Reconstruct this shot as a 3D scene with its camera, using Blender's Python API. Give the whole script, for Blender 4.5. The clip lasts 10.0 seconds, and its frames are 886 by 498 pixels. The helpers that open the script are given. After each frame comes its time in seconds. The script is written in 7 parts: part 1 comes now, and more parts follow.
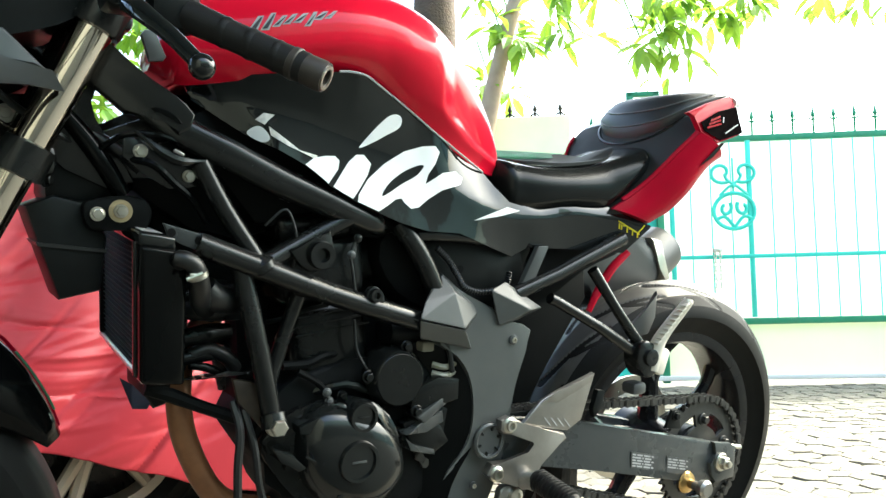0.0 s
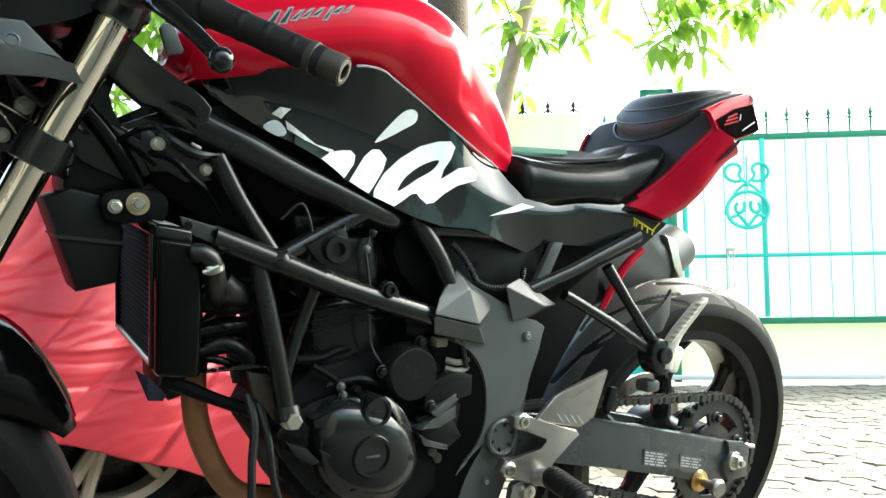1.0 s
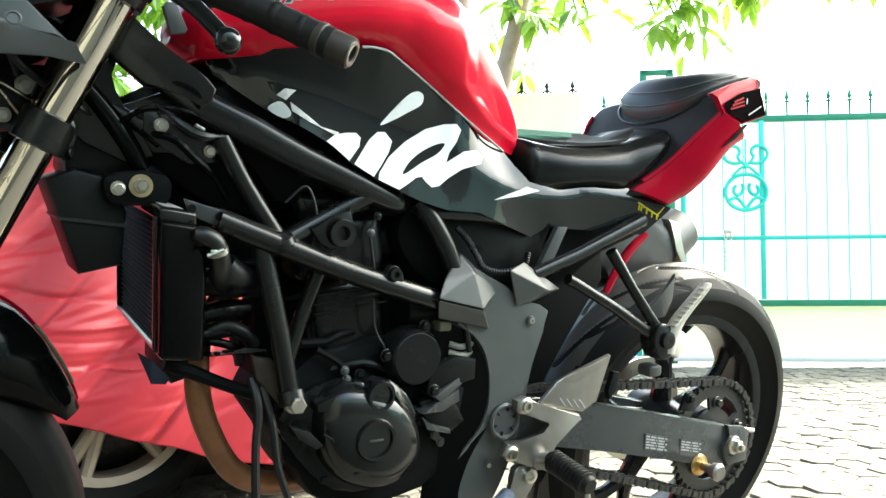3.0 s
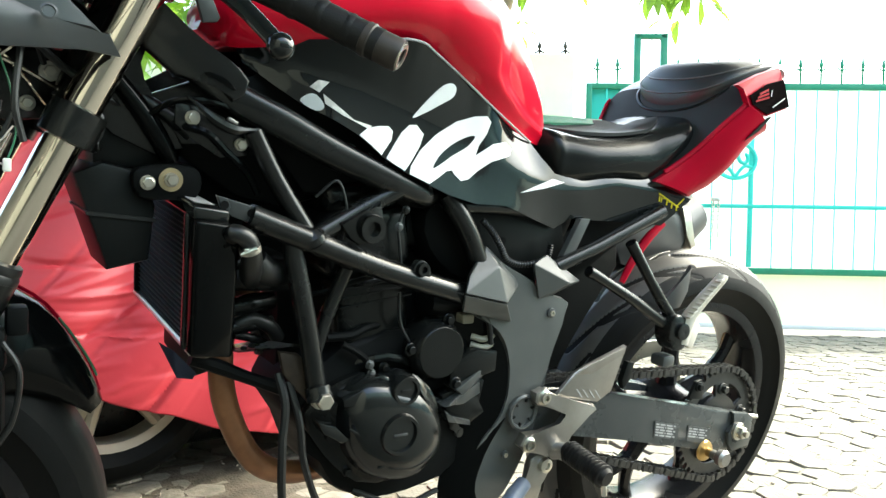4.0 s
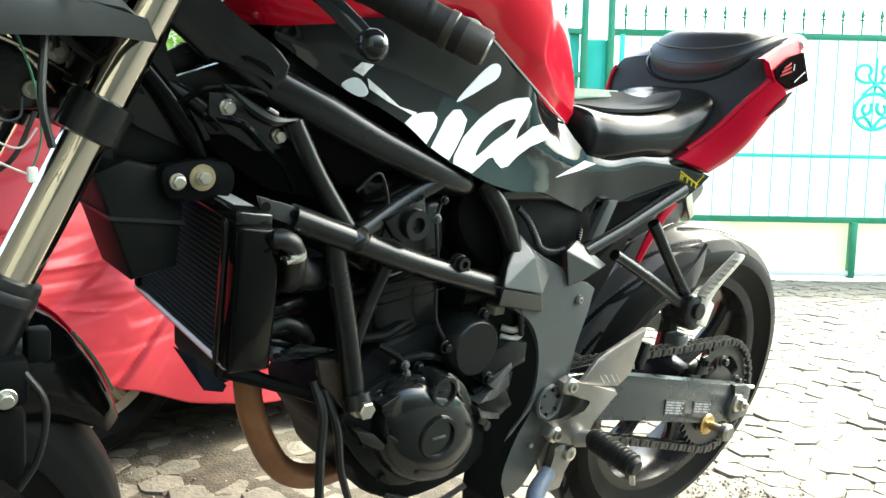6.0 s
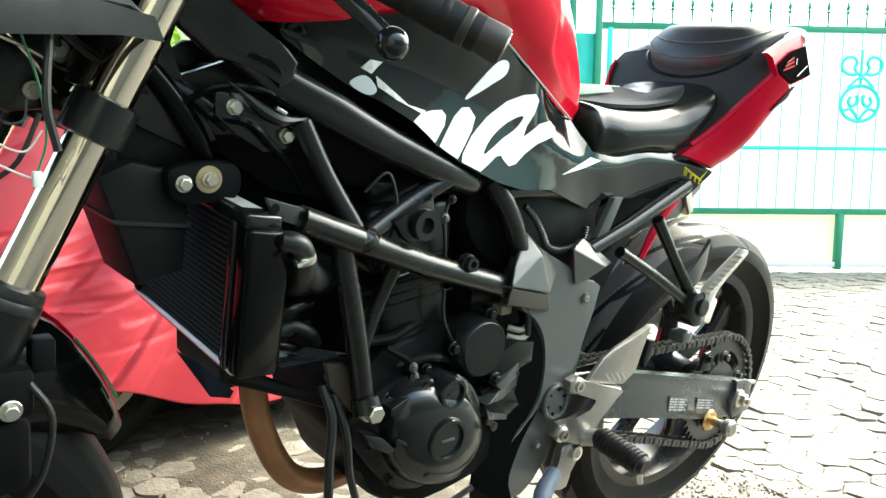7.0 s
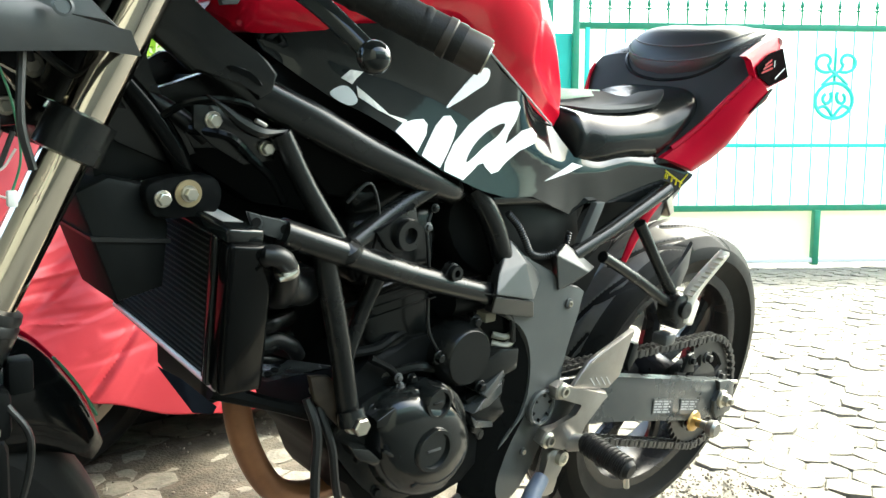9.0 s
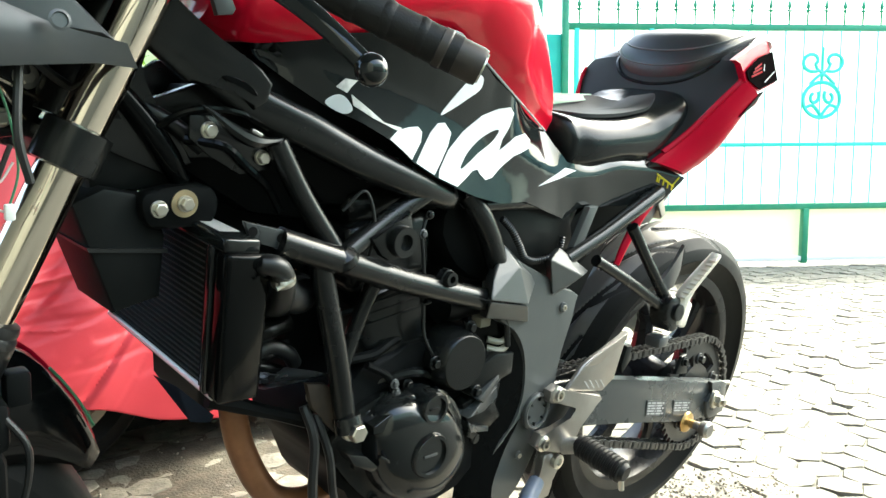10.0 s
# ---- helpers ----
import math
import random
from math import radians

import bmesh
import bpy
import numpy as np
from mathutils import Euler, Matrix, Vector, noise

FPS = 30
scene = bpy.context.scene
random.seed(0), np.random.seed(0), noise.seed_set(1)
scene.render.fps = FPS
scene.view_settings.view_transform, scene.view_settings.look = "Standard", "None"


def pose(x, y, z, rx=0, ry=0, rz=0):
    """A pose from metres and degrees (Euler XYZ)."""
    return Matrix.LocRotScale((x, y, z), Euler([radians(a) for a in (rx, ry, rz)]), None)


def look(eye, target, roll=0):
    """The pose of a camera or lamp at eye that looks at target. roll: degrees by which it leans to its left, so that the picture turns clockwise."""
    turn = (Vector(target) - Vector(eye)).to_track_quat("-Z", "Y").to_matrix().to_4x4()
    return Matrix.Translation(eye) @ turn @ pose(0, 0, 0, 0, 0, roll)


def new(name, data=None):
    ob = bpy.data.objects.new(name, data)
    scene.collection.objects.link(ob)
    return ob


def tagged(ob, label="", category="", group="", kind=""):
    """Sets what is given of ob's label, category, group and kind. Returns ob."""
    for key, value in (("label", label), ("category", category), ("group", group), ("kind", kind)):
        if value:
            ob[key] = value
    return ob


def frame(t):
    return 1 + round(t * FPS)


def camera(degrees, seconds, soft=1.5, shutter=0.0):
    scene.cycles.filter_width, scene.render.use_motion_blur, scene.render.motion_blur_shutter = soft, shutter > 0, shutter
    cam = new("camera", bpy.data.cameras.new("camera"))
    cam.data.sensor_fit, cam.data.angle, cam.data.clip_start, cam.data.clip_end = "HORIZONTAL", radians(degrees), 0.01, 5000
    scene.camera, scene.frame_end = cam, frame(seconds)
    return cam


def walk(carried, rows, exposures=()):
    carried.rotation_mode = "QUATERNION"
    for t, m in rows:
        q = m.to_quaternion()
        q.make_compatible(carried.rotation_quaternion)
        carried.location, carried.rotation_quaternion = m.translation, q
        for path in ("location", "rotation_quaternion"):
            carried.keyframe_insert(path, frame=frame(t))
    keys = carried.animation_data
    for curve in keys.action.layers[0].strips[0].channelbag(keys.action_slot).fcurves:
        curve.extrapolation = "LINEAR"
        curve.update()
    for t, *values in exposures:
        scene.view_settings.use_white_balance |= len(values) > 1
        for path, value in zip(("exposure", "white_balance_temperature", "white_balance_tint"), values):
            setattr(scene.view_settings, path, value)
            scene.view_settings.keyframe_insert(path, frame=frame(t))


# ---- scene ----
cam = camera(58.9, 10.0, soft=1.45)
METRES, EYE, TILT, LEAN, TURN = 0.345, 0.618, 3.2, 1.4, -33.0
ROWS = [
    (0.0, 0.0, 0.0, 0.0, -0.0, 0.0, -0.0),
    (0.5, -0.0066, 0.0011, -0.0031, 0.45, -0.07, -0.29),
    (1.0, -0.0152, 0.0013, -0.0059, 0.79, -0.23, -0.46),
    (1.5, -0.0204, 0.008, -0.0086, 0.78, -0.36, -0.46),
    (2.0, -0.0212, 0.0145, -0.0141, 0.7, -0.47, -0.39),
    (2.5, -0.0229, 0.0164, -0.0167, 0.69, -0.65, -0.44),
    (4.0, -0.243, 0.0715, 0.1651, -1.05, -5.21, -2.34),
    (4.5, -0.3915, 0.1276, 0.2348, -2.35, -6.52, -2.63),
    (5.0, -0.5164, 0.1987, 0.2743, -3.89, -8.06, -2.92),
    (5.5, -0.5865, 0.2651, 0.3049, -5.43, -9.04, -2.91),
    (7.0, -0.7149, 0.3737, 0.3301, -7.7, -9.95, -2.42),
    (7.5, -0.7185, 0.3831, 0.3397, -8.1, -9.93, -2.27),
    (8.0, -0.7271, 0.3906, 0.3442, -8.47, -9.94, -2.15),
    (8.5, -0.7187, 0.3944, 0.3502, -8.88, -9.92, -1.95),
    (9.0, -0.7222, 0.3964, 0.3566, -9.25, -9.89, -1.79),
    (9.5, -0.7387, 0.3903, 0.3738, -9.64, -9.87, -1.61),
    (10.0, -0.7391, 0.3914, 0.379, -10.01, -9.87, -1.47),
]
walk(cam, [(t, pose(-1.195, -1.078, EYE, TILT, LEAN, TURN) @ pose(METRES * x, METRES * y, METRES * z, 90 + pitch, roll, yaw)) for t, x, y, z, yaw, pitch, roll in ROWS],
     exposures=[(0.0, 1.66, 6250, -4), (3.0, 1.74, 6250, -4), (5.0, 1.84, 6250, -4), (7.0, 1.95, 6250, -4), (10.0, 1.97, 6250, -4)])

# ---- daylight ----
world = bpy.data.worlds.new("sky")
scene.world = world
world.use_nodes = True
wn = world.node_tree
sky = wn.nodes.new("ShaderNodeTexSky")
sky.sky_type, sky.sun_disc = "NISHITA", False
SUN_EL, SUN_AZ = 50.0, -6.0          # degrees; azimuth counted from +x towards +y
sky.sun_elevation, sky.sun_rotation = radians(SUN_EL), radians(90 - SUN_AZ)
sky.air_density, sky.dust_density, sky.ozone_density = 1.0, 7.0, 1.0
wn.links.new(sky.outputs[0], wn.nodes["Background"].inputs[0])
wn.nodes["Background"].inputs[1].default_value = 0.4
lamp = bpy.data.lights.new("sun", "SUN")
lamp.energy, lamp.angle, lamp.color = 2.6, radians(2.0), (1.0, 0.96, 0.88)
sun = new("sun", lamp)
ce = math.cos(radians(SUN_EL))
sun.matrix_world = look((6 * ce * math.cos(radians(SUN_AZ)), 6 * ce * math.sin(radians(SUN_AZ)), 6 * math.sin(radians(SUN_EL))), (0, 0, 0))


# ---- materials ----
def mat(name, col, rough=0.5, metal=0.0, var=0.15, scale=8.0, fine=120.0, bump=0.05, coat=0.0, dust=0.0, dustcol=(0.32, 0.29, 0.24), island=0.0, obrand=0.0, spec=0.5, relief=0.0004):
    """A paint, plastic, metal or stone with broad and fine variation, fine relief and dust on top-facing sides."""
    m = bpy.data.materials.new(name)
    m.use_nodes = True
    nt = m.node_tree
    b = nt.nodes["Principled BSDF"]
    tc = nt.nodes.new("ShaderNodeTexCoord")
    n1 = nt.nodes.new("ShaderNodeTexNoise")
    n1.inputs["Scale"].default_value, n1.inputs["Detail"].default_value = scale, 5.0
    n2 = nt.nodes.new("ShaderNodeTexNoise")
    n2.inputs["Scale"].default_value, n2.inputs["Detail"].default_value = fine, 3.0
    nt.links.new(tc.outputs["Object"], n1.inputs["Vector"])
    nt.links.new(tc.outputs["Object"], n2.inputs["Vector"])
    mix = nt.nodes.new("ShaderNodeMix")
    mix.data_type = "RGBA"
    mix.inputs[6].default_value = (*[c * (1 - var) for c in col], 1)
    mix.inputs[7].default_value = (*[min(1, c * (1 + var)) for c in col], 1)
    nt.links.new(n1.outputs["Fac"], mix.inputs[0])
    out = mix.outputs[2]
    for amount, node, sock in ((island, "ShaderNodeNewGeometry", "Random Per Island"), (obrand, "ShaderNodeObjectInfo", "Random")):
        if amount:
            g = nt.nodes.new(node)
            mr = nt.nodes.new("ShaderNodeMapRange")
            mr.inputs["To Min"].default_value, mr.inputs["To Max"].default_value = 1 - amount, 1 + amount
            nt.links.new(g.outputs[sock], mr.inputs["Value"])
            hs = nt.nodes.new("ShaderNodeHueSaturation")
            nt.links.new(mr.outputs[0], hs.inputs["Value"])
            nt.links.new(out, hs.inputs["Color"])
            out = hs.outputs[0]
    if dust:
        ramp = nt.nodes.new("ShaderNodeMapRange")
        ramp.inputs["From Min"].default_value, ramp.inputs["From Max"].default_value = 0.42, 0.75
        ramp.inputs["To Max"].default_value = dust
        n3 = nt.nodes.new("ShaderNodeTexNoise")
        n3.inputs["Scale"].default_value, n3.inputs["Detail"].default_value = scale * 2.3, 8.0
        nt.links.new(tc.outputs["Object"], n3.inputs["Vector"])
        nt.links.new(n3.outputs["Fac"], ramp.inputs["Value"])
        dm = nt.nodes.new("ShaderNodeMix")
        dm.data_type = "RGBA"
        dm.inputs[7].default_value = (*dustcol, 1)
        nt.links.new(ramp.outputs[0], dm.inputs[0])
        nt.links.new(out, dm.inputs[6])
        out = dm.outputs[2]
    nt.links.new(out, b.inputs["Base Color"])
    rr = nt.nodes.new("ShaderNodeMapRange")
    rr.inputs["To Min"].default_value, rr.inputs["To Max"].default_value = max(0.02, rough * 0.75), min(1, rough * 1.3)
    nt.links.new(n1.outputs["Fac"], rr.inputs["Value"])
    nt.links.new(rr.outputs[0], b.inputs["Roughness"])
    b.inputs["Metallic"].default_value = metal
    b.inputs["Coat Weight"].default_value = coat
    b.inputs["Coat Roughness"].default_value = 0.04
    b.inputs["Specular IOR Level"].default_value = spec
    if bump:
        bp = nt.nodes.new("ShaderNodeBump")
        bp.inputs["Strength"].default_value, bp.inputs["Distance"].default_value = bump, relief
        nt.links.new(n2.outputs["Fac"], bp.inputs["Height"])
        nt.links.new(bp.outputs[0], b.inputs["Normal"])
    return m


RED = mat("red_paint", (0.7, 0.005, 0.03), 0.3, var=0.04, coat=0.5, bump=0.0, spec=0.06)
REDMATTE = mat("red_plastic", (0.42, 0.003, 0.022), 0.35, var=0.06, coat=0.12, bump=0.02, spec=0.04)
GLOSSBLACK = mat("gloss_black_panel", (0.008, 0.0095, 0.0093), 0.06, var=0.2, fine=16, bump=0.25, relief=0.002)
GUARDBLACK = mat("gloss_black_mudguard", (0.003, 0.0034, 0.0034), 0.12, var=0.2, bump=0.02, spec=0.11)
FRAMEBLACK = mat("satin_black_frame", (0.0066, 0.0073, 0.0071), 0.25, var=0.25, scale=30, bump=0.06, dust=0.012, spec=0.42)
ENGBLACK = mat("black_engine_paint", (0.0055, 0.0062, 0.006), 0.24, var=0.3, scale=25, fine=400, bump=0.06, dust=0.008, spec=0.25)
SLIDERBLACK = mat("black_fork_slider", (0.0065, 0.0072, 0.0072), 0.3, var=0.2, scale=20, bump=0.04, spec=0.3)
PALEALU = mat("dull_bare_aluminium", (0.72, 0.67, 0.58), 0.45, metal=0.25, var=0.15, scale=40, bump=0.1)
GENBLACK = mat("semi_gloss_black_casting", (0.0075, 0.0085, 0.0082), 0.16, var=0.25, scale=25, fine=300, bump=0.06, spec=0.5)
MATTEBLACK = mat("matte_black_plastic", (0.0075, 0.0085, 0.0083), 0.36, var=0.2, fine=600, bump=0.06, dust=0.008, spec=0.14)
FINGREY = mat("dull_fin_grey", (0.045, 0.048, 0.046), 0.8, var=0.2, bump=0.0, spec=0.1)
COREBLACK = mat("radiator_core_black", (0.008, 0.009, 0.009), 0.85, var=0.2, bump=0.1, spec=0.08)
GREYPLASTIC = mat("dark_grey_plastic", (0.05, 0.054, 0.053), 0.34, var=0.15, scale=14, fine=900, bump=0.03, dust=0.03, spec=0.45)
COWLGREY = mat("satin_cowl_plastic", (0.05, 0.054, 0.056), 0.32, var=0.15, scale=10, fine=900, bump=0.03, dust=0.06)
# the guards' grey made lighter: light falling on the plate is in the colour
PLATELIT = mat("lit_grey_side_plate", (0.074, 0.079, 0.077), 0.36, var=0.12, scale=14, fine=900, bump=0.03, dust=0.03, spec=0.45)
CHARCOAL = mat("charcoal_plastic", (0.055, 0.058, 0.058), 0.3, var=0.12, scale=14, fine=900, bump=0.03, dust=0.05)
SWINGGREY = mat("dark_grey_swingarm_paint", (0.032, 0.036, 0.037), 0.27, var=0.12, scale=18, bump=0.05, dust=0.03)
RUBBER = mat("tyre_rubber", (0.0062, 0.0064, 0.0062), 0.5, var=0.3, scale=20, fine=300, bump=0.15, dust=0.02, dustcol=(0.04, 0.037, 0.033), spec=0.1)
TREAD = mat("dusty_tread_rubber", (0.046, 0.044, 0.041), 0.42, var=0.35, scale=18, fine=300, bump=0.12, dust=0.3, dustcol=(0.085, 0.078, 0.068), spec=0.45)
BRASS = mat("dull_brass", (0.45, 0.36, 0.22), 0.4, metal=0.8, var=0.15, bump=0.05)
GRIPRUBBER = mat("grip_rubber", (0.0085, 0.0082, 0.008), 0.55, var=0.35, scale=40, fine=500, bump=0.5, dust=0.04, dustcol=(0.06, 0.052, 0.046), spec=0.3)
BAREND = mat("worn_bar_end", (0.034, 0.026, 0.021), 0.5, var=0.45, scale=50, fine=300, bump=0.3, dust=0.35, dustcol=(0.014, 0.012, 0.011))
# near-black with hardly any gloss: the interior's shade is in the colour
INNERBLACK = mat("inner_shade_black", (0.005, 0.0055, 0.0055), 0.5, var=0.3, bump=0.05, spec=0.06)
SEATVINYL = mat("seat_vinyl", (0.0085, 0.0095, 0.0095), 0.2, var=0.15, scale=20, fine=500, bump=0.04, spec=0.2)
PADVINYL = mat("satin_pad_vinyl", (0.028, 0.03, 0.0295), 0.42, var=0.15, scale=20, fine=700, bump=0.08, spec=0.5)
SEATGRAIN = mat("grained_seat_vinyl", (0.03, 0.032, 0.031), 0.6, var=0.15, scale=20, fine=1200, bump=0.1, spec=0.2)
TAILGREY = mat("smooth_tail_plastic", (0.05, 0.052, 0.055), 0.22, var=0.1, scale=14, fine=500, bump=0.02, spec=0.7)
PADPIPING = mat("pad_piping", (0.1, 0.105, 0.105), 0.35, var=0.1, bump=0.0)
CLEARLENS = mat("clear_pink_lens", (0.75, 0.55, 0.55), 0.1, var=0.05, bump=0.0, coat=0.6)
ALU = mat("cast_aluminium", (0.33, 0.318, 0.3), 0.4, metal=1.0, var=0.15, scale=25, fine=500, bump=0.2, dust=0.2, dustcol=(0.18, 0.165, 0.14))
STEEL = mat("zinc_steel", (0.6, 0.57, 0.5), 0.3, metal=1.0, var=0.15, scale=60, bump=0.1)
CHROME = mat("fork_chrome", (0.74, 0.65, 0.54), 0.1, metal=1.0, var=0.06, scale=12, fine=500, bump=0.02)
GOLD = mat("bronze_anodised", (0.5, 0.33, 0.13), 0.32, metal=1.0, var=0.12, bump=0.0)
CHAINSTEEL = mat("oily_chain_steel", (0.07, 0.068, 0.064), 0.38, metal=0.7, var=0.35, scale=80, fine=400, bump=0.15, dust=0.15, dustcol=(0.05, 0.045, 0.04))
RUST = mat("heat_browned_exhaust", (0.3, 0.135, 0.062), 0.36, metal=0.35, var=0.45, scale=14, fine=200, bump=0.1, dust=0.5, dustcol=(0.12, 0.05, 0.025))
RIMBLACK = mat("gloss_black_rim", (0.008, 0.008, 0.009), 0.26, var=0.2, bump=0.05, dust=0.02, spec=0.35)
STICKERWHITE = mat("white_sticker", (0.82, 0.83, 0.82), 0.3, var=0.03, bump=0.0)
STICKERGREY = mat("printed_label_grey", (0.4, 0.4, 0.4), 0.4, var=0.1, bump=0.0)
YELLOW = mat("yellow_sticker", (0.75, 0.62, 0.02), 0.4, var=0.08, bump=0.0)
LENSSMOKE = mat("smoked_lens", (0.008, 0.006, 0.006), 0.6, var=0.1, bump=0.0, spec=0.0)
LENSRED = mat("red_lens", (0.3, 0.008, 0.015), 0.5, var=0.1, bump=0.0, spec=0.05)
GROOVEBLACK = mat("groove_black", (0.01, 0.01, 0.01), 0.95, var=0.2, bump=0.0, spec=0.0)
WIREGREEN = mat("green_wire", (0.05, 0.2, 0.1), 0.4, var=0.1, bump=0.0)
WIREPALE = mat("pale_wire", (0.55, 0.48, 0.42), 0.4, var=0.2, bump=0.0)
# pale colour that stands for the reflection on the cover's scuffed crease
CREASESHEEN = mat("painted_crease_sheen", (0.72, 0.69, 0.64), 0.35, metal=0.2, var=0.3, scale=60, fine=300, bump=0.3, dust=0.35, dustcol=(0.08, 0.075, 0.07))
WIREBLACK = mat("cable_sheath", (0.007, 0.0075, 0.0075), 0.4, var=0.2, bump=0.05)
OLDPLUG = mat("aged_nylon", (0.3, 0.28, 0.22), 0.45, var=0.1, bump=0.05)
WHITEPLUG = mat("white_nylon", (0.75, 0.74, 0.68), 0.45, var=0.05, bump=0.05)
BLUEGREY = mat("blue_grey_paint", (0.1, 0.13, 0.19), 0.4, var=0.3, scale=40, bump=0.1, dust=0.2)
SILENCER = mat("brushed_silencer", (0.1, 0.1, 0.1), 0.4, metal=0.6, var=0.15, bump=0.1)
CLOTH = mat("red_nylon_cover", (0.5, 0.035, 0.052), 0.38, var=0.08, scale=5, fine=14, bump=0.08, relief=0.004)
CREAMRIM = mat("cream_alloy", (0.5, 0.43, 0.34), 0.4, metal=0.3, var=0.1, bump=0.05, dust=0.15)
GREENPAINT = mat("green_gate_paint", (0.03, 0.24, 0.12), 0.35, var=0.2, scale=10, bump=0.1, dust=0.1)
TEALPAINT = mat("turquoise_gate_paint", (0.07, 0.58, 0.46), 0.4, var=0.12, scale=10, bump=0.1)
SHEET = mat("white_fibreglass_sheet", (0.82, 0.86, 0.83), 0.55, var=0.05, scale=3, bump=0.05)
KICK = mat("pale_fibreglass_sheet", (0.75, 0.8, 0.66), 0.6, var=0.06, scale=3, bump=0.05)
CREAMWALL = mat("cream_plaster", (0.72, 0.7, 0.5), 0.8, var=0.08, scale=3, fine=60, bump=0.3, dust=0.1)
ROOFSHEET = mat("dull_roof_sheet", (0.055, 0.063, 0.06), 0.8, var=0.2, scale=2, fine=60, bump=0.2)
DIMPLASTER = mat("dim_plaster", (0.11, 0.12, 0.108), 0.85, var=0.2, scale=2, fine=60, bump=0.3)
WALLGREY = mat("pale_green_plaster", (0.45, 0.62, 0.55), 0.85, var=0.25, scale=2, fine=60, bump=0.3)
PALEPLASTER = mat("pale_plaster", (0.75, 0.75, 0.7), 0.8, var=0.08, scale=3, fine=60, bump=0.3)
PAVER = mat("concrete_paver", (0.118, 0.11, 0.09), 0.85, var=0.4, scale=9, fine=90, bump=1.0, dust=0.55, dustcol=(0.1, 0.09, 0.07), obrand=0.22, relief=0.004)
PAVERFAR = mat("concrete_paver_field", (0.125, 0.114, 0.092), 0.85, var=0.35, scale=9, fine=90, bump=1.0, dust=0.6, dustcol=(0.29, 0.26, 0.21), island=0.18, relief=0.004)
SAND = mat("joint_sand", (0.085, 0.078, 0.06), 0.95, var=0.5, scale=6, fine=60, bump=1.0, relief=0.004)
BARK = mat("bark", (0.066, 0.042, 0.028), 0.9, var=0.6, scale=14, fine=60, bump=1.0, relief=0.01)
PALEBARK = mat("pale_branch_bark", (0.34, 0.25, 0.18), 0.85, var=0.35, scale=14, fine=60, bump=0.8)
# earth brown, darkened to carry part of the shade under the motorcycles
SOIL = mat("brown_soil", (0.05, 0.041, 0.028), 0.95, var=0.6, scale=9, fine=150, bump=1.0, dust=0.6, dustcol=(0.14, 0.118, 0.085), relief=0.005)
DIRTYSTEEL = mat("oily_brown_casting", (0.035, 0.026, 0.019), 0.5, var=0.5, scale=40, fine=300, bump=0.2, dust=0.3, dustcol=(0.075, 0.055, 0.038), spec=0.3)
GRIT = mat("pale_grit", (0.24, 0.21, 0.17), 0.85, var=0.4, scale=30, fine=200, bump=0.5, island=0.5)
LEAF = mat("leaf", (0.1, 0.21, 0.03), 0.45, var=0.35, scale=6, bump=0.1, island=0.35)


def let_through(m, col, share):
    """Lets light shine through a thin leaf, sheet or cloth."""
    nt = m.node_tree
    t = nt.nodes.new("ShaderNodeBsdfTranslucent")
    t.inputs[0].default_value = (*col, 1)
    a = nt.nodes.new("ShaderNodeMixShader")
    a.inputs[0].default_value = share
    nt.links.new(nt.nodes["Principled BSDF"].outputs[0], a.inputs[1])
    nt.links.new(t.outputs[0], a.inputs[2])
    nt.links.new(a.outputs[0], nt.nodes["Material Output"].inputs[0])


let_through(LEAF, (0.32, 0.5, 0.05), 0.5)
let_through(SHEET, (0.8, 0.86, 0.84), 0.6)
let_through(KICK, (0.7, 0.76, 0.6), 0.4)


# ---- mesh tools ----
from mathutils.bvhtree import BVHTree
from mathutils.geometry import delaunay_2d_cdt


def part(name, bm, material, parent=None, label="", flat=False):
    me = bpy.data.meshes.new(name)
    bmesh.ops.recalc_face_normals(bm, faces=bm.faces)
    bm.to_mesh(me)
    bm.free()
    me.materials.append(material)
    if not flat:
        me.shade_smooth()
        me.set_sharp_from_angle(angle=radians(38))
    ob = new(name, me)
    ob.parent = parent
    if label:
        ob["label"] = label
    return ob


def spline(pts, k=6):
    """Catmull-Rom through the points."""
    p = [Vector(a) for a in pts]
    p = [2 * p[0] - p[1]] + p + [2 * p[-1] - p[-2]]
    out = []
    for i in range(1, len(p) - 2):
        for j in range(k):
            t = j / k
            a, b, c, d = p[i - 1:i + 3]
            out.append(0.5 * (2 * b + (c - a) * t + (2 * a - 5 * b + 4 * c - d) * t * t + (3 * b - a - 3 * c + d) * t ** 3))
    return out + [p[-2]]


def ring_loft(bm, rings, close=True, caps=True):
    vs = [[bm.verts.new(q) for q in r] for r in rings]
    n = len(vs[0])
    for a, b in zip(vs, vs[1:]):
        for i in range(n if close else n - 1):
            bm.faces.new((a[i], a[(i + 1) % n], b[(i + 1) % n], b[i]))
    if caps and close:
        bm.faces.new(vs[0][::-1])
        bm.faces.new(vs[-1])
    return vs


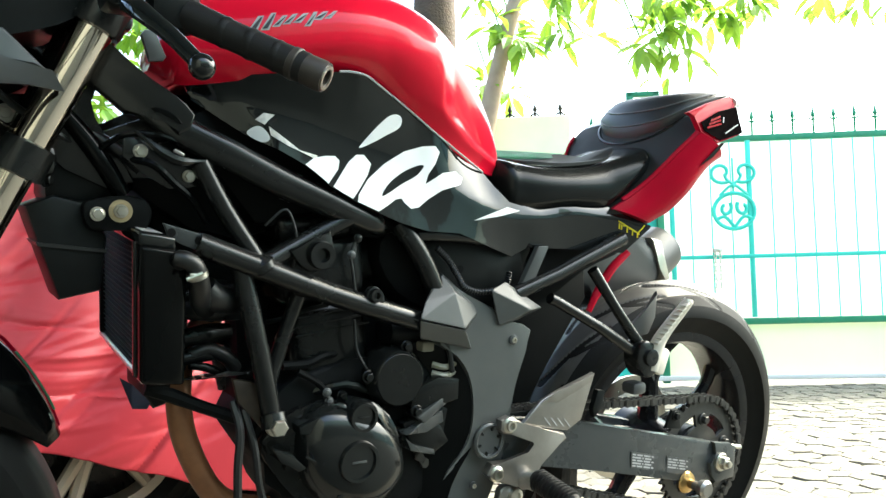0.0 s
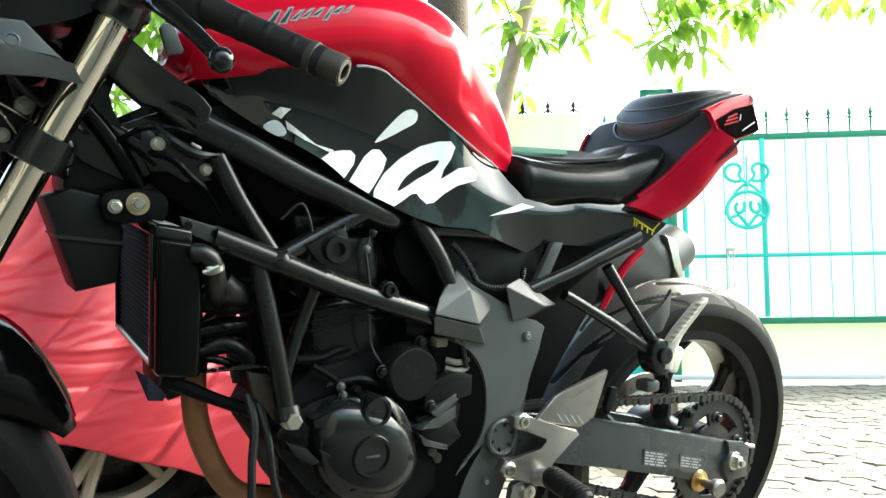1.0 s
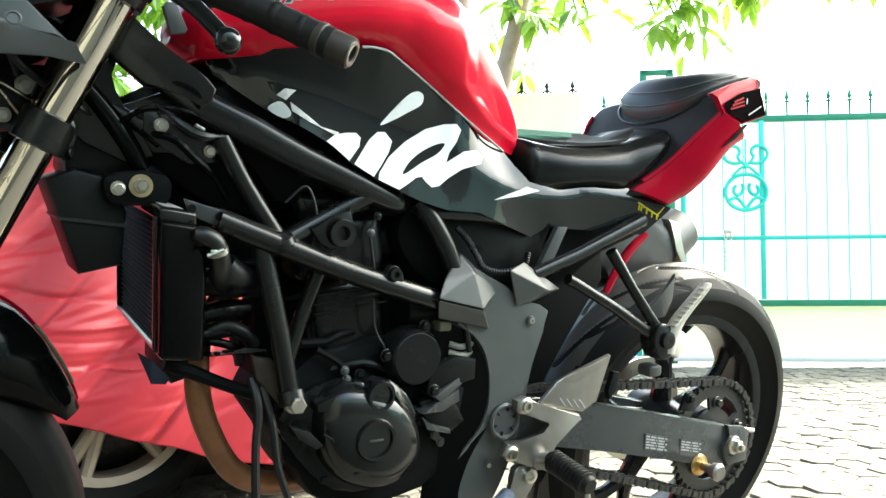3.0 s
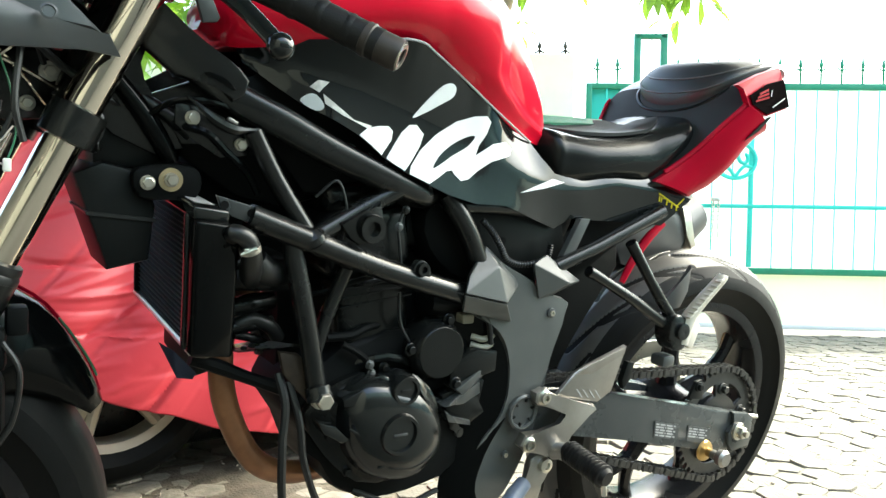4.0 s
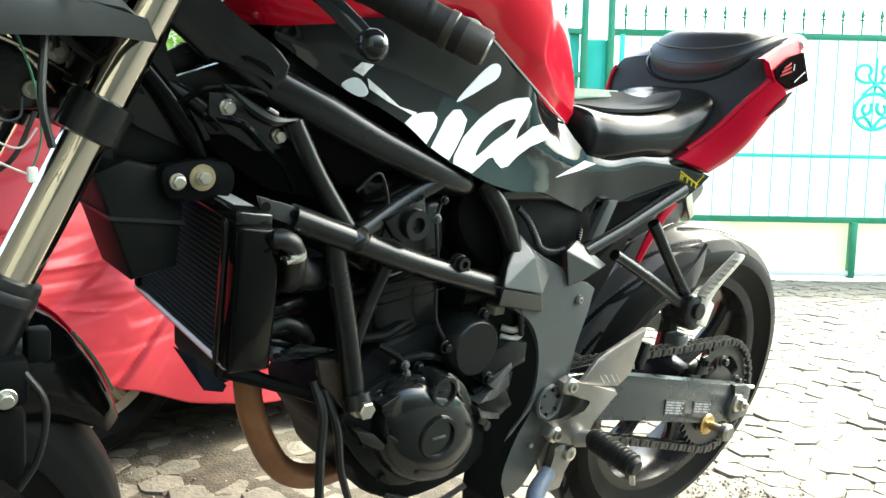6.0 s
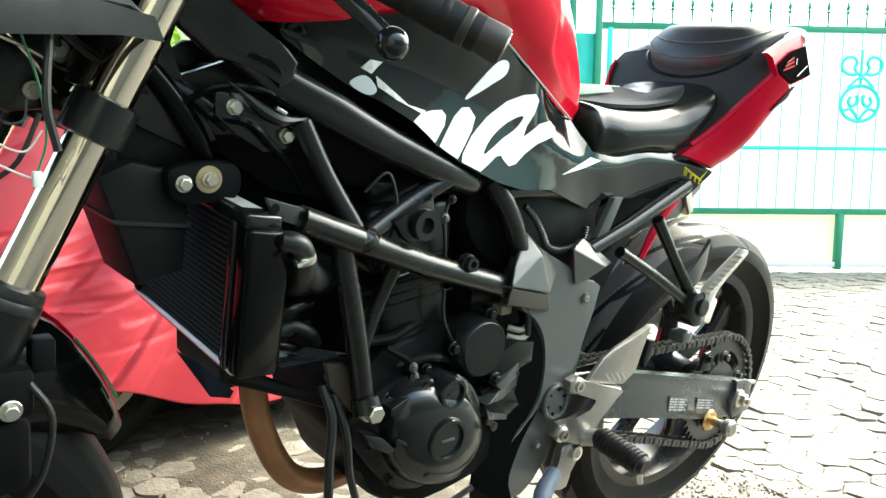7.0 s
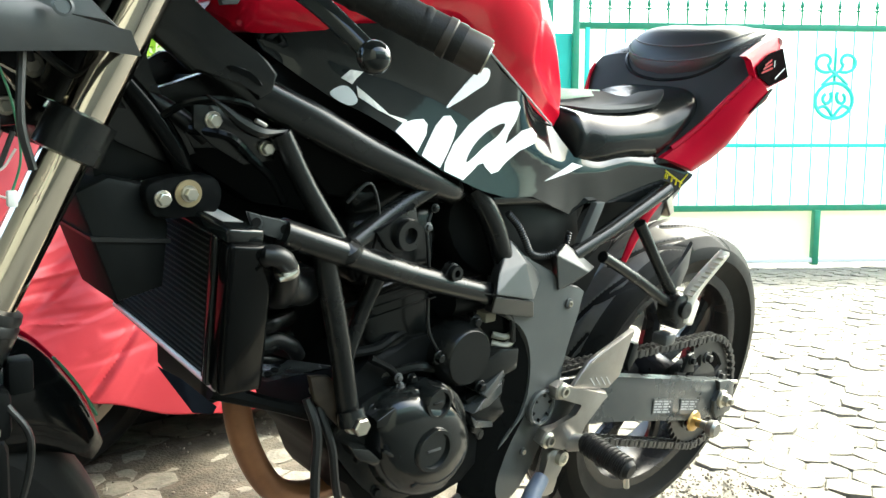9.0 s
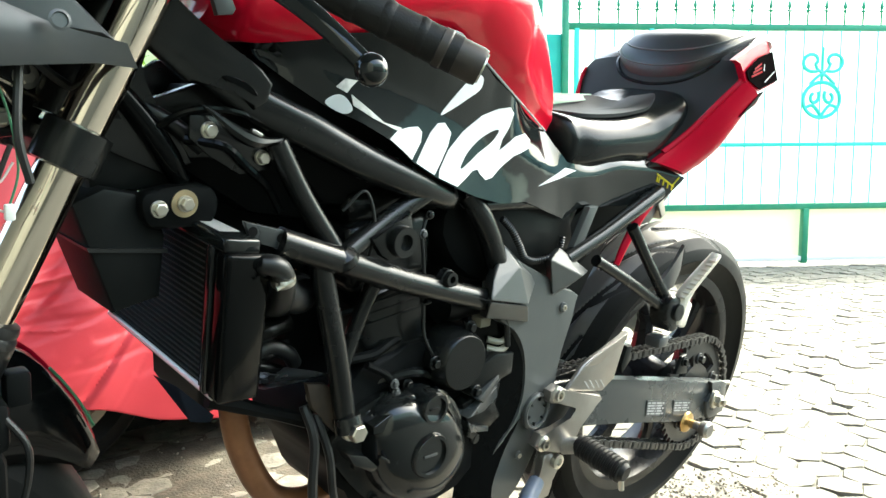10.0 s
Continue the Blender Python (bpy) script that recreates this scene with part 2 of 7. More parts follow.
def tube(bm, pts, r, n=12, smooth=0, flat=1.0):
    """A swept round bar along the points; r a radius or a list of them."""
    if smooth:
        rr = r if isinstance(r, (list, tuple)) else [r] * len(pts)
        r = [v.x for v in spline([(q, 0, 0) for q in rr], smooth)]
        pts = spline(pts, smooth)
    pts = [Vector(p) for p in pts]
    if not isinstance(r, (list, tuple)):
        r = [r] * len(pts)
    d = (pts[1] - pts[0]).normalized()
    u = d.orthogonal().normalized()
    rings = []
    for i, p in enumerate(pts):
        a = pts[max(i - 1, 0)]
        b = pts[min(i + 1, len(pts) - 1)]
        t = (b - a).normalized()
        u = (u - t * u.dot(t)).normalized()
        w = t.cross(u)
        rings.append([p + r[i] * (math.cos(2 * math.pi * j / n) * u + flat * math.sin(2 * math.pi * j / n) * w) for j in range(n)])
    ring_loft(bm, rings)
    return bm


def lathe(bm, prof, c, axis=(0, -1, 0), n=24, hollow=False):
    """A turned shape: prof as (radius, height along the axis) from c."""
    ax = Vector(axis).normalized()
    u = ax.orthogonal().normalized()
    if abs(ax.y) > 0.9:
        u = Vector((1, 0, 0))
        u = (u - ax * u.dot(ax)).normalized()
    w = ax.cross(u)
    c = Vector(c)
    rings = [[c + ax * h + max(r, 1e-4) * (math.cos(2 * math.pi * j / n) * u + math.sin(2 * math.pi * j / n) * w) for j in range(n)] for r, h in prof]
    if hollow:
        rings.append(rings[0])
        vs = [[bm.verts.new(q) for q in r] for r in rings[:-1]]
        vs.append(vs[0])
        for a, b in zip(vs, vs[1:]):
            for i in range(n):
                bm.faces.new((a[i], a[(i + 1) % n], b[(i + 1) % n], b[i]))
    else:
        ring_loft(bm, rings)
    return bm


def hexbolt(bm, c, r, h, axis=(0, -1, 0), washer=1.5):
    lathe(bm, [(r * washer, 0), (r * washer, h * 0.25), (r * washer * 0.92, h * 0.32)], c, axis, 20)
    lathe(bm, [(r, h * 0.3), (r, h * 0.92), (r * 0.85, h)], c, axis, 6)
    return bm


def boxy(bm, c, s, bevel=0.004, rot=None, seg=2):
    """A box of size s round c with rounded edges."""
    m = Matrix.Translation(c) @ (rot or Matrix.Identity(4)) @ Matrix.Diagonal((*s, 1))
    g = bmesh.ops.create_cube(bm, size=1, matrix=m)
    if bevel:
        es = list({e for v in g["verts"] for e in v.link_edges})
        bmesh.ops.bevel(bm, geom=es, offset=bevel, segments=seg, affect="EDGES", profile=0.5)
    return bm


def prism(bm, poly, y0, y1, bevel=0.0, seg=2):
    """A plate: the outline (x, z) from y0 to y1, edges rounded."""
    y = (lambda x, z: y0) if not callable(y0) else y0
    yy = (lambda x, z: y1) if not callable(y1) else y1
    a = [bm.verts.new((x, y(x, z), z)) for x, z in poly]
    b = [bm.verts.new((x, yy(x, z), z)) for x, z in poly]
    n = len(poly)
    f0 = bm.faces.new(a)
    bm.faces.new(b[::-1])
    for i in range(n):
        bm.faces.new((a[i], b[i], b[(i + 1) % n], a[(i + 1) % n]))
    if bevel:
        bmesh.ops.bevel(bm, geom=list(f0.edges), offset=bevel, segments=seg, affect="EDGES", profile=0.5, clamp_overlap=True)
    return bm


def closed(pts, k=5):
    """A smooth closed outline through 2-D points."""
    n = len(pts)
    out = []
    for i in range(n):
        a, b, c, d = (Vector(pts[(i + j) % n]) for j in (-1, 0, 1, 2))
        for j in range(k):
            t = j / k
            out.append(tuple(0.5 * (2 * b + (c - a) * t + (2 * a - 5 * b + 4 * c - d) * t * t + (3 * b - a - 3 * c + d) * t ** 3)))
    return out


def panel(bm, outline, fy, thick, step=0.012):
    """A curved skin: outline (x, z), side position fy(x, z), thickness towards +y."""
    dense = []
    n = len(outline)
    for i in range(n):
        a, b = Vector(outline[i]), Vector(outline[(i + 1) % n])
        k = max(1, int((b - a).length / step))
        dense += [a.lerp(b, j / k) for j in range(k)]
    m = len(dense)
    xs, zs = [p.x for p in dense], [p.y for p in dense]
    inner = []
    gx = np.arange(min(xs) + step / 2, max(xs), step)
    gz = np.arange(min(zs) + step / 2, max(zs), step)
    for x in gx:
        for z in gz:
            if min((x - p.x) ** 2 + (z - p.y) ** 2 for p in dense) > (0.6 * step) ** 2:
                inner.append(Vector((float(x), float(z))))
    vs, _, fs, *_ = delaunay_2d_cdt(dense + inner, [(i, (i + 1) % m) for i in range(m)], [list(range(m))], 1, 1e-6)
    front = [bm.verts.new((v.x, fy(v.x, v.y), v.y)) for v in vs]
    back = [bm.verts.new((v.x, fy(v.x, v.y) + thick, v.y)) for v in vs]
    count = {}
    for f in fs:
        bm.faces.new([front[i] for i in f])
        bm.faces.new([back[i] for i in f][::-1])
        for i in range(len(f)):
            e = (f[i], f[(i + 1) % len(f)])
            count[e] = count.get(e, 0) + 1
    for a, b in count:
        if (b, a) not in count:
            bm.faces.new((front[a], back[a], back[b], front[b]))
    bmesh.ops.delete(bm, geom=[v for v in bm.verts if not v.link_faces], context="VERTS")
    return bm


def lerp_table(x, xs, ys):
    return float(np.interp(x, xs, ys))


def B():
    return bmesh.new()

# ---- setting ----
GATE = Vector((3.5, 1.68, 0))                 # a point at the gate's foot
GA = Vector((0.79, -0.613, 0)).normalized()   # along the gate
GN = Vector((-GA.y, GA.x, 0))                 # away from the camera
GM = Matrix.Translation(GATE) @ Matrix(((GA.x, GN.x, 0, 0), (GA.y, GN.y, 0, 0), (0, 0, 1, 0), (0, 0, 0, 1)))


def ground_sheet():
    bm = B()
    bmesh.ops.create_grid(bm, x_segments=40, y_segments=40, size=60)
    for v in bm.verts:
        v.co.z = -0.0072
    ob = part("ground", bm, SAND)
    return tagged(ob, "sandy bedding between the grey concrete pavers", "ground", kind="structure")


def wall(name, a, b, h, thick, material, label, z0=0.0):
    bm = B()
    a, b = Vector(a), Vector(b)
    d = (b - a)
    ang = math.atan2(d.y, d.x)
    boxy(bm, (a + b) / 2 + Vector((0, 0, z0 + (h - z0) / 2)), (d.length, thick, h - z0), 0.01, Matrix.Rotation(ang, 4, "Z"))
    return tagged(part(name, bm, material), label, "wall", kind="structure")


ground_sheet()
gp = lambda s, n, z=0.0: GM @ Vector((s, n, z))
wall("wall_gate_side", gp(-6.5, 0.5), gp(-1.56, 0.5), 1.84, 0.15, CREAMWALL, "cream plastered garden wall beside the green gate")
# out of view: green floor and walls added for the glossy panels to mirror
bm = B()
boxy(bm, (5.85, -2.9, -0.01), (3.4, 2.6, 0.05), 0.01)
tagged(part("green_reflected_floor", bm, mat("green_grey_concrete", (0.19, 0.24, 0.205), 0.8, var=0.45, scale=1.6, fine=60, bump=0.3)), "unseen grey-green floor added for the side cover to mirror", "floor", kind="structure")
wall("green_reflected_end", (7.6, -4.3, 0), (7.6, -1.6, 0), 1.7, 0.15, WALLGREY, "unseen pale green end wall added for reflections")
wall("green_reflected_side", (3.0, -4.3, 0), (7.5, -4.3, 0), 1.7, 0.15, WALLGREY, "unseen low pale green wall added for reflections")
# unseen wall and dark band, added to steer fill light and panel reflections
wall("reflected_wall", (-6, -4.3, 0), (3, -4.3, 0), 3.4, 0.2, WALLGREY, "unseen pale green wall added for fill light and reflections")
wall("dark_reflected_band", (-6, -4.18, 0), (3, -4.18, 0), 1.9, 0.03, DIMPLASTER, "dark band added on the unseen wall to blacken reflections")
# unseen floor, added dark so that lower faces mirror black
bm = B()
boxy(bm, (-0.05, -2.3, -0.01), (8.3, 3.8, 0.05), 0.01)
tagged(part("dark_reflected_floor", bm, mat("dark_floor_black", (0.034, 0.038, 0.037), 0.8, var=0.3, scale=3, bump=0.1, spec=0.15)), "unseen dark floor added to keep low reflections black", "floor", kind="structure")
# another unseen wall, added dark on the left
wall("unseen_side_wall", (-2.9, -4.1, 0), (-2.9, 0.7, 0), 3.4, 0.2, DIMPLASTER, "unseen dark wall added to the left of the motorcycles")

# out of view: added to keep sun and overhead sky off the motorcycles
bm = B()
boxy(bm, (-0.65, -0.05, 2.56), (4.5, 2.6, 0.08), 0.01)
tagged(part("shading_roof", bm, ROOFSHEET), "unseen dark roof added to shade the motorcycles", "roof", kind="structure")
for x, y in ((-2.8, 1.2), (-2.75, -1.3)):
    bm = B()
    boxy(bm, (x, y, 1.26), (0.08, 0.08, 2.54), 0.01)
    tagged(part("shading_roof_post", bm, DIMPLASTER), "unseen post added under the shading roof", "post", kind="structure")


# ---- gate ----
def gate():
    root = new("gate")
    root.matrix_world = GM
    tagged(root, "green painted iron gate with spear points and white sheet", "gate")

    def bar(name, a, b, w, d, material=GREENPAINT, label=""):
        bm = B()
        a, b = Vector(a), Vector(b)
        c = (a + b) / 2
        s = (abs(b.x - a.x) + w, d, abs(b.z - a.z) + w) if abs(b.x - a.x) > abs(b.z - a.z) else (w, d, abs(b.z - a.z))
        boxy(bm, c, (max(s[0], w), s[1], max(s[2], w)), 0.003)
        return part(name, bm, material, root, label)

    bar("top_rail", (-1.02, 0, 1.545), (3.2, 0, 1.545), 0.04, 0.04)
    bar("middle_rail", (-1.02, -0.02, 0.80), (3.2, -0.02, 0.80), 0.026, 0.026, TEALPAINT)
    bar("bottom_rail", (-1.02, 0, 0.395), (3.2, 0, 0.395), 0.04, 0.045)
    for s in (-1.215, -1.05):
        bar("post", (s, 0, 0.02), (s, 0, 1.87), 0.042, 0.045)
    bar("post_cap", (-1.215, 0, 1.855), (-1.05, 0, 1.855), 0.03, 0.045)
    bar("post", (-1.51, 0, 0.02), (-1.51, 0, 1.56), 0.035, 0.045)
    bar("leaf_rail", (-1.51, 0, 1.545), (-1.24, 0, 1.545), 0.035, 0.04)
    bar("leaf_rail", (-1.51, 0, 1.28), (-1.24, 0, 1.28), 0.03, 0.04)
    bar("foot_post", (0.57, -0.02, 0.02), (0.57, -0.02, 0.38), 0.04, 0.045)
    for s in (-1.40, -1.31):
        bar("bar", (s, -0.01, 0.4), (s, -0.01, 1.53), 0.01, 0.01, TEALPAINT)
    for s in (-0.98, -0.5):
        bar("stile", (s, -0.02, 0.42), (s, -0.02, 1.53), 0.03, 0.02, TEALPAINT)
    for i in range(26):
        s = -0.86 + 0.125 * i
        if abs(s + 0.5) < 0.04:
            continue
        bar("bar", (s, -0.014, 0.41), (s, -0.014, 1.53), 0.008, 0.008, TEALPAINT)
    # spear points
    for i in range(38):
        s = -1.46 + 0.125 * i
        if -1.24 < s < -1.03:
            continue
        bm = B()
        lathe(bm, [(0.007, 0), (0.007, 0.085), (0.011, 0.09), (0.011, 0.096), (0.006, 0.1), (0.014, 0.118), (0.011, 0.13), (0.001, 0.175)], (s, 0, 1.56), (0, 0, 1), 8)
        for k in (-1, 1):
            tube(bm, [(s + k * 0.006, 0, 1.648), (s + k * 0.02, 0, 1.655), (s + k * 0.022, 0, 1.672)], [0.005, 0.005, 0.003], 6)
        part("spear_point", bm, GREENPAINT, root)
    # sheet panels behind the bars
    for a, b, z0, z1, m, nm in ((-1.03, 3.2, 0.42, 1.53, SHEET, "sheet"), (-1.03, 3.2, 0.03, 0.375, KICK, "kick_panel"), (-1.5, -1.24, 0.03, 1.53, TEALPAINT, "leaf_sheet"), (-1.19, -1.07, 0.03, 1.5, TEALPAINT, "leaf_sheet")):
        bm = B()
        boxy(bm, ((a + b) / 2, 0.022, (z0 + z1) / 2), (b - a, 0.006, z1 - z0), 0.0)
        part(nm, bm, m, root)
    bm = B()
    boxy(bm, (0.6, -0.01, 0.05), (4.2, 0.05, 0.03), 0.004)
    part("ground_rail", bm, PALEPLASTER, root)
    # cast scroll ornament, repeated along the leaf
    for c in (-0.6, 0.64, 1.88):
        bm = B()
        Q = lambda x, z: (c + x, -0.03, z)
        tube(bm, [Q(0.125 * math.cos(a), 1.085 + 0.112 * math.sin(a)) for a in np.linspace(0, 2 * math.pi, 29)], 0.013, 6)
        for k in (-1, 1):
            # outward scroll at the top, crossing stems, and two curls within the ring
            tube(bm, [Q(k * (0.07 + (0.062 - 0.009 * t) * math.cos(t)), 1.33 + (0.055 - 0.007 * t) * math.sin(t)) for t in np.linspace(-2.2, 4.0, 20)], 0.0115, 6)
            tube(bm, [Q(k * 0.085, 1.185), Q(k * 0.03, 1.235), Q(-k * 0.03, 1.275), Q(-k * 0.05, 1.31)], 0.01, 6, smooth=3)
            tube(bm, [Q(k * (0.055 + (0.042 - 0.006 * t) * math.cos(t + 2.4)), 1.105 + (0.05 - 0.006 * t) * math.sin(t + 2.4)) for t in np.linspace(0, 5.2, 18)], 0.012, 6)
            tube(bm, [Q(k * 0.11, 1.035), Q(k * 0.06, 1.05), Q(k * 0.02, 1.01), Q(0, 0.975)], 0.0115, 6, smooth=3)
        tube(bm, [Q(0, 1.19), Q(0, 1.42)], 0.006, 6)
        lathe(bm, [(0.001, -0.02), (0.014, -0.006), (0.014, 0.006), (0.001, 0.02)], Q(0, 1.245), (0, 0, 1), 8)
        part("scroll_ornament", bm, TEALPAINT, root, "turquoise cast scroll ornament")
    return root


def lock_chain():
    bm = B()
    for i in range(10):
        z = 0.83 - 0.026 * i
        for k, x in ((0, -0.735), (1, -0.705)):
            pts = []
            for t in np.linspace(0, 2 * math.pi, 9):
                o = 0.008 * math.cos(t)
                pts.append((x + (o if i % 2 else 0), -0.06 + (0 if i % 2 else o), z + 0.017 * math.sin(t)))
            tube(bm, pts, 0.003, 5)
    boxy(bm, (-0.72, -0.055, 0.84), (0.06, 0.02, 0.025), 0.004)
    ob = part("lock_chain", bm, STEEL)
    ob.matrix_world = GM
    return tagged(ob, "steel chain hanging looped over the gate's middle rail", "chain")


gate()
lock_chain()


def wall_spikes():
    root = tagged(new("wall_spikes"), "row of dark spear points on the garden wall", "fence spikes")
    for i in range(22):
        s = -1.62 - 0.178 * i
        bm = B()
        p = gp(s, 0.5, 1.835)
        lathe(bm, [(0.008, 0), (0.008, 0.04), (0.014, 0.045), (0.006, 0.05), (0.018, 0.066), (0.001, 0.11)], p, (0, 0, 1), 8)
        tube(bm, [p + GA * -0.035 + Vector((0, 0, 0.02)), p + Vector((0, 0, 0.045)), p + GA * 0.035 + Vector((0, 0, 0.02))], 0.007, 6)
        part("spike", bm, MATTEBLACK, root)
    return root


wall_spikes()


# ---- tree over the gate ----
def leaf_mesh(bm, p, d, up, length, width):
    d = d.normalized()
    w = d.cross(up)
    w = w.normalized() if w.length > 1e-4 else d.orthogonal().normalized()
    nrm = w.cross(d)
    rows = ((0.0, 0.02, 0.0), (0.3, 0.8, 0.02), (0.6, 1.0, 0.0), (0.85, 0.5, -0.06), (1.0, 0.02, -0.12))
    vs = []
    for t, k, sag in rows:
        c = p + d * (t * length) + nrm * (sag * length)
        vs.append((bm.verts.new(c - w * (k * width / 2) + nrm * 0.12 * k * width), bm.verts.new(c), bm.verts.new(c + w * (k * width / 2) + nrm * 0.12 * k * width)))
    for a, b in zip(vs, vs[1:]):
        bm.faces.new((a[0], a[1], b[1], b[0]))
        bm.faces.new((a[1], a[2], b[2], b[1]))


def leaf_cluster(bm, c, rng, n=12, spread=0.16, length=0.13):
    for _ in range(n):
        d = Vector((rng.uniform(-1, 1), rng.uniform(-1, 1), rng.uniform(-1.1, 0.35)))
        leaf_mesh(bm, c + d * spread * 0.25, d, Vector((rng.uniform(-0.3, 0.3), rng.uniform(-0.3, 0.3), 1)), length * rng.uniform(0.7, 1.25), length * rng.uniform(0.26, 0.36))


def tree(name, limbs, label, bark):
    """A leaning trunk with limbs; each limb carries hanging leaf sprays."""
    rng = random.Random(5)
    root = tagged(new(name), label, "tree")
    bm = B()
    for pts, r in limbs:
        tube(bm, pts, r, 12, smooth=4)
    for v in bm.verts:
        v.co += 0.012 * noise.noise_vector(v.co * 9)
    part("trunk", bm, bark, root)
    return root, rng


t1, rng1 = tree("tree", [([gp(-2.72, 0.9, -0.05), gp(-2.62, 0.85, 0.9), gp(-2.53, 0.8, 1.8), gp(-2.53, 0.75, 2.4), gp(-2.5, 0.7, 3.3)], [0.22, 0.19, 0.165, 0.165, 0.15]),
                              ([gp(-2.5, 0.72, 3.1), gp(-2.1, 0.5, 3.3), gp(-1.4, 0.1, 3.4)], [0.07, 0.05, 0.03])],
                "broad brown-barked tree behind the gate with light green leaves", BARK)
t2, rng2 = tree("sapling", [([gp(-2.3, 0.3, -0.05), gp(-2.22, 0.3, 1.2), gp(-2.12, 0.3, 1.85), gp(-1.95, 0.25, 2.5), gp(-1.7, 0.2, 3.2)], [0.075, 0.068, 0.06, 0.055, 0.04])],
                  "slender pale-barked leaning tree stem", PALEBARK)
bm = B()
for c in [(-2.0, 0.1, 2.28, 10), (-2.1, 0.5, 2.1, 9), (-1.95, 0.3, 2.5, 10), (-1.62, 0.0, 2.5, 8), (-1.55, 0.0, 2.25, 5), (-1.4, 0, 2.6, 6),
          (-1.1, 0.0, 2.45, 9), (-0.95, 0.0, 2.3, 9), (-1.15, -0.1, 2.2, 6), (-1.0, -0.1, 2.1, 4), (-0.8, 0.0, 2.5, 10), (-0.65, 0.1, 2.4, 6), (-0.45, 0.1, 2.42, 7), (-0.3, 0.1, 2.55, 6),
          (0.0, 0.1, 2.5, 4), (0.3, 0.2, 2.5, 4), (0.55, 0.1, 2.45, 6), (-0.9, 0.0, 2.0, 2), (-0.6, 0.4, 2.7, 8), (-1.5, 0.4, 2.8, 8), (0.1, 0.4, 2.8, 8), (0.7, 0.3, 2.75, 8), (-2.2, 0.4, 2.75, 8)]:
    for _ in range(3):
        q = gp(c[0] + rng1.uniform(-0.14, 0.14), c[1] + rng1.uniform(-0.15, 0.15), c[2] + rng1.uniform(-0.06, 0.1))
        leaf_cluster(bm, q, rng1, c[3], 0.18, 0.185)
    tube(bm, [gp(c[0], c[1], c[2]), gp(c[0] - 0.1, c[1] + 0.1, c[2] + 0.35)], 0.006, 5)
part("crown", bm, LEAF, t1, "sunlit yellow-green pointed leaves", flat=True)


# ---- garden greenery far behind the front fork ----
def shrub():
    rng = random.Random(9)
    root = tagged(new("shrub"), "dense green shrub behind the covered motorcycle", "shrub")
    bm = B()
    for i in range(6):
        tube(bm, [(-1.3 + 0.25 * i, 3.6, -0.02), (-1.35 + 0.28 * i + rng.uniform(-0.1, 0.1), 3.6, 0.8), (-1.4 + 0.3 * i, 3.6 + rng.uniform(-0.2, 0.2), 1.6)], [0.02, 0.016, 0.008], 6, smooth=3)
    part("stem", bm, BARK, root)
    bm = B()
    for _ in range(1000):
        q = Vector((rng.uniform(-2.1, 0.9), 3.6 + rng.uniform(-0.35, 0.35), rng.uniform(0.35, 2.9)))
        leaf_cluster(bm, q, rng, 4, 0.2, 0.17)
    part("foliage", bm, LEAF, root, flat=True)


shrub()


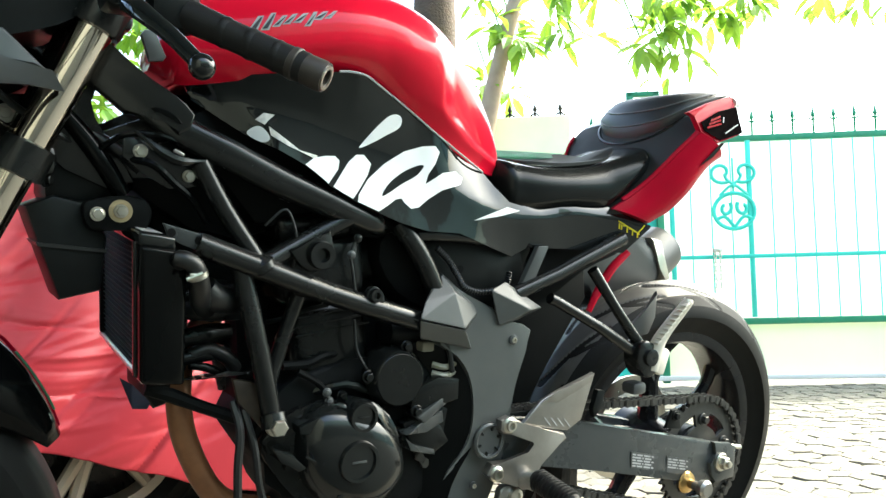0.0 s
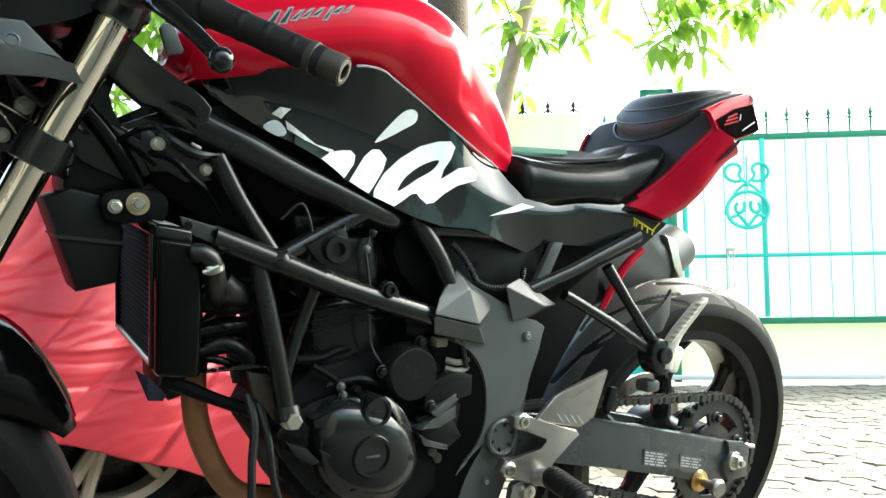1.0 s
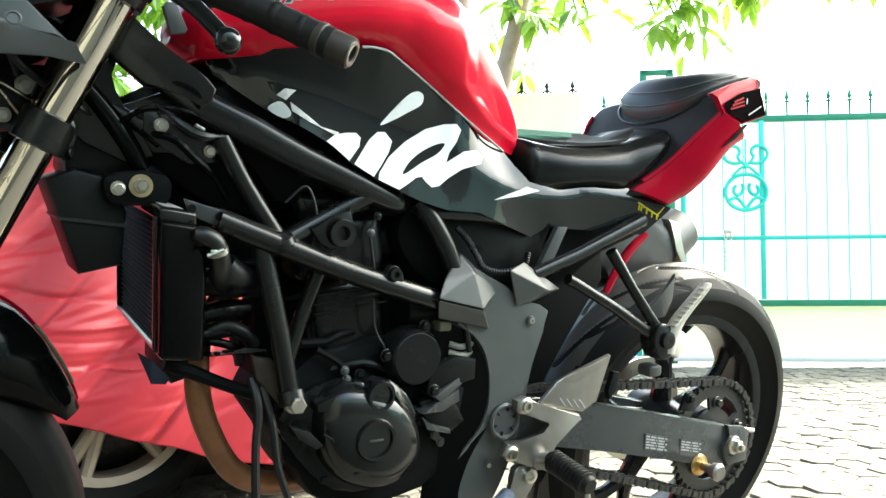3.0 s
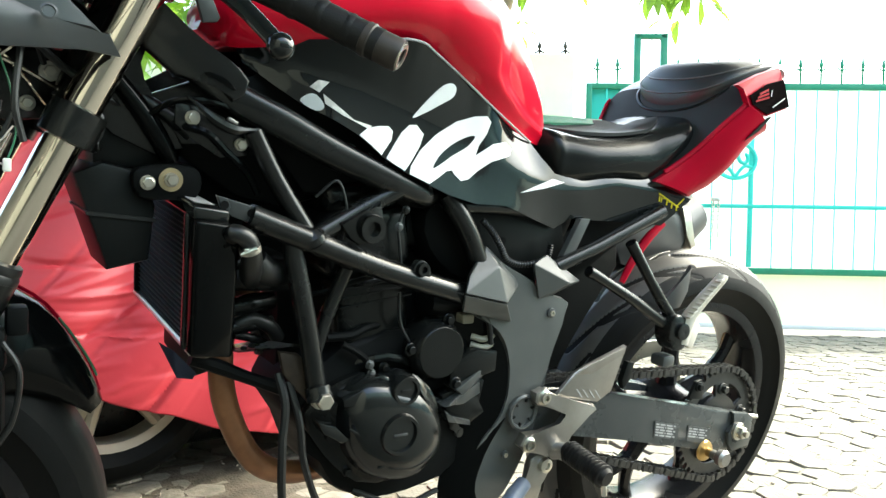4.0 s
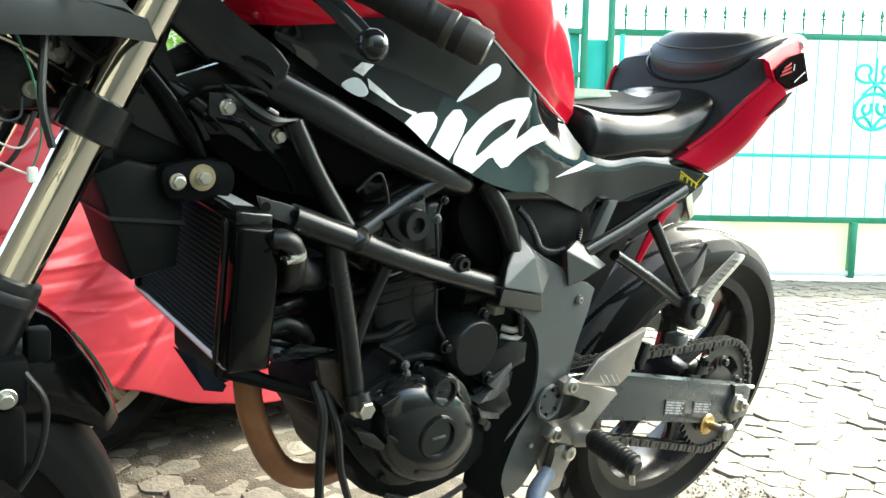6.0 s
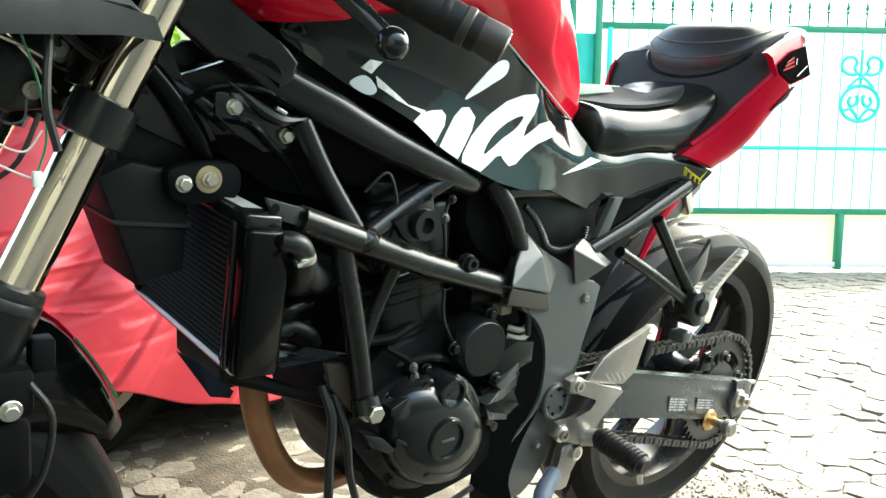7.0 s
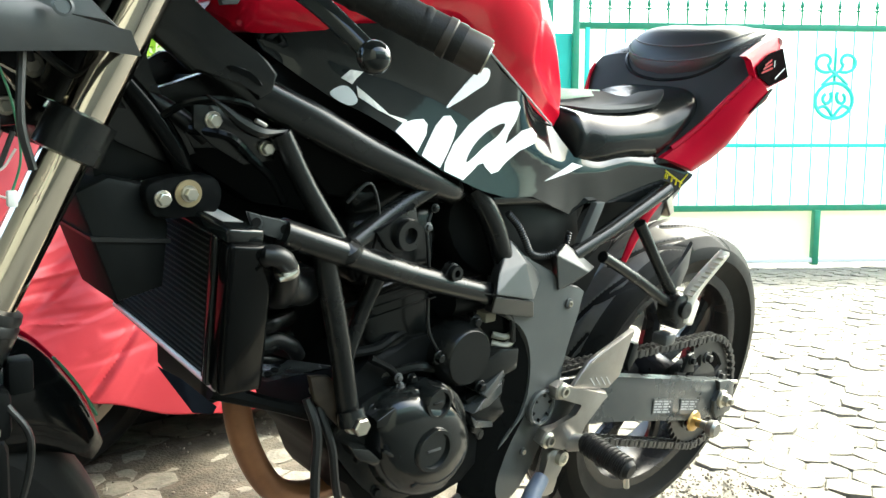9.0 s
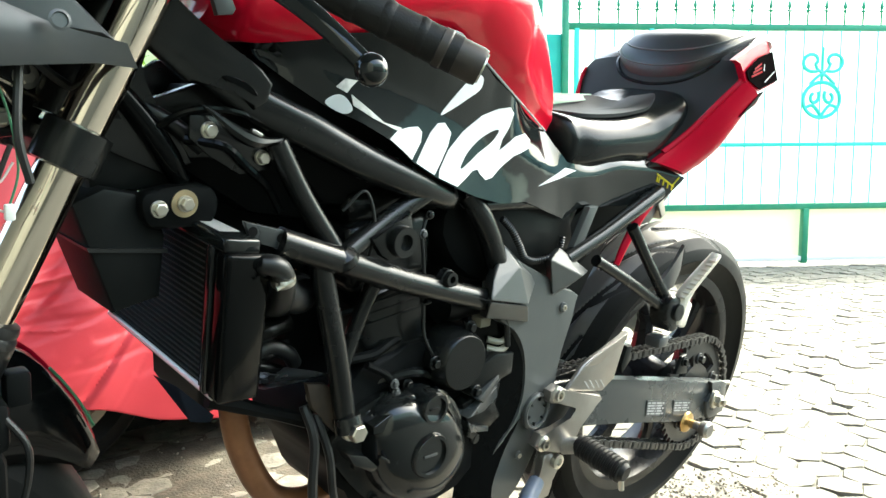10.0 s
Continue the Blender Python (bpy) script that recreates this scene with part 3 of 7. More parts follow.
# ---- covered motorcycle behind ----
def covered_motorcycle():
    root = tagged(new("covered_motorcycle"), "motorcycle parked under a draped red nylon cover", "motorcycle")
    # hem, waist and ridge lines of the cloth from its tail to its front
    nx, nz, back = 400, 190, 30
    rng = random.Random(12)
    creases = []
    for _ in range(240):
        steep = rng.random() < 0.3
        ang = radians(rng.gauss(44, 12) if steep else rng.gauss(9, 14))
        creases.append((rng.uniform(-1.9, -0.2), rng.uniform(0.1, 0.95), math.cos(ang), math.sin(ang), rng.uniform(0.06, 0.24) * (1.3 if steep else 1.0), rng.uniform(0.006, 0.026), rng.uniform(-0.5, 0.55)))

    def crumple(x, z):
        """Sharp straight fold lines with flat flanks, in metres of depth."""
        out = np.zeros_like(x)
        for cx, cz, ca, sa, ln, wd, lean in creases:
            u, v = (x - cx) * ca + (z - cz) * sa, (z - cz) * ca - (x - cx) * sa
            v = v - 0.12 * u * u / ln
            end = np.clip(1 - np.abs(u) / ln, 0, 1) ** 0.7
            out += lean * wd * end * np.clip(1 - np.abs(v) / (wd * np.where(v > 0, 1.0, 0.55)), 0, 1)
        return out
    bm = B()
    base = []
    for i in range(nx + 1):
        u = i / nx
        x = -2.3 + 2.45 * u
        hem = lerp_table(x, [-2.3, -1.0, -0.88, -0.76, -0.6, -0.46, 0.15], [0.3, 0.27, 0.245, 0.193, 0.14, 0.1, 0.06]) + 0.005 * math.sin(61 * u)
        top = lerp_table(x, [-2.3, -1.9, -1.1, -0.8, -0.6, -0.1, 0.15], [0.7, 1.0, 1.03, 0.965, 0.92, 0.78, 0.55])
        taper = min(1, max(0.0, (x + 2.32) / 0.45)) ** 0.5 * min(1, max(0.0, (0.17 - x) / 0.2)) ** 0.5
        row = []
        for j in range(nz + back + 1):
            v = min(1, j / nz)
            s = max(0, (v - 0.87) / 0.13)
            z = hem + (top - hem) * min(1, v * 1.15) + 0.07 * math.sin(math.pi * s)
            y = 0.95 + 0.14 * v ** 1.4 + 0.31 * s
            # the unseen far side drops almost to the ground to shut out light
            if j > nz:
                d = (j - nz) / back
                y, z = 1.4 + 0.08 * d ** 0.7, top + (0.03 - top) * d
            y = 1.2 + (y - 1.2) * (0.25 + 0.75 * taper)
            # broad folds slanting down from the ridge
            w = x - 0.5 * z + 0.1 * noise.noise(Vector((x * 1.7, z * 1.7, 0.3)))
            tri = 0.25 + 0.25 * math.cos(2 * math.pi * w / 0.36) * (0.8 + 0.2 * math.cos(2 * math.pi * w / 0.36))
            y += 0.1 * tri * (0.55 + 0.45 * noise.noise(Vector((x * 2.2, z * 2.2, 5.1))))
            row.append((x, y, z))
        base.append(row)
    base = np.array(base)
    base[:, :, 1] += crumple(base[:, :, 0], base[:, :, 2])
    rows = [[bm.verts.new(p) for p in row] for row in base.tolist()]
    for a, b in zip(rows, rows[1:]):
        for j in range(nz + back):
            bm.faces.new((a[j], a[j + 1], b[j + 1], b[j]))
    ob = part("cover", bm, CLOTH, root, "creased red nylon cover")
    so = ob.modifiers.new("thickness", "SOLIDIFY")
    so.thickness = 0.003
    for wx in (-0.845, -2.05):
        w = part("wheel", lathe(B(), [(0.205, -0.045), (0.24, -0.06), (0.272, -0.05), (0.291, -0.024), (0.295, 0), (0.291, 0.024), (0.272, 0.05), (0.24, 0.06), (0.205, 0.045)], (wx, 1.09, 0.295), (0, -1, 0), 48, hollow=True), RUBBER, root, "worn black tyre")
        bm = B()
        lathe(bm, [(0.185, -0.045), (0.207, -0.05), (0.207, 0.05), (0.185, 0.045)], (wx, 1.09, 0.295), (0, -1, 0), 40, hollow=True)
        part("rim", bm, CREAMRIM, w)
        for k in range(5):
            a = 2 * math.pi * k / 5 + 0.5
            bm = B()
            for s in (-0.13, 0.13):
                tube(bm, [(wx + 0.03 * math.cos(a), 1.08, 0.295 + 0.03 * math.sin(a)), (wx + 0.19 * math.cos(a + s), 1.06, 0.295 + 0.19 * math.sin(a + s))], [0.022, 0.016], 8)
            part("spoke", bm, CREAMRIM, w)
        bm = B()
        lathe(bm, [(0.045, -0.06), (0.05, 0), (0.045, 0.06)], (wx, 1.09, 0.295), (0, -1, 0), 20)
        part("hub", bm, MATTEBLACK, w)
    # plain dark box added to block light and the view beneath the cover
    bm = B()
    boxy(bm, (-0.95, 1.28, 0.3), (2.1, 0.3, 0.5), 0.04)
    part("shade_block", bm, ENGBLACK, root)
    return root


covered_motorcycle()


# ---- the motorcycle: x to its tail, y to its right side, z up; it leans on its side stand ----
bike = new("motorcycle")
bike.matrix_world = pose(0, 0, 0, 7.0, 0, 0)
tagged(bike, "red and black naked sport motorcycle leaning on its side stand", "motorcycle")
YL = (0, -1, 0)
PART = part


def wheel(name, M, R, width, rimr, rear):
    """Built round its own centre, then set by M into the motorcycle."""
    cx = cz = 0.0

    def part(nm, bm, material, parent, label=""):
        bm.transform(M)
        return PART(nm, bm, material, parent, label)

    hw = width / 2
    prof = [(rimr - 0.006, -hw * 0.72), (rimr + 0.012, -hw * 0.86), (rimr + 0.03, -hw * 0.98), (R - 0.055, -hw), (R - 0.034, -hw * 0.93), (R - 0.018, -hw * 0.72), (R - 0.007, -hw * 0.42), (R, 0)]
    prof = prof + [(r, -h) for r, h in prof[-2::-1]]
    tyre_r = [p[0] for p in prof][:8][::-1]
    tyre_h = [-p[1] for p in prof][:8][::-1]
    bm = lathe(B(), prof, (cx, 0, cz), YL, 72, hollow=True)
    w = part(name, bm, RUBBER, bike, "black road tyre with curved grooves" if rear else "black front tyre")
    # tread with curved grooves sunk into it
    turns, across = (900, 64) if rear else (300, 24)
    hs = np.linspace(-hw * 0.93, hw * 0.93, across)
    rs = np.interp(np.abs(hs), tyre_h[:5], tyre_r[:5]) + 0.0015 * np.cos(np.linspace(-1, 1, across) * math.pi / 2) + 0.0004
    ang = np.arange(turns) * 2 * math.pi / turns
    sunk = np.zeros((turns, across))
    if rear:
        arc = np.concatenate(([0], np.cumsum(np.hypot(np.diff(hs), np.diff(rs)))))
        for side in (-1, 1):
            for k in range(14):
                for start, reach, sweep, wide in ((0.1, 0.55, 0.5, 0.0052), (0.42, 0.48, 0.3, 0.0044)):
                    a0 = 2 * math.pi * (k + (0.25 if side > 0 else 0.0) + (0.5 if start > 0.3 else 0.0)) / 14
                    for t in np.linspace(0, 1, 70):
                        h = side * hw * (start + reach * t)
                        a = a0 - sweep * t ** 1.35
                        near = np.abs((ang - a + math.pi) % (2 * math.pi) - math.pi) * R
                        d = np.hypot(near[:, None], (arc - np.interp(h, hs, arc))[None, :])
                        sunk = np.maximum(sunk, np.clip((wide * (1 - 0.45 * t) + 0.001 - d) / 0.003, 0, 1))
    bm = B()
    vs = [[bm.verts.new(((rs[j] - 0.0045 * sunk[i, j]) * math.cos(ang[i]), hs[j], (rs[j] - 0.0045 * sunk[i, j]) * math.sin(ang[i]))) for j in range(across)] for i in range(turns)]
    for i in range(turns):
        p, q = vs[i], vs[(i + 1) % turns]
        for j in range(across - 1):
            f = bm.faces.new((p[j], p[j + 1], q[j + 1], q[j]))
            f.material_index = 2 if abs(hs[j]) > 0.7 * hw else 0
            if sunk[i, j] + sunk[i, j + 1] + sunk[(i + 1) % turns, j] + sunk[(i + 1) % turns, j + 1] > 1.6:
                f.material_index = 1
    tread = part("tread", bm, TREAD if rear else RUBBER, w).data.materials
    tread.append(GROOVEBLACK)
    tread.append(RUBBER)
    bm = B()
    lathe(bm, [(rimr - 0.02, -hw * 0.72), (rimr - 0.004, -hw * 0.76), (rimr + 0.004, -hw * 0.74), (rimr + 0.004, hw * 0.74), (rimr - 0.004, hw * 0.76), (rimr - 0.02, hw * 0.72), (rimr - 0.03, hw * 0.4), (rimr - 0.03, -hw * 0.4)], (cx, 0, cz), YL, 64, hollow=True)
    part("rim", bm, RIMBLACK, w)
    for k in range(5):
        a = 2 * math.pi * k / 5 + 0.42
        bm = B()
        e = lambda r, t, y: (cx + r * math.cos(t), y, cz + r * math.sin(t))
        tube(bm, [e(0.04, a, 0), e(rimr * 0.55, a, 0)], [0.021, 0.016], 8)
        for s in (-0.3, 0.3):
            tube(bm, [e(rimr * 0.52, a, 0), e(rimr * 0.75, a + s * 0.55, 0), e(rimr - 0.022, a + s, 0)], [0.016, 0.012, 0.014], 8, smooth=3)
        part("spoke", bm, RIMBLACK, w)
    part("hub", lathe(B(), [(0.03, -0.07), (0.045, -0.06), (0.05, 0), (0.045, 0.06), (0.03, 0.07)], (cx, 0, cz), YL, 24), RIMBLACK, w)
    # brake disc on its side
    yd = 0.06 if rear else -0.062
    rd = 0.11 if rear else 0.145
    bm = lathe(B(), [(rd - 0.035, -0.002), (rd, -0.002), (rd, 0.002), (rd - 0.035, 0.002)], (cx, yd, cz), YL, 40, hollow=True)
    part("brake_disc", bm, STEEL, w)
    return w


RC = (0.0, 0.316)
wheel("rear_wheel", bike.matrix_world.inverted() @ pose(-0.012, 0.022, 0.322, 14.0, 0, -2.7), 0.318, 0.135, 0.232, True)
FRONT = pose(-1.35, 0.05, 0.294, 5.5, 0, 3.0)
wheel("front_wheel", FRONT, 0.3, 0.11, 0.218, False)


# drive chain and sprocket
def drive():
    R, r, F = 0.1065, 0.036, (-0.585, 0.418)
    d = Vector((RC[0] - F[0], RC[1] - F[1]))
    base = math.atan2(d.y, d.x)
    off = math.acos((R - r) / d.length)
    a_up, a_lo = base + math.pi - off, base - math.pi + off   # tangent directions seen from each wheel
    path = []
    for t in np.linspace(a_lo, a_up, 60):
        path.append(Vector((RC[0] + R * math.cos(t), RC[1] + R * math.sin(t))))
    for t in np.linspace(a_up, a_lo + 2 * math.pi, 24):
        path.append(Vector((F[0] + r * math.cos(t), F[1] + r * math.sin(t))))
    path.append(path[0])
    ln = [0]
    for p, q in zip(path, path[1:]):
        ln.append(ln[-1] + (q - p).length)
    n = round(ln[-1] / 0.015875)
    n += n % 2
    xs, zs = [p.x for p in path], [p.y for p in path]
    pin = []
    for i in range(n):
        s = ln[-1] * i / n
        pin.append(Vector((lerp_table(s, ln, xs), lerp_table(s, ln, zs))))
    bm = B()
    Y = -0.055
    for i in range(n):
        p, q = pin[i], pin[(i + 1) % n]
        t = (q - p).normalized()
        m = (p + q) / 2
        nn = Vector((-t.y, t.x))
        lat = 0.0105 if i % 2 else 0.0075
        for side in (-1, 1):
            out = []
            for u, v in ((-1, 0.5), (-0.72, 0.95), (-0.3, 0.8), (0, 0.62), (0.3, 0.8), (0.72, 0.95), (1, 0.5), (1, -0.5), (0.72, -0.95), (0.3, -0.8), (0, -0.62), (-0.3, -0.8), (-0.72, -0.95), (-1, -0.5)):
                o = m + t * (u * 0.0142) + nn * (v * 0.0075)
                out.append((o.x, o.y))
            prism(bm, out, Y + side * lat - 0.001, Y + side * lat + 0.001)
        lathe(bm, [(0.005, -0.0125), (0.005, 0.0125)], (p.x, Y, p.y), YL, 8)
    part("drive_chain", bm, CHAINSTEEL, bike, "oily dusty drive chain")
    # rear sprocket with teeth and five slots
    bm = B()
    outer = []
    for k in range(42):
        for da, rr in ((0, 0.0985), (0.28, 0.1), (0.42, 0.1085), (0.58, 0.1085), (0.72, 0.1)):
            a = 2 * math.pi * (k + da) / 42
            outer.append((RC[0] + rr * math.cos(a), RC[1] + rr * math.sin(a)))
    m = len(outer)
    dense = [Vector(p) for p in outer]
    edges = [(i, (i + 1) % m) for i in range(m)]
    for k in range(5):
        a = 2 * math.pi * k / 5 + 0.9
        hole = [Vector((RC[0] + rr * math.cos(a + t), RC[1] + rr * math.sin(a + t))) for rr, t in [(0.079, x) for x in np.linspace(-0.36, 0.36, 7)] + [(0.055, x) for x in np.linspace(0.36, -0.36, 7)]]
        i0 = len(dense)
        dense += hole
        edges += [(i0 + i, i0 + (i + 1) % len(hole)) for i in range(len(hole))]
    vs, _, fs, *_ = delaunay_2d_cdt(dense, edges, [], 2, 1e-6)
    keep = []
    for f in fs:
        c = sum((vs[i] for i in f), Vector((0, 0))) / len(f) - Vector(RC)
        inside = False
        for k in range(5):
            a = 2 * math.pi * k / 5 + 0.9
            da = (math.atan2(c.y, c.x) - a + math.pi) % (2 * math.pi) - math.pi
            inside |= abs(da) < 0.35 and 0.0545 < c.length < 0.0785
        if not inside:
            keep.append(f)
    fr = [bm.verts.new((v.x, Y - 0.003, v.y)) for v in vs]
    bk = [bm.verts.new((v.x, Y + 0.003, v.y)) for v in vs]
    cnt = set()
    for f in keep:
        bm.faces.new([fr[i] for i in f])
        bm.faces.new([bk[i] for i in f][::-1])
        cnt |= {(f[i], f[(i + 1) % len(f)]) for i in range(len(f))}
    for a, b in cnt:
        if (b, a) not in cnt:
            bm.faces.new((fr[a], bk[a], bk[b], fr[b]))
    sp = part("sprocket", bm, CHAINSTEEL, bike, "dark steel rear sprocket with slots")
    for k in range(5):
        a = 2 * math.pi * k / 5 + 0.27
        part("sprocket_bolt", hexbolt(B(), (RC[0] + 0.067 * math.cos(a), Y - 0.003, RC[1] + 0.067 * math.sin(a)), 0.0075, 0.012), CHAINSTEEL, sp)
    part("carrier", lathe(B(), [(0.05, 0.0), (0.05, 0.03), (0.03, 0.045), (0.03, 0.0)], (RC[0], Y + 0.045, RC[1]), YL, 28), MATTEBLACK, sp)


drive()


# swing arm
def swingarm():
    side = lambda x, z: lerp_table(x, [-0.5, -0.3, 0.06], [-0.074, -0.086, -0.093])
    bm = prism(B(), [(-0.5, 0.446), (-0.42, 0.437), (-0.316, 0.418), (-0.15, 0.381), (0.04, 0.339), (0.06, 0.30), (0.055, 0.274), (-0.05, 0.279), (-0.15, 0.305), (-0.29, 0.337), (-0.42, 0.362), (-0.5, 0.37)],
               side, -0.064, 0.006)
    arm = part("swingarm", bm, SWINGGREY, bike, "dark grey box-section swingarm")
    bm = prism(B(), [(-0.5, 0.44), (-0.2, 0.39), (0.04, 0.335), (0.055, 0.28), (-0.2, 0.31), (-0.5, 0.37)], 0.075, 0.1, 0.005)
    part("right_arm", bm, SWINGGREY, arm)
    part("cross_brace", boxy(B(), (-0.36, 0, 0.4), (0.05, 0.16, 0.06), 0.01), SWINGGREY, arm)
    # printed notes
    for x0, w, n in ((-0.212, 0.062, 5), (-0.125, 0.062, 4)):
        sl = -0.222
        lab = part("label", prism(B(), [(x0, 0.362 + sl * (x0 + 0.2) - 0.006), (x0 + w, 0.362 + sl * (x0 + w + 0.2) - 0.006), (x0 + w, 0.334 + sl * (x0 + w + 0.2) - 0.006), (x0, 0.334 + sl * (x0 + 0.2) - 0.006)], lambda x, z: side(x, z) - 0.0006, lambda x, z: side(x, z) + 0.001), CHARCOAL, arm, "printed grey information label")
        for i in range(n):
            bm = B()
            zz = 0.353 - 0.0048 * i
            xa = x0 + 0.003
            cells = (0.4, 0.05, 0.3) if i % 2 else (0.15, 0.25, 0.3, 0.1)
            for c in cells:
                xb = xa + c * (w - 0.012)
                prism(bm, [(xa, zz + sl * (xa + 0.2)), (xb, zz + sl * (xb + 0.2)), (xb, zz - 0.0026 + sl * (xb + 0.2)), (xa, zz - 0.0026 + sl * (xa + 0.2))], lambda x, z: side(x, z) - 0.0012, lambda x, z: side(x, z))
                xa = xb + 0.0035
            part("print_line", bm, STICKERGREY, lab)
    # axle block, nut and stand spool
    bm = prism(B(), [(-0.012, 0.352), (-0.002, 0.33), (-0.018, 0.314), (-0.012, 0.29), (0.0, 0.276), (0.05, 0.28), (0.052, 0.335), (0.035, 0.345)], -0.0985, -0.09, 0.002)
    part("axle_plate", bm, SWINGGREY, arm)
    bm = hexbolt(B(), (0.008, -0.0985, 0.314), 0.0115, 0.016, washer=1.45)
    lathe(bm, [(0.006, 0.01), (0.006, 0.022), (0.002, 0.023)], (0.008, -0.0985, 0.314), YL, 16)
    part("axle_nut", bm, STEEL, arm, "zinc axle nut")
    part("chain_adjuster", tube(B(), [(0.04, -0.09, 0.337), (0.075, -0.09, 0.33)], 0.004, 8), STEEL, arm)
    sp = part("stand_spool", lathe(B(), [(0.018, 0), (0.02, 0.003), (0.018, 0.007), (0.008, 0.011), (0.008, 0.02)], (-0.072, -0.088, 0.286), YL, 24), GOLD, arm, "gold anodised stand spool")
    part("spool_end", lathe(B(), [(0.008, 0.02), (0.009, 0.03), (0.014, 0.034), (0.016, 0.045), (0.012, 0.05), (0.006, 0.05)], (-0.072, -0.088, 0.286), YL, 20), ALU, sp)
    part("chain_slider", boxy(B(), (-0.36, -0.06, 0.44), (0.2, 0.02, 0.012), 0.003), MATTEBLACK, arm)
    # upper chain guard stub and hugger bracket
    bm = prism(B(), [(-0.3, 0.425), (-0.285, 0.44), (-0.28, 0.468), (-0.295, 0.47), (-0.305, 0.44)], -0.088, -0.078, 0.002)
    part("guard_bracket", bm, MATTEBLACK, arm)
    bm = prism(B(), [(-0.13, 0.388), (-0.115, 0.418), (-0.1, 0.42), (-0.09, 0.382)], -0.088, -0.082, 0.002)
    hexbolt(bm, (-0.108, -0.088, 0.408), 0.006, 0.008)
    part("guard_bracket", bm, MATTEBLACK, arm)


swingarm()


# trellis frame
def frame_tubes():
    # main beam: a broad pressed spar at the head that rounds into a tube
    path = spline([(-1.06, -0.03, 0.91), (-1.0161, -0.045, 0.872), (-0.985, -0.058, 0.847), (-0.9575, -0.068, 0.826), (-0.9315, -0.075, 0.8133), (-0.9055, -0.08, 0.802), (-0.8715, -0.083, 0.786), (-0.8315, -0.085, 0.769), (-0.766, -0.086, 0.7455), (-0.71, -0.078, 0.728), (-0.69, -0.068, 0.727), (-0.67, -0.055, 0.73), (-0.655, -0.045, 0.735)], 5)
    high = [v.x for v in spline([(q, 0, 0) for q in (0.02, 0.02, 0.02, 0.02, 0.02, 0.02, 0.0195, 0.019, 0.018, 0.017, 0.0155, 0.015, 0.015)], 5)]
    deep = [v.x for v in spline([(q, 0, 0) for q in (0.014, 0.015, 0.016, 0.0165, 0.0165, 0.0165, 0.0165, 0.0165, 0.0165, 0.016, 0.0155, 0.015, 0.015)], 5)]

    def beam(side):
        rings = []
        for i, p in enumerate(path):
            d = (path[min(i + 1, len(path) - 1)] - path[max(i - 1, 0)]).normalized()
            up = Vector((-d.z, 0, d.x)).normalized()
            sq = 0.72 + 0.28 * min(1, max(0, (i - 22) / 28))
            tilt = radians(24) * (1 - min(1, max(0, (i - 22) / 28)))
            ring = []
            for j in range(28):
                a = 2 * math.pi * j / 28
                c, n = math.cos(a), math.sin(a)
                c, n = math.copysign(abs(c) ** sq, c), math.copysign(abs(n) ** sq, n)
                c, n = c * math.cos(tilt) - n * math.sin(tilt) * 0.5, n * math.cos(tilt) + c * math.sin(tilt) * 0.5
                q = p + up * (high[i] * c) + Vector((0, -deep[i] * n, 0))
                ring.append(Vector((q.x, q.y * side, q.z)))
            rings.append(ring)
        bm = B()
        ring_loft(bm, rings if side > 0 else rings[18:])      # the far beam ends in its own head plate
        return bm
    root = part("frame", beam(1), FRAMEBLACK, bike, "satin black steel trellis frame")
    L = [([(-0.945, -0.1, 0.698), (-0.866, -0.1, 0.669), (-0.786, -0.094, 0.64), (-0.716, -0.091, 0.618), (-0.62, -0.087, 0.59)], 0.0145),
         ([(-0.938, -0.08, 0.79), (-0.909, -0.083, 0.737), (-0.868, -0.088, 0.676)], 0.0115),
         ([(-0.893, -0.092, 0.68), (-0.864, -0.092, 0.566), (-0.845, -0.088, 0.485)], 0.0125),
         ([(-0.812, -0.085, 0.64), (-0.828, -0.07, 0.575), (-0.845, -0.066, 0.51)], 0.0095),
         ([(-0.87, -0.095, 0.671), (-0.801, -0.085, 0.706), (-0.745, -0.088, 0.735)], 0.0115)]
    for pts, r in L:
        part("frame_tube", tube(B(), pts, r, 14, smooth=3), FRAMEBLACK, root)
    for pts, r in L[:3]:
        part("frame_tube", tube(B(), [(x, -y, z) for x, y, z in pts], r, 12, smooth=3), FRAMEBLACK, root)
    part("main_beam", beam(-1.55), FRAMEBLACK, root)
    part("steering_head", tube(B(), [(-1.045, 0, 0.94), (-1.1, 0, 0.80)], 0.032, 20), FRAMEBLACK, root)
    part("gusset", prism(B(), [(-1.075, 0.80), (-1.031, 0.822), (-0.989, 0.841), (-0.97, 0.845), (-0.945, 0.83), (-0.935, 0.80), (-0.97, 0.77), (-1.075, 0.765)], lambda x, z: lerp_table(x, [-1.04, -0.94], [-0.012, -0.05]), lambda x, z: lerp_table(x, [-1.04, -0.94], [-0.002, -0.04]), 0.002), FRAMEBLACK, root)
    part("down_tube", tube(B(), [(-0.668, -0.074, 0.728), (-0.653, -0.08, 0.706), (-0.632, -0.081, 0.676), (-0.61, -0.078, 0.638)], 0.0148, 16, smooth=3), FRAMEBLACK, root)
    part("cross_rail", tube(B(), [(-0.655, -0.076, 0.714), (-0.6, -0.074, 0.714), (-0.56, -0.07, 0.712), (-0.52, -0.062, 0.708)], 0.0115, 12, smooth=3), FRAMEBLACK, root)
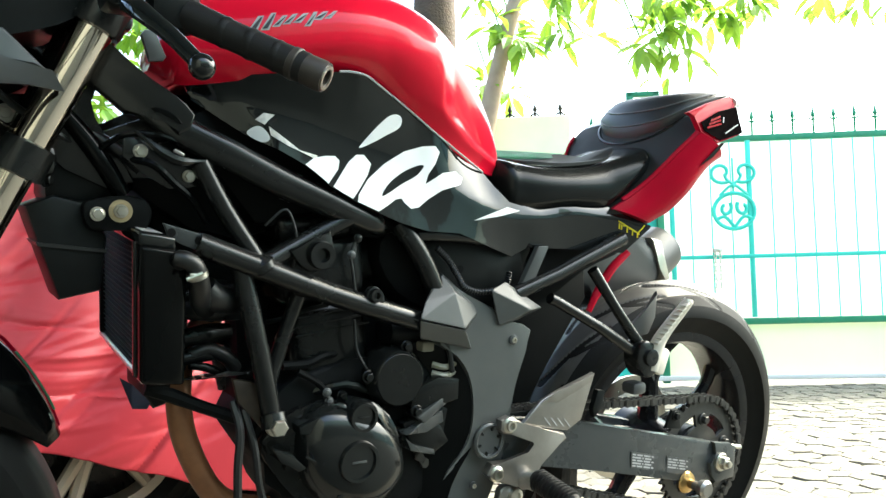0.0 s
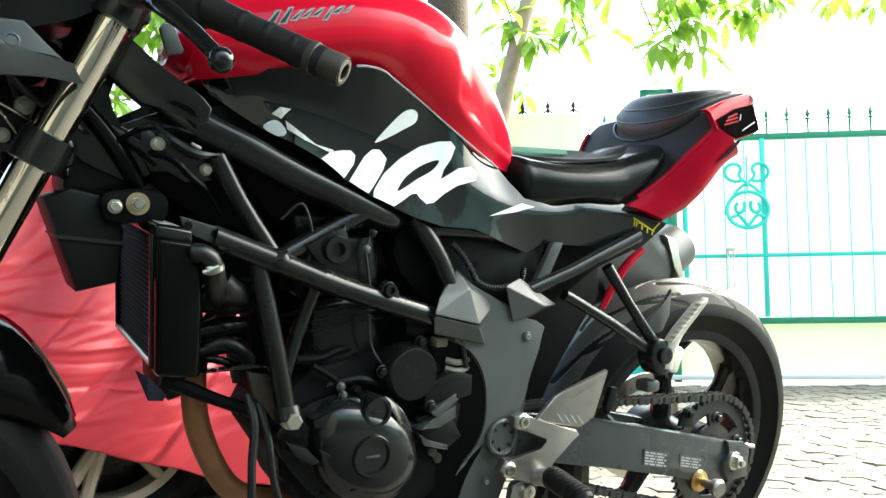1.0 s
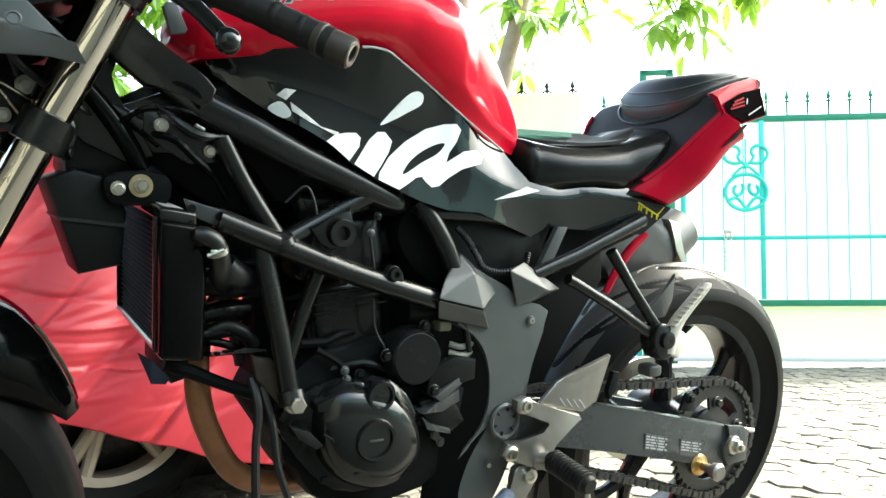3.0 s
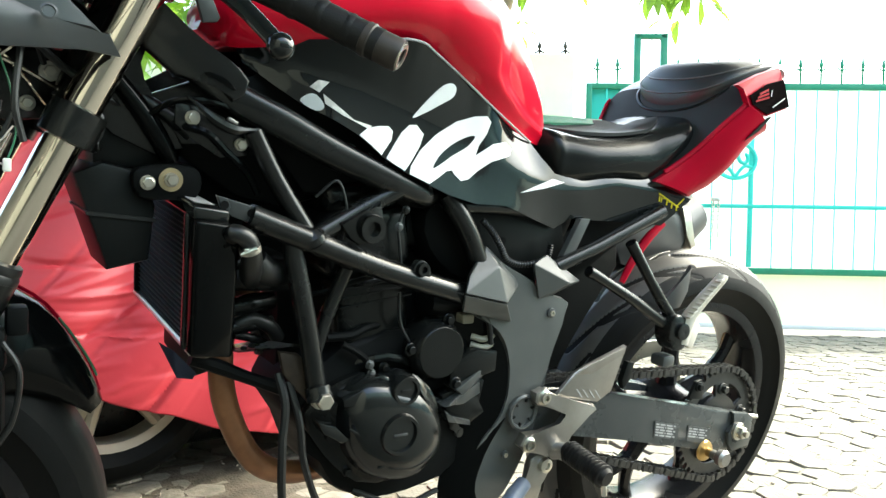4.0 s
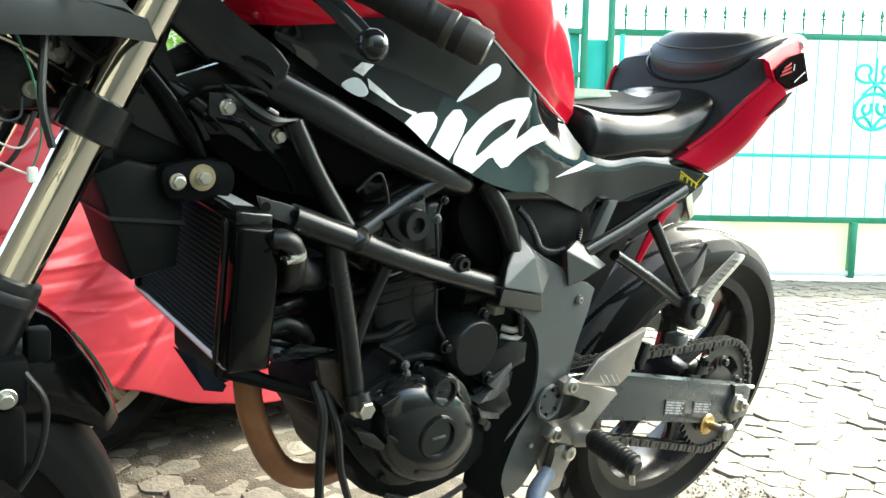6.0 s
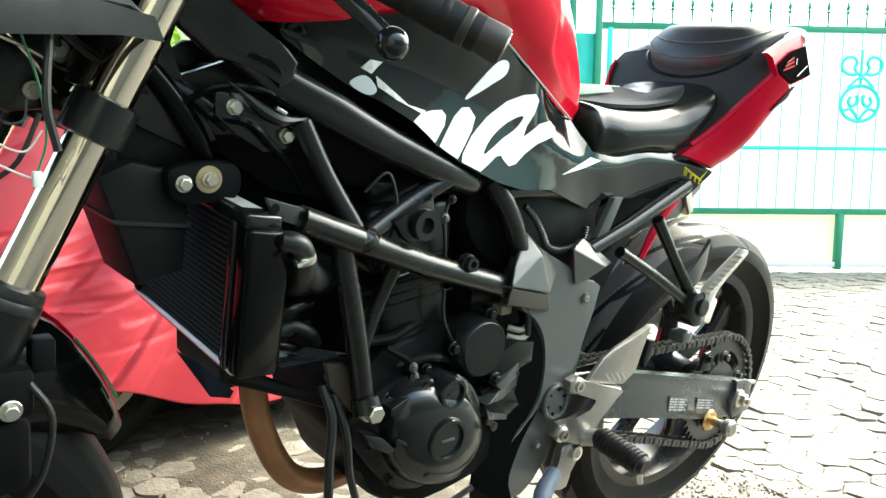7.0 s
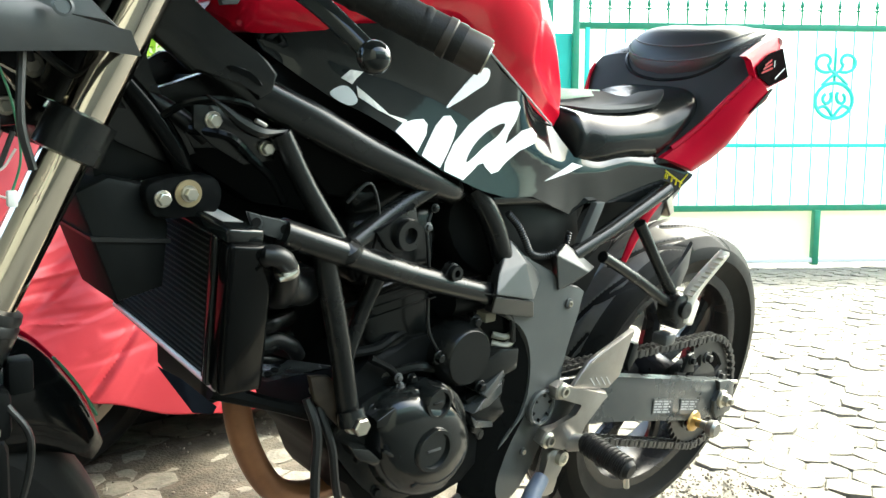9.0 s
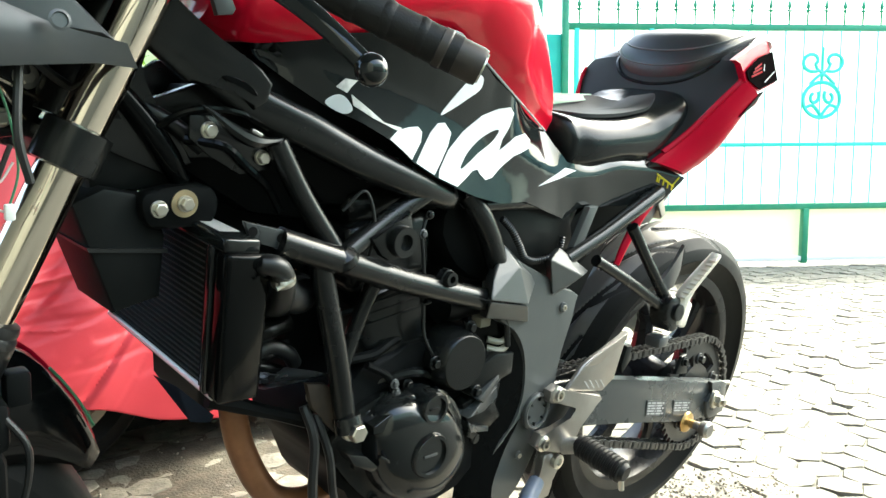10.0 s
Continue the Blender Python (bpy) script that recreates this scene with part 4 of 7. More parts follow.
    part("head_gusset", prism(B(), [(-1.095, 0.795), (-1.085, 0.86), (-1.062, 0.905), (-1.03, 0.888), (-1.0453, 0.868), (-1.0505, 0.8515), (-1.044, 0.835), (-1.033, 0.815), (-1.015, 0.79), (-1.0, 0.765), (-1.03, 0.755), (-1.075, 0.775)], -0.036, -0.03, 0.002), FRAMEBLACK, root)
    part("head_gusset", prism(B(), [(-1.04, 0.834), (-1.0168, 0.837), (-0.9874, 0.857), (-0.95, 0.86), (-0.92, 0.80), (-1.0, 0.77), (-1.05, 0.78)], 0.076, 0.084, 0.002), FRAMEBLACK, root)
    part("head_plate", prism(B(), [(-1.06, 0.945), (-1.04, 0.915), (-1.0143, 0.891), (-0.993, 0.879), (-0.967, 0.8625), (-0.956, 0.856), (-0.946, 0.8437), (-0.951, 0.826), (-0.964, 0.818), (-0.981, 0.838), (-1.0195, 0.8395), (-1.0495, 0.866), (-1.075, 0.9)], lambda x, z: lerp_table(x, [-1.06, -1.0, -0.945], [-0.052, -0.076, -0.0875]), lambda x, z: lerp_table(x, [-1.06, -1.0, -0.945], [-0.044, -0.067, -0.078]), 0.004, 4), FRAMEBLACK, root, "black cast plate at the steering head")
    part("plate_pocket", prism(B(), closed([(-0.992, 0.848), (-0.978, 0.847), (-0.962, 0.835), (-0.964, 0.832), (-0.979, 0.841), (-0.99, 0.844)], 3), lambda x, z: lerp_table(x, [-1.0, -0.945], [-0.0768, -0.0884]), lambda x, z: lerp_table(x, [-1.0, -0.945], [-0.07, -0.082]), 0.001), GUARDBLACK, root)
    # weld collars
    for p, r in (((-0.868, -0.1, 0.672), 0.017), ((-0.812, -0.093, 0.648), 0.016)):
        part("weld", lathe(B(), [(r * 0.6, -0.012), (r, -0.004), (r, 0.004), (r * 0.6, 0.012)], p, (-0.5, 0, 0.85), 14), FRAMEBLACK, root)
    # fairing bracket with two holes
    br = part("bracket", prism(B(), [(-0.9828, 0.7201), (-0.9307, 0.7062), (-0.9302, 0.6901), (-0.9457, 0.6903), (-0.9650, 0.6970), (-0.9771, 0.7052)], -0.104, -0.099, 0.0015), SWINGGREY, root)
    for x, z in ((-0.9744, 0.7098), (-0.9439, 0.7015)):
        part("bracket_hole", lathe(B(), [(0.0048, 0), (0.0048, 0.0007), (0.003, 0.0008)], (x, -0.104, z), YL, 16), GROOVEBLACK, br)
    # engine mount ears
    ear = part("mount_ear", prism(B(), [(-0.82, 0.672), (-0.808, 0.665), (-0.782, 0.668), (-0.775, 0.69), (-0.782, 0.718), (-0.8, 0.705), (-0.835, 0.692)], -0.104, -0.096, 0.003), FRAMEBLACK, root)
    part("boss", lathe(B(), [(0.009, 0.002), (0.009, 0.01), (0.0165, 0.01), (0.018, 0.006), (0.018, 0)], (-0.795, -0.104, 0.686), YL, 24), FRAMEBLACK, ear)
    ear = part("mount_ear", prism(B(), closed([(-0.728, 0.622), (-0.726, 0.638), (-0.716, 0.646), (-0.704, 0.638), (-0.702, 0.622)], 3), -0.102, -0.092, 0.002), FRAMEBLACK, root)
    part("boss", lathe(B(), [(0.0045, 0.001), (0.0045, 0.006), (0.0085, 0.006), (0.0095, 0.003), (0.0095, 0)], (-0.715, -0.102, 0.634), YL, 20), FRAMEBLACK, ear)
    lug = part("lower_lug", tube(B(), [(-0.845, -0.09, 0.49), (-0.843, -0.095, 0.474)], [0.016, 0.017], 14), FRAMEBLACK, root)
    bm = hexbolt(B(), (-0.843, -0.095, 0.477), 0.0105, 0.02, washer=1.25)
    part("engine_bolt", bm, STEEL, lug, "zinc flange bolt")
    part("bolt", hexbolt(B(), (-0.875, -0.07, 0.516), 0.008, 0.009, washer=1.4), STEEL, root)
    return root


frame_tubes()


# radiator
def radiator():
    O = Vector((-1.0, -0.085, 0.54))
    W, U, D = Vector((0.0, 0.277, 0.016)), Vector((-0.011, -0.036, 0.155)), Vector((0.045, 0.008, -0.006))
    P = lambda u, v, w: O + W * u + U * v + D * w

    def block(name, u0, u1, v0, v1, w0, w1, material, parent, bev=0.003, label=""):
        bm = B()
        q = [bm.verts.new(P(u, v, w)) for w in (w0, w1) for v in (v0, v1) for u in (u0, u1)]
        for f in ((0, 1, 3, 2), (4, 6, 7, 5), (0, 4, 5, 1), (2, 3, 7, 6), (0, 2, 6, 4), (1, 5, 7, 3)):
            bm.faces.new([q[i] for i in f])
        if bev:
            bmesh.ops.bevel(bm, geom=bm.edges[:], offset=bev, segments=3, affect="EDGES", profile=0.5)
        return part(name, bm, material, parent, label)

    rad = block("radiator", 0.07, 1.0, 0.0, 1.0, 0.25, 0.5, COREBLACK, bike, 0.002, "black radiator with thin fins and silver bottom edge")
    for i in range(24):
        v = (i + 0.5) / 24
        block("fin", 0.1, 1.0, v - 0.0035, v + 0.0035, 0.2, 0.3, FINGREY, rad, 0)
    for i in range(4):
        block("core_bar", 0.075 + 0.02 * i, 0.082 + 0.02 * i, 0.02, 0.98, 0.05, 0.3, GLOSSBLACK if i == 1 else COREBLACK, rad, 0)
    block("side_tank", -0.02, 0.07, -0.01, 1.01, 0.0, 1.15, GUARDBLACK, rad, 0.006, "gloss black radiator end tank")
    block("tank_edge", 0.07, 0.11, 0.0, 1.02, -0.05, 0.3, GLOSSBLACK, rad, 0.003)
    block("top_frame", 0.0, 1.0, 1.0, 1.1, 0.0, 0.9, GLOSSBLACK, rad, 0.004)
    part("bottom_edge", tube(B(), [P(0.06, -0.015, 0.17), P(1.02, -0.015, 0.17)], 0.0034, 8), STEEL, rad, "bare aluminium bottom edge")
    block("far_channel", 0.985, 1.02, 0.0, 1.02, 0.1, 0.5, COREBLACK, rad, 0.002)
    block("bottom_channel", 0.07, 1.0, -0.012, 0.012, 0.2, 0.5, COREBLACK, rad, 0.002)
    block("caution_label", 0.1, 0.35, 1.1, 1.104, 0.2, 0.7, STICKERGREY, rad, 0)
    # hose and clamp
    hose = part("hose", tube(B(), [P(0.02, 0.9, 1.0), (-0.968, -0.12, 0.682), (-0.953, -0.12, 0.675), (-0.944, -0.112, 0.655), (-0.936, -0.09, 0.632), (-0.915, -0.04, 0.615)], [0.0095, 0.01, 0.0105, 0.0115, 0.0125, 0.0125], 14, smooth=4), WIREBLACK, rad, "black rubber coolant hose")
    for (xa, za), (xb, zb), r in (((-0.945, 0.628), (-0.895, 0.634), 0.008), ((-0.94, 0.578), (-0.88, 0.582), 0.011), ((-0.94, 0.553), (-0.88, 0.556), 0.009), ((-0.93, 0.605), (-0.9, 0.6), 0.006), ((-0.93, 0.545), (-0.885, 0.528), 0.005)):
        part("pipe_stub", tube(B(), [(xa, -0.03, za), ((xa + xb) / 2, -0.028, (za + zb) / 2 + 0.003), (xb, -0.015, zb)], [r, r * 1.1, r], 12, smooth=3), ENGBLACK, rad)
    bm = lathe(B(), [(0.0112, -0.004), (0.0122, -0.003), (0.0122, 0.003), (0.0112, 0.004)], (-0.948, -0.116, 0.664), (0.35, 0.2, -0.9), 24)
    boxy(bm, (-0.955, -0.129, 0.664), (0.011, 0.006, 0.006), 0.002)
    tube(bm, [(-0.963, -0.129, 0.66), (-0.946, -0.131, 0.667)], 0.0026, 8)
    part("clamp", bm, STEEL, hose, "steel hose clamp")
    part("lower_hose", tube(B(), [(-0.95, -0.02, 0.545), (-0.926, -0.03, 0.558), (-0.908, -0.03, 0.563), (-0.885, -0.03, 0.552), (-0.87, -0.02, 0.535)], 0.009, 12, smooth=4), WIREBLACK, rad)
    # hanger plate with its bolts
    h = part("hanger", prism(B(), closed([(-1.058, 0.736), (-1.04, 0.745), (-1.0, 0.748), (-0.985, 0.735), (-0.99, 0.712), (-1.02, 0.709), (-1.05, 0.71)], 3), -0.058, -0.04, 0.004), INNERBLACK, rad)
    part("washer", lathe(B(), [(0.006, 0), (0.0128, 0), (0.0128, 0.0016), (0.006, 0.0016)], (-1.019, -0.058, 0.731), YL, 28, hollow=True), BRASS, h, "dull brass washer")
    part("hanger_bolt", hexbolt(B(), (-1.019, -0.0596, 0.731), 0.0062, 0.009, washer=1.25), STEEL, h)
    part("hanger_bolt", hexbolt(B(), (-1.043, -0.058, 0.727), 0.0062, 0.008, washer=1.3), STEEL, h)
    # black box in front of the core
    bm = prism(B(), [(-1.114, 0.733), (-1.085, 0.746), (-1.045, 0.737), (-1.03, 0.70), (-1.035, 0.64), (-1.078, 0.63)], -0.045, 0.05, 0.006)
    box = part("control_box", bm, MATTEBLACK, rad, "black plastic box strapped before the radiator")
    part("box_strap", prism(B(), [(-1.1025, 0.694), (-1.1005, 0.69), (-1.03, 0.683), (-1.03, 0.687)], -0.0475, 0.052), WIREBLACK, box)
    # lower mudguard bracket
    part("lower_bracket", tube(B(), [(-0.985, -0.04, 0.522), (-0.955, -0.04, 0.512), (-0.925, -0.04, 0.498), (-0.9, -0.04, 0.487), (-0.87, -0.05, 0.476)], [0.007, 0.009, 0.008, 0.008, 0.009], 8, smooth=3), INNERBLACK, rad)
    bm = B()
    q = [bm.verts.new(v) for v in ((-0.99, 0.08, 0.512), (-0.984, 0.03, 0.513), (-0.977, -0.04, 0.505), (-0.981, -0.04, 0.498), (-0.994, -0.021, 0.495))]
    bm.faces.new(q)
    bmesh.ops.solidify(bm, geom=bm.faces[:], thickness=0.0025)
    part("bracket_tongue", bm, INNERBLACK, rad)
    part("fan_shroud", prism(B(), closed([(-0.972, 0.50), (-0.968, 0.665), (-0.945, 0.672), (-0.93, 0.655), (-0.926, 0.59), (-0.928, 0.52), (-0.94, 0.496)], 3), 0.0, 0.12, 0.008), MATTEBLACK, rad, "black plastic fan shroud")
    part("upper_pipe", tube(B(), [(-0.955, -0.01, 0.615), (-0.93, -0.03, 0.614), (-0.9, -0.035, 0.612), (-0.87, -0.02, 0.61)], 0.0135, 14, smooth=3), WIREBLACK, rad)
    part("hose_elbow", tube(B(), [(-0.932, -0.088, 0.648), (-0.92, -0.082, 0.636), (-0.9, -0.07, 0.628), (-0.875, -0.045, 0.625)], [0.0145, 0.0165, 0.0165, 0.015], 16, smooth=4), WIREBLACK, hose)
    part("thermostat", prism(B(), closed([(-0.915, 0.625), (-0.9, 0.645), (-0.865, 0.64), (-0.86, 0.606), (-0.88, 0.601), (-0.905, 0.604)], 3), -0.045, 0.02, 0.006), INNERBLACK, rad)


radiator()


# engine
def engine():
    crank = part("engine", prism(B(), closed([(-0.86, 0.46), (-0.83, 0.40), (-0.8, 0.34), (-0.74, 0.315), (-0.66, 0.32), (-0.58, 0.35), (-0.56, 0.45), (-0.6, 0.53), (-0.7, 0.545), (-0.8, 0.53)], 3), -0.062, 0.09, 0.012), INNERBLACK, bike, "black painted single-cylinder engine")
    # cylinder and head, leaning forward
    ax = Vector((-0.14, 0, 1)).normalized()
    rot = Vector((0, 0, 1)).rotation_difference(ax).to_matrix().to_4x4()
    part("cylinder", boxy(B(), Vector((-0.752, 0.0, 0.57)), (0.11, 0.115, 0.11), 0.02, rot, 3), ENGBLACK, crank)
    for i in range(3):
        part("cylinder_rib", boxy(B(), Vector((-0.753, 0.0, 0.585 + 0.012 * i)), (0.106, 0.12, 0.003), 0.001, rot), ENGBLACK, crank)
    part("cylinder_head", boxy(B(), Vector((-0.772, 0.0, 0.665)), (0.125, 0.13, 0.085), 0.018, rot, 3), ENGBLACK, crank)
    part("head_cover", boxy(B(), Vector((-0.78, 0.0, 0.72)), (0.11, 0.12, 0.04), 0.015, rot, 3), ENGBLACK, crank)
    # generator cover
    gx, gz = -0.735, 0.424
    rim_line = closed([(-0.785, 0.493), (-0.746, 0.4935), (-0.694, 0.474), (-0.66, 0.435), (-0.65, 0.391), (-0.6715, 0.357), (-0.709, 0.343), (-0.76, 0.356), (-0.795, 0.39), (-0.808, 0.43), (-0.805, 0.468)], 4)
    bm = B()
    ring_loft(bm, [[Vector((gx + (x - gx) * k, y, gz + (z - gz) * k)) for x, z in rim_line] for k, y in ((1.0, -0.045), (1.0, -0.07), (0.985, -0.078), (0.94, -0.09), (0.86, -0.1), (0.74, -0.107), (0.58, -0.1115), (0.4, -0.1135), (0.2, -0.1145))])
    gen = part("generator_cover", bm, GENBLACK, crank, "round black generator cover")
    part("cover_skirt", prism(B(), closed([(-0.853, 0.45), (-0.83, 0.475), (-0.79, 0.492), (-0.74, 0.495), (-0.69, 0.46), (-0.69, 0.36), (-0.74, 0.337), (-0.79, 0.36), (-0.835, 0.41)], 3), -0.074, -0.05, 0.008), ENGBLACK, gen)
    for (x, z), r, h in (((-0.7283, 0.4772), 0.0195, 0.046), ((-0.736, 0.422), 0.027, 0.053)):
        bm = lathe(B(), [(r + 0.002, 0), (r + 0.001, h - 0.003), (r - 0.001, h), (r - 0.0045, h), (r - 0.005, h - 0.004), (0.001, h - 0.0035)], (x, -0.066, z), YL, 36)
        cap = part("inspection_cap", bm, GENBLACK, gen)
        part("cap_slot", boxy(B(), (x, -0.066 - h + 0.003, z), (r * 0.75, 0.002, 0.0028), 0.0005), CHARCOAL if r > 0.02 else FRAMEBLACK, cap)
    # raised shoulders beside the upper cap and short ribs round the lower one
    for pts, y in (([(-0.712, 0.494), (-0.692, 0.482), (-0.672, 0.452), (-0.668, 0.43), (-0.682, 0.434), (-0.692, 0.455), (-0.703, 0.474)], -0.106), ([(-0.79, 0.485), (-0.755, 0.494), (-0.745, 0.49), (-0.752, 0.474), (-0.775, 0.458), (-0.79, 0.465)], -0.101),
                   ([(-0.70, 0.44), (-0.688, 0.42), (-0.664, 0.414), (-0.662, 0.404), (-0.692, 0.408), (-0.704, 0.425)], -0.111)):
        part("cover_shoulder", prism(B(), closed(pts, 3), lambda x, z: y + 0.5 * max(0, math.hypot(x - gx, z - gz) - 0.05), -0.07, 0.002), GENBLACK, gen)
    for x, z, ang, ln in ((-0.776, 0.424, 4, 0.016), (-0.752, 0.38, 12, 0.02), (-0.797, 0.43, -35, 0.02), (-0.748, 0.455, 60, 0.018), (-0.713, 0.386, 35, 0.018)):
        part("cover_rib", boxy(B(), (x, -0.107 + 0.25 * max(0, math.hypot(x - gx, z - gz) - 0.045), z), (ln, 0.006, 0.004), 0.0012, Matrix.Rotation(radians(-ang), 4, "Y")), GENBLACK, gen)
    for k in range(8):
        a = 0.1 + k * 2 * math.pi / 8
        part("cover_bolt", hexbolt(B(), (gx + 0.083 * math.cos(a), -0.072, gz + 0.076 * math.sin(a)), 0.005, 0.008, washer=1.5), ENGBLACK, gen)
    for pts in ([(-0.8117, 0.4719), (-0.785, 0.481), (-0.7588, 0.4925), (-0.776, 0.476), (-0.781, 0.466), (-0.7539, 0.4581), (-0.8109, 0.4613)], [(-0.845, 0.447), (-0.82, 0.438), (-0.8, 0.418), (-0.81, 0.414), (-0.835, 0.43)]):
        part("cover_fin", prism(B(), pts, -0.098, -0.06, 0.002), GENBLACK, gen)
    # small round cover
    bm = lathe(B(), [(0.042, -0.03), (0.042, 0), (0.039, 0.004), (0.037, 0.012), (0.034, 0.0145), (0.001, 0.0145)], (-0.669, -0.082, 0.519), YL, 40)
    sc = part("starter_gear_cover", bm, ENGBLACK, crank, "small round black cover")
    for x, z in ((-0.712, 0.524), (-0.655, 0.561), (-0.635, 0.47)):
        part("cover_bolt", hexbolt(B(), (x, -0.084, z), 0.006, 0.008), ENGBLACK, sc)
    # angular sprocket cover
    bm = prism(B(), [(-0.64, 0.50), (-0.60, 0.515), (-0.565, 0.51), (-0.565, 0.48), (-0.62, 0.468), (-0.645, 0.475)], -0.085, -0.05, 0.004)
    sc2 = part("sprocket_cover", bm, ENGBLACK, crank, "angular black sprocket cover")
    part("cover_facet", prism(B(), [(-0.655, 0.455), (-0.62, 0.463), (-0.59, 0.445), (-0.575, 0.42), (-0.6, 0.405), (-0.635, 0.41)], -0.082, -0.05, 0.006), ENGBLACK, sc2)
    part("cover_facet", prism(B(), [(-0.62, 0.463), (-0.56, 0.475), (-0.565, 0.42), (-0.575, 0.42), (-0.59, 0.445)], -0.075, -0.05, 0.006), ENGBLACK, sc2)
    for pts, y in (([(-0.6392, 0.4639), (-0.5831, 0.4901), (-0.5812, 0.4776), (-0.6259, 0.4539)], -0.092), ([(-0.6579, 0.4428), (-0.6320, 0.4548), (-0.5902, 0.4682), (-0.5874, 0.4497), (-0.6199, 0.4400)], -0.090), ([(-0.6584, 0.4397), (-0.6397, 0.4238), (-0.6017, 0.4123), (-0.6004, 0.4038), (-0.6468, 0.4185)], -0.088)):
        part("cover_blade", prism(B(), pts, lambda x, z: y + 0.25 * (x + 0.62), -0.05, 0.002), SWINGGREY, sc2, "dark grey angular blade")
    # throttle body, starter motor, connectors
    part("throttle_body", tube(B(), [(-0.73, 0.0, 0.665), (-0.66, 0.0, 0.68), (-0.6, 0.0, 0.7)], [0.03, 0.034, 0.045], 16, smooth=3), MATTEBLACK, crank)
    part("starter_motor", tube(B(), [(-0.66, -0.03, 0.575), (-0.56, -0.03, 0.575)], 0.024, 16), MATTEBLACK, crank)
    part("stator_plug", boxy(B(), (-0.61, -0.06, 0.555), (0.02, 0.02, 0.014), 0.003), OLDPLUG, crank)
    for dz in (0, 0.012, 0.024):
        part("plug_lead", tube(B(), [(-0.6, -0.065, 0.505 + dz), (-0.585, -0.075, 0.502 + dz), (-0.565, -0.07, 0.506 + dz), (-0.555, -0.05, 0.51 + dz)], 0.0045, 8, smooth=4), OLDPLUG, crank)
    # near-black masses added to fill the bay where deep shade belongs
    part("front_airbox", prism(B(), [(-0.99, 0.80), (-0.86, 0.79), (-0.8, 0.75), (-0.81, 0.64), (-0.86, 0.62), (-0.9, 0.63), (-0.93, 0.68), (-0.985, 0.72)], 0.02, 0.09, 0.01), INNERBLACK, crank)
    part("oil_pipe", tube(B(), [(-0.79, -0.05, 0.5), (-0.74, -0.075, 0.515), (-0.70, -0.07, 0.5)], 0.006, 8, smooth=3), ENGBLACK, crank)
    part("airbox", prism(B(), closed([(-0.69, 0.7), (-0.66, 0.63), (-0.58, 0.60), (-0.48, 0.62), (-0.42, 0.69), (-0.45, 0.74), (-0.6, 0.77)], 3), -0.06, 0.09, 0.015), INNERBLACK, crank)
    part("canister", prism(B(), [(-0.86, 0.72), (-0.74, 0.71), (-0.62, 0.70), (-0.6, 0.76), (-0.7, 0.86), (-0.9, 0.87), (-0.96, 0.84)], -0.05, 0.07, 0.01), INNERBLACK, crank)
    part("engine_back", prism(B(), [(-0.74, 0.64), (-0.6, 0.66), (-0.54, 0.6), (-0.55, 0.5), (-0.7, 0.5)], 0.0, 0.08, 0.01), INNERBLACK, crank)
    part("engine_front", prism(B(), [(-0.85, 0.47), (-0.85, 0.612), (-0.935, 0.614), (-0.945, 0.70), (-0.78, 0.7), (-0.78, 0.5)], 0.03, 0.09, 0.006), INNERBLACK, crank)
    for pts, r in (([(-0.8222, -0.06, 0.5418), (-0.7896, -0.062, 0.5429), (-0.7688, -0.06, 0.55), (-0.74, -0.05, 0.552)], 0.006), ([(-0.8048, -0.07, 0.5349), (-0.7785, -0.072, 0.5193), (-0.7665, -0.072, 0.5062), (-0.7634, -0.075, 0.4946), (-0.7392, -0.085, 0.4746)], 0.0045), ([(-0.8449, -0.06, 0.5988), (-0.8298, -0.068, 0.6033), (-0.7906, -0.07, 0.615), (-0.7656, -0.066, 0.6188)], 0.003)):
        part("engine_hose", tube(B(), pts, r, 8, smooth=4), INNERBLACK, crank)
    for x, z in ((-0.7665, 0.5062), (-0.7634, 0.4946)):
        part("hose_clip", hexbolt(B(), (x, -0.076, z), 0.004, 0.005), CHARCOAL, crank)
    # header pipe
    part("exhaust_header", tube(B(), [(-0.84, 0.03, 0.62), (-0.885, 0.03, 0.6), (-0.925, 0.02, 0.545), (-0.933, 0, 0.48), (-0.917, 0, 0.422), (-0.885, 0, 0.367), (-0.835, 0.01, 0.338), (-0.76, 0.03, 0.325), (-0.6, 0.06, 0.3), (-0.45, 0.09, 0.3)], 0.0158, 18, smooth=5), RUST, bike, "heat-browned steel exhaust header pipe")
    part("silencer", tube(B(), [(-0.42, 0.12, 0.33), (-0.3, 0.14, 0.44), (0.0, 0.16, 0.62), (0.12, 0.165, 0.69)], [0.03, 0.055, 0.06, 0.05], 20, smooth=3), SILENCER, bike, "dark silencer with silver end on the right side")


engine()


# fork, steering and front end
FD = Vector((0.469, -0.053, 1)).normalized()      # up along the fork


def fork_at(z, y=-0.061):
    return Vector((-1.1176 + 0.469 * (z - 0.783) - (0.03 if y > 0.05 else 0.0), y - 0.053 * (z - 0.783), z))


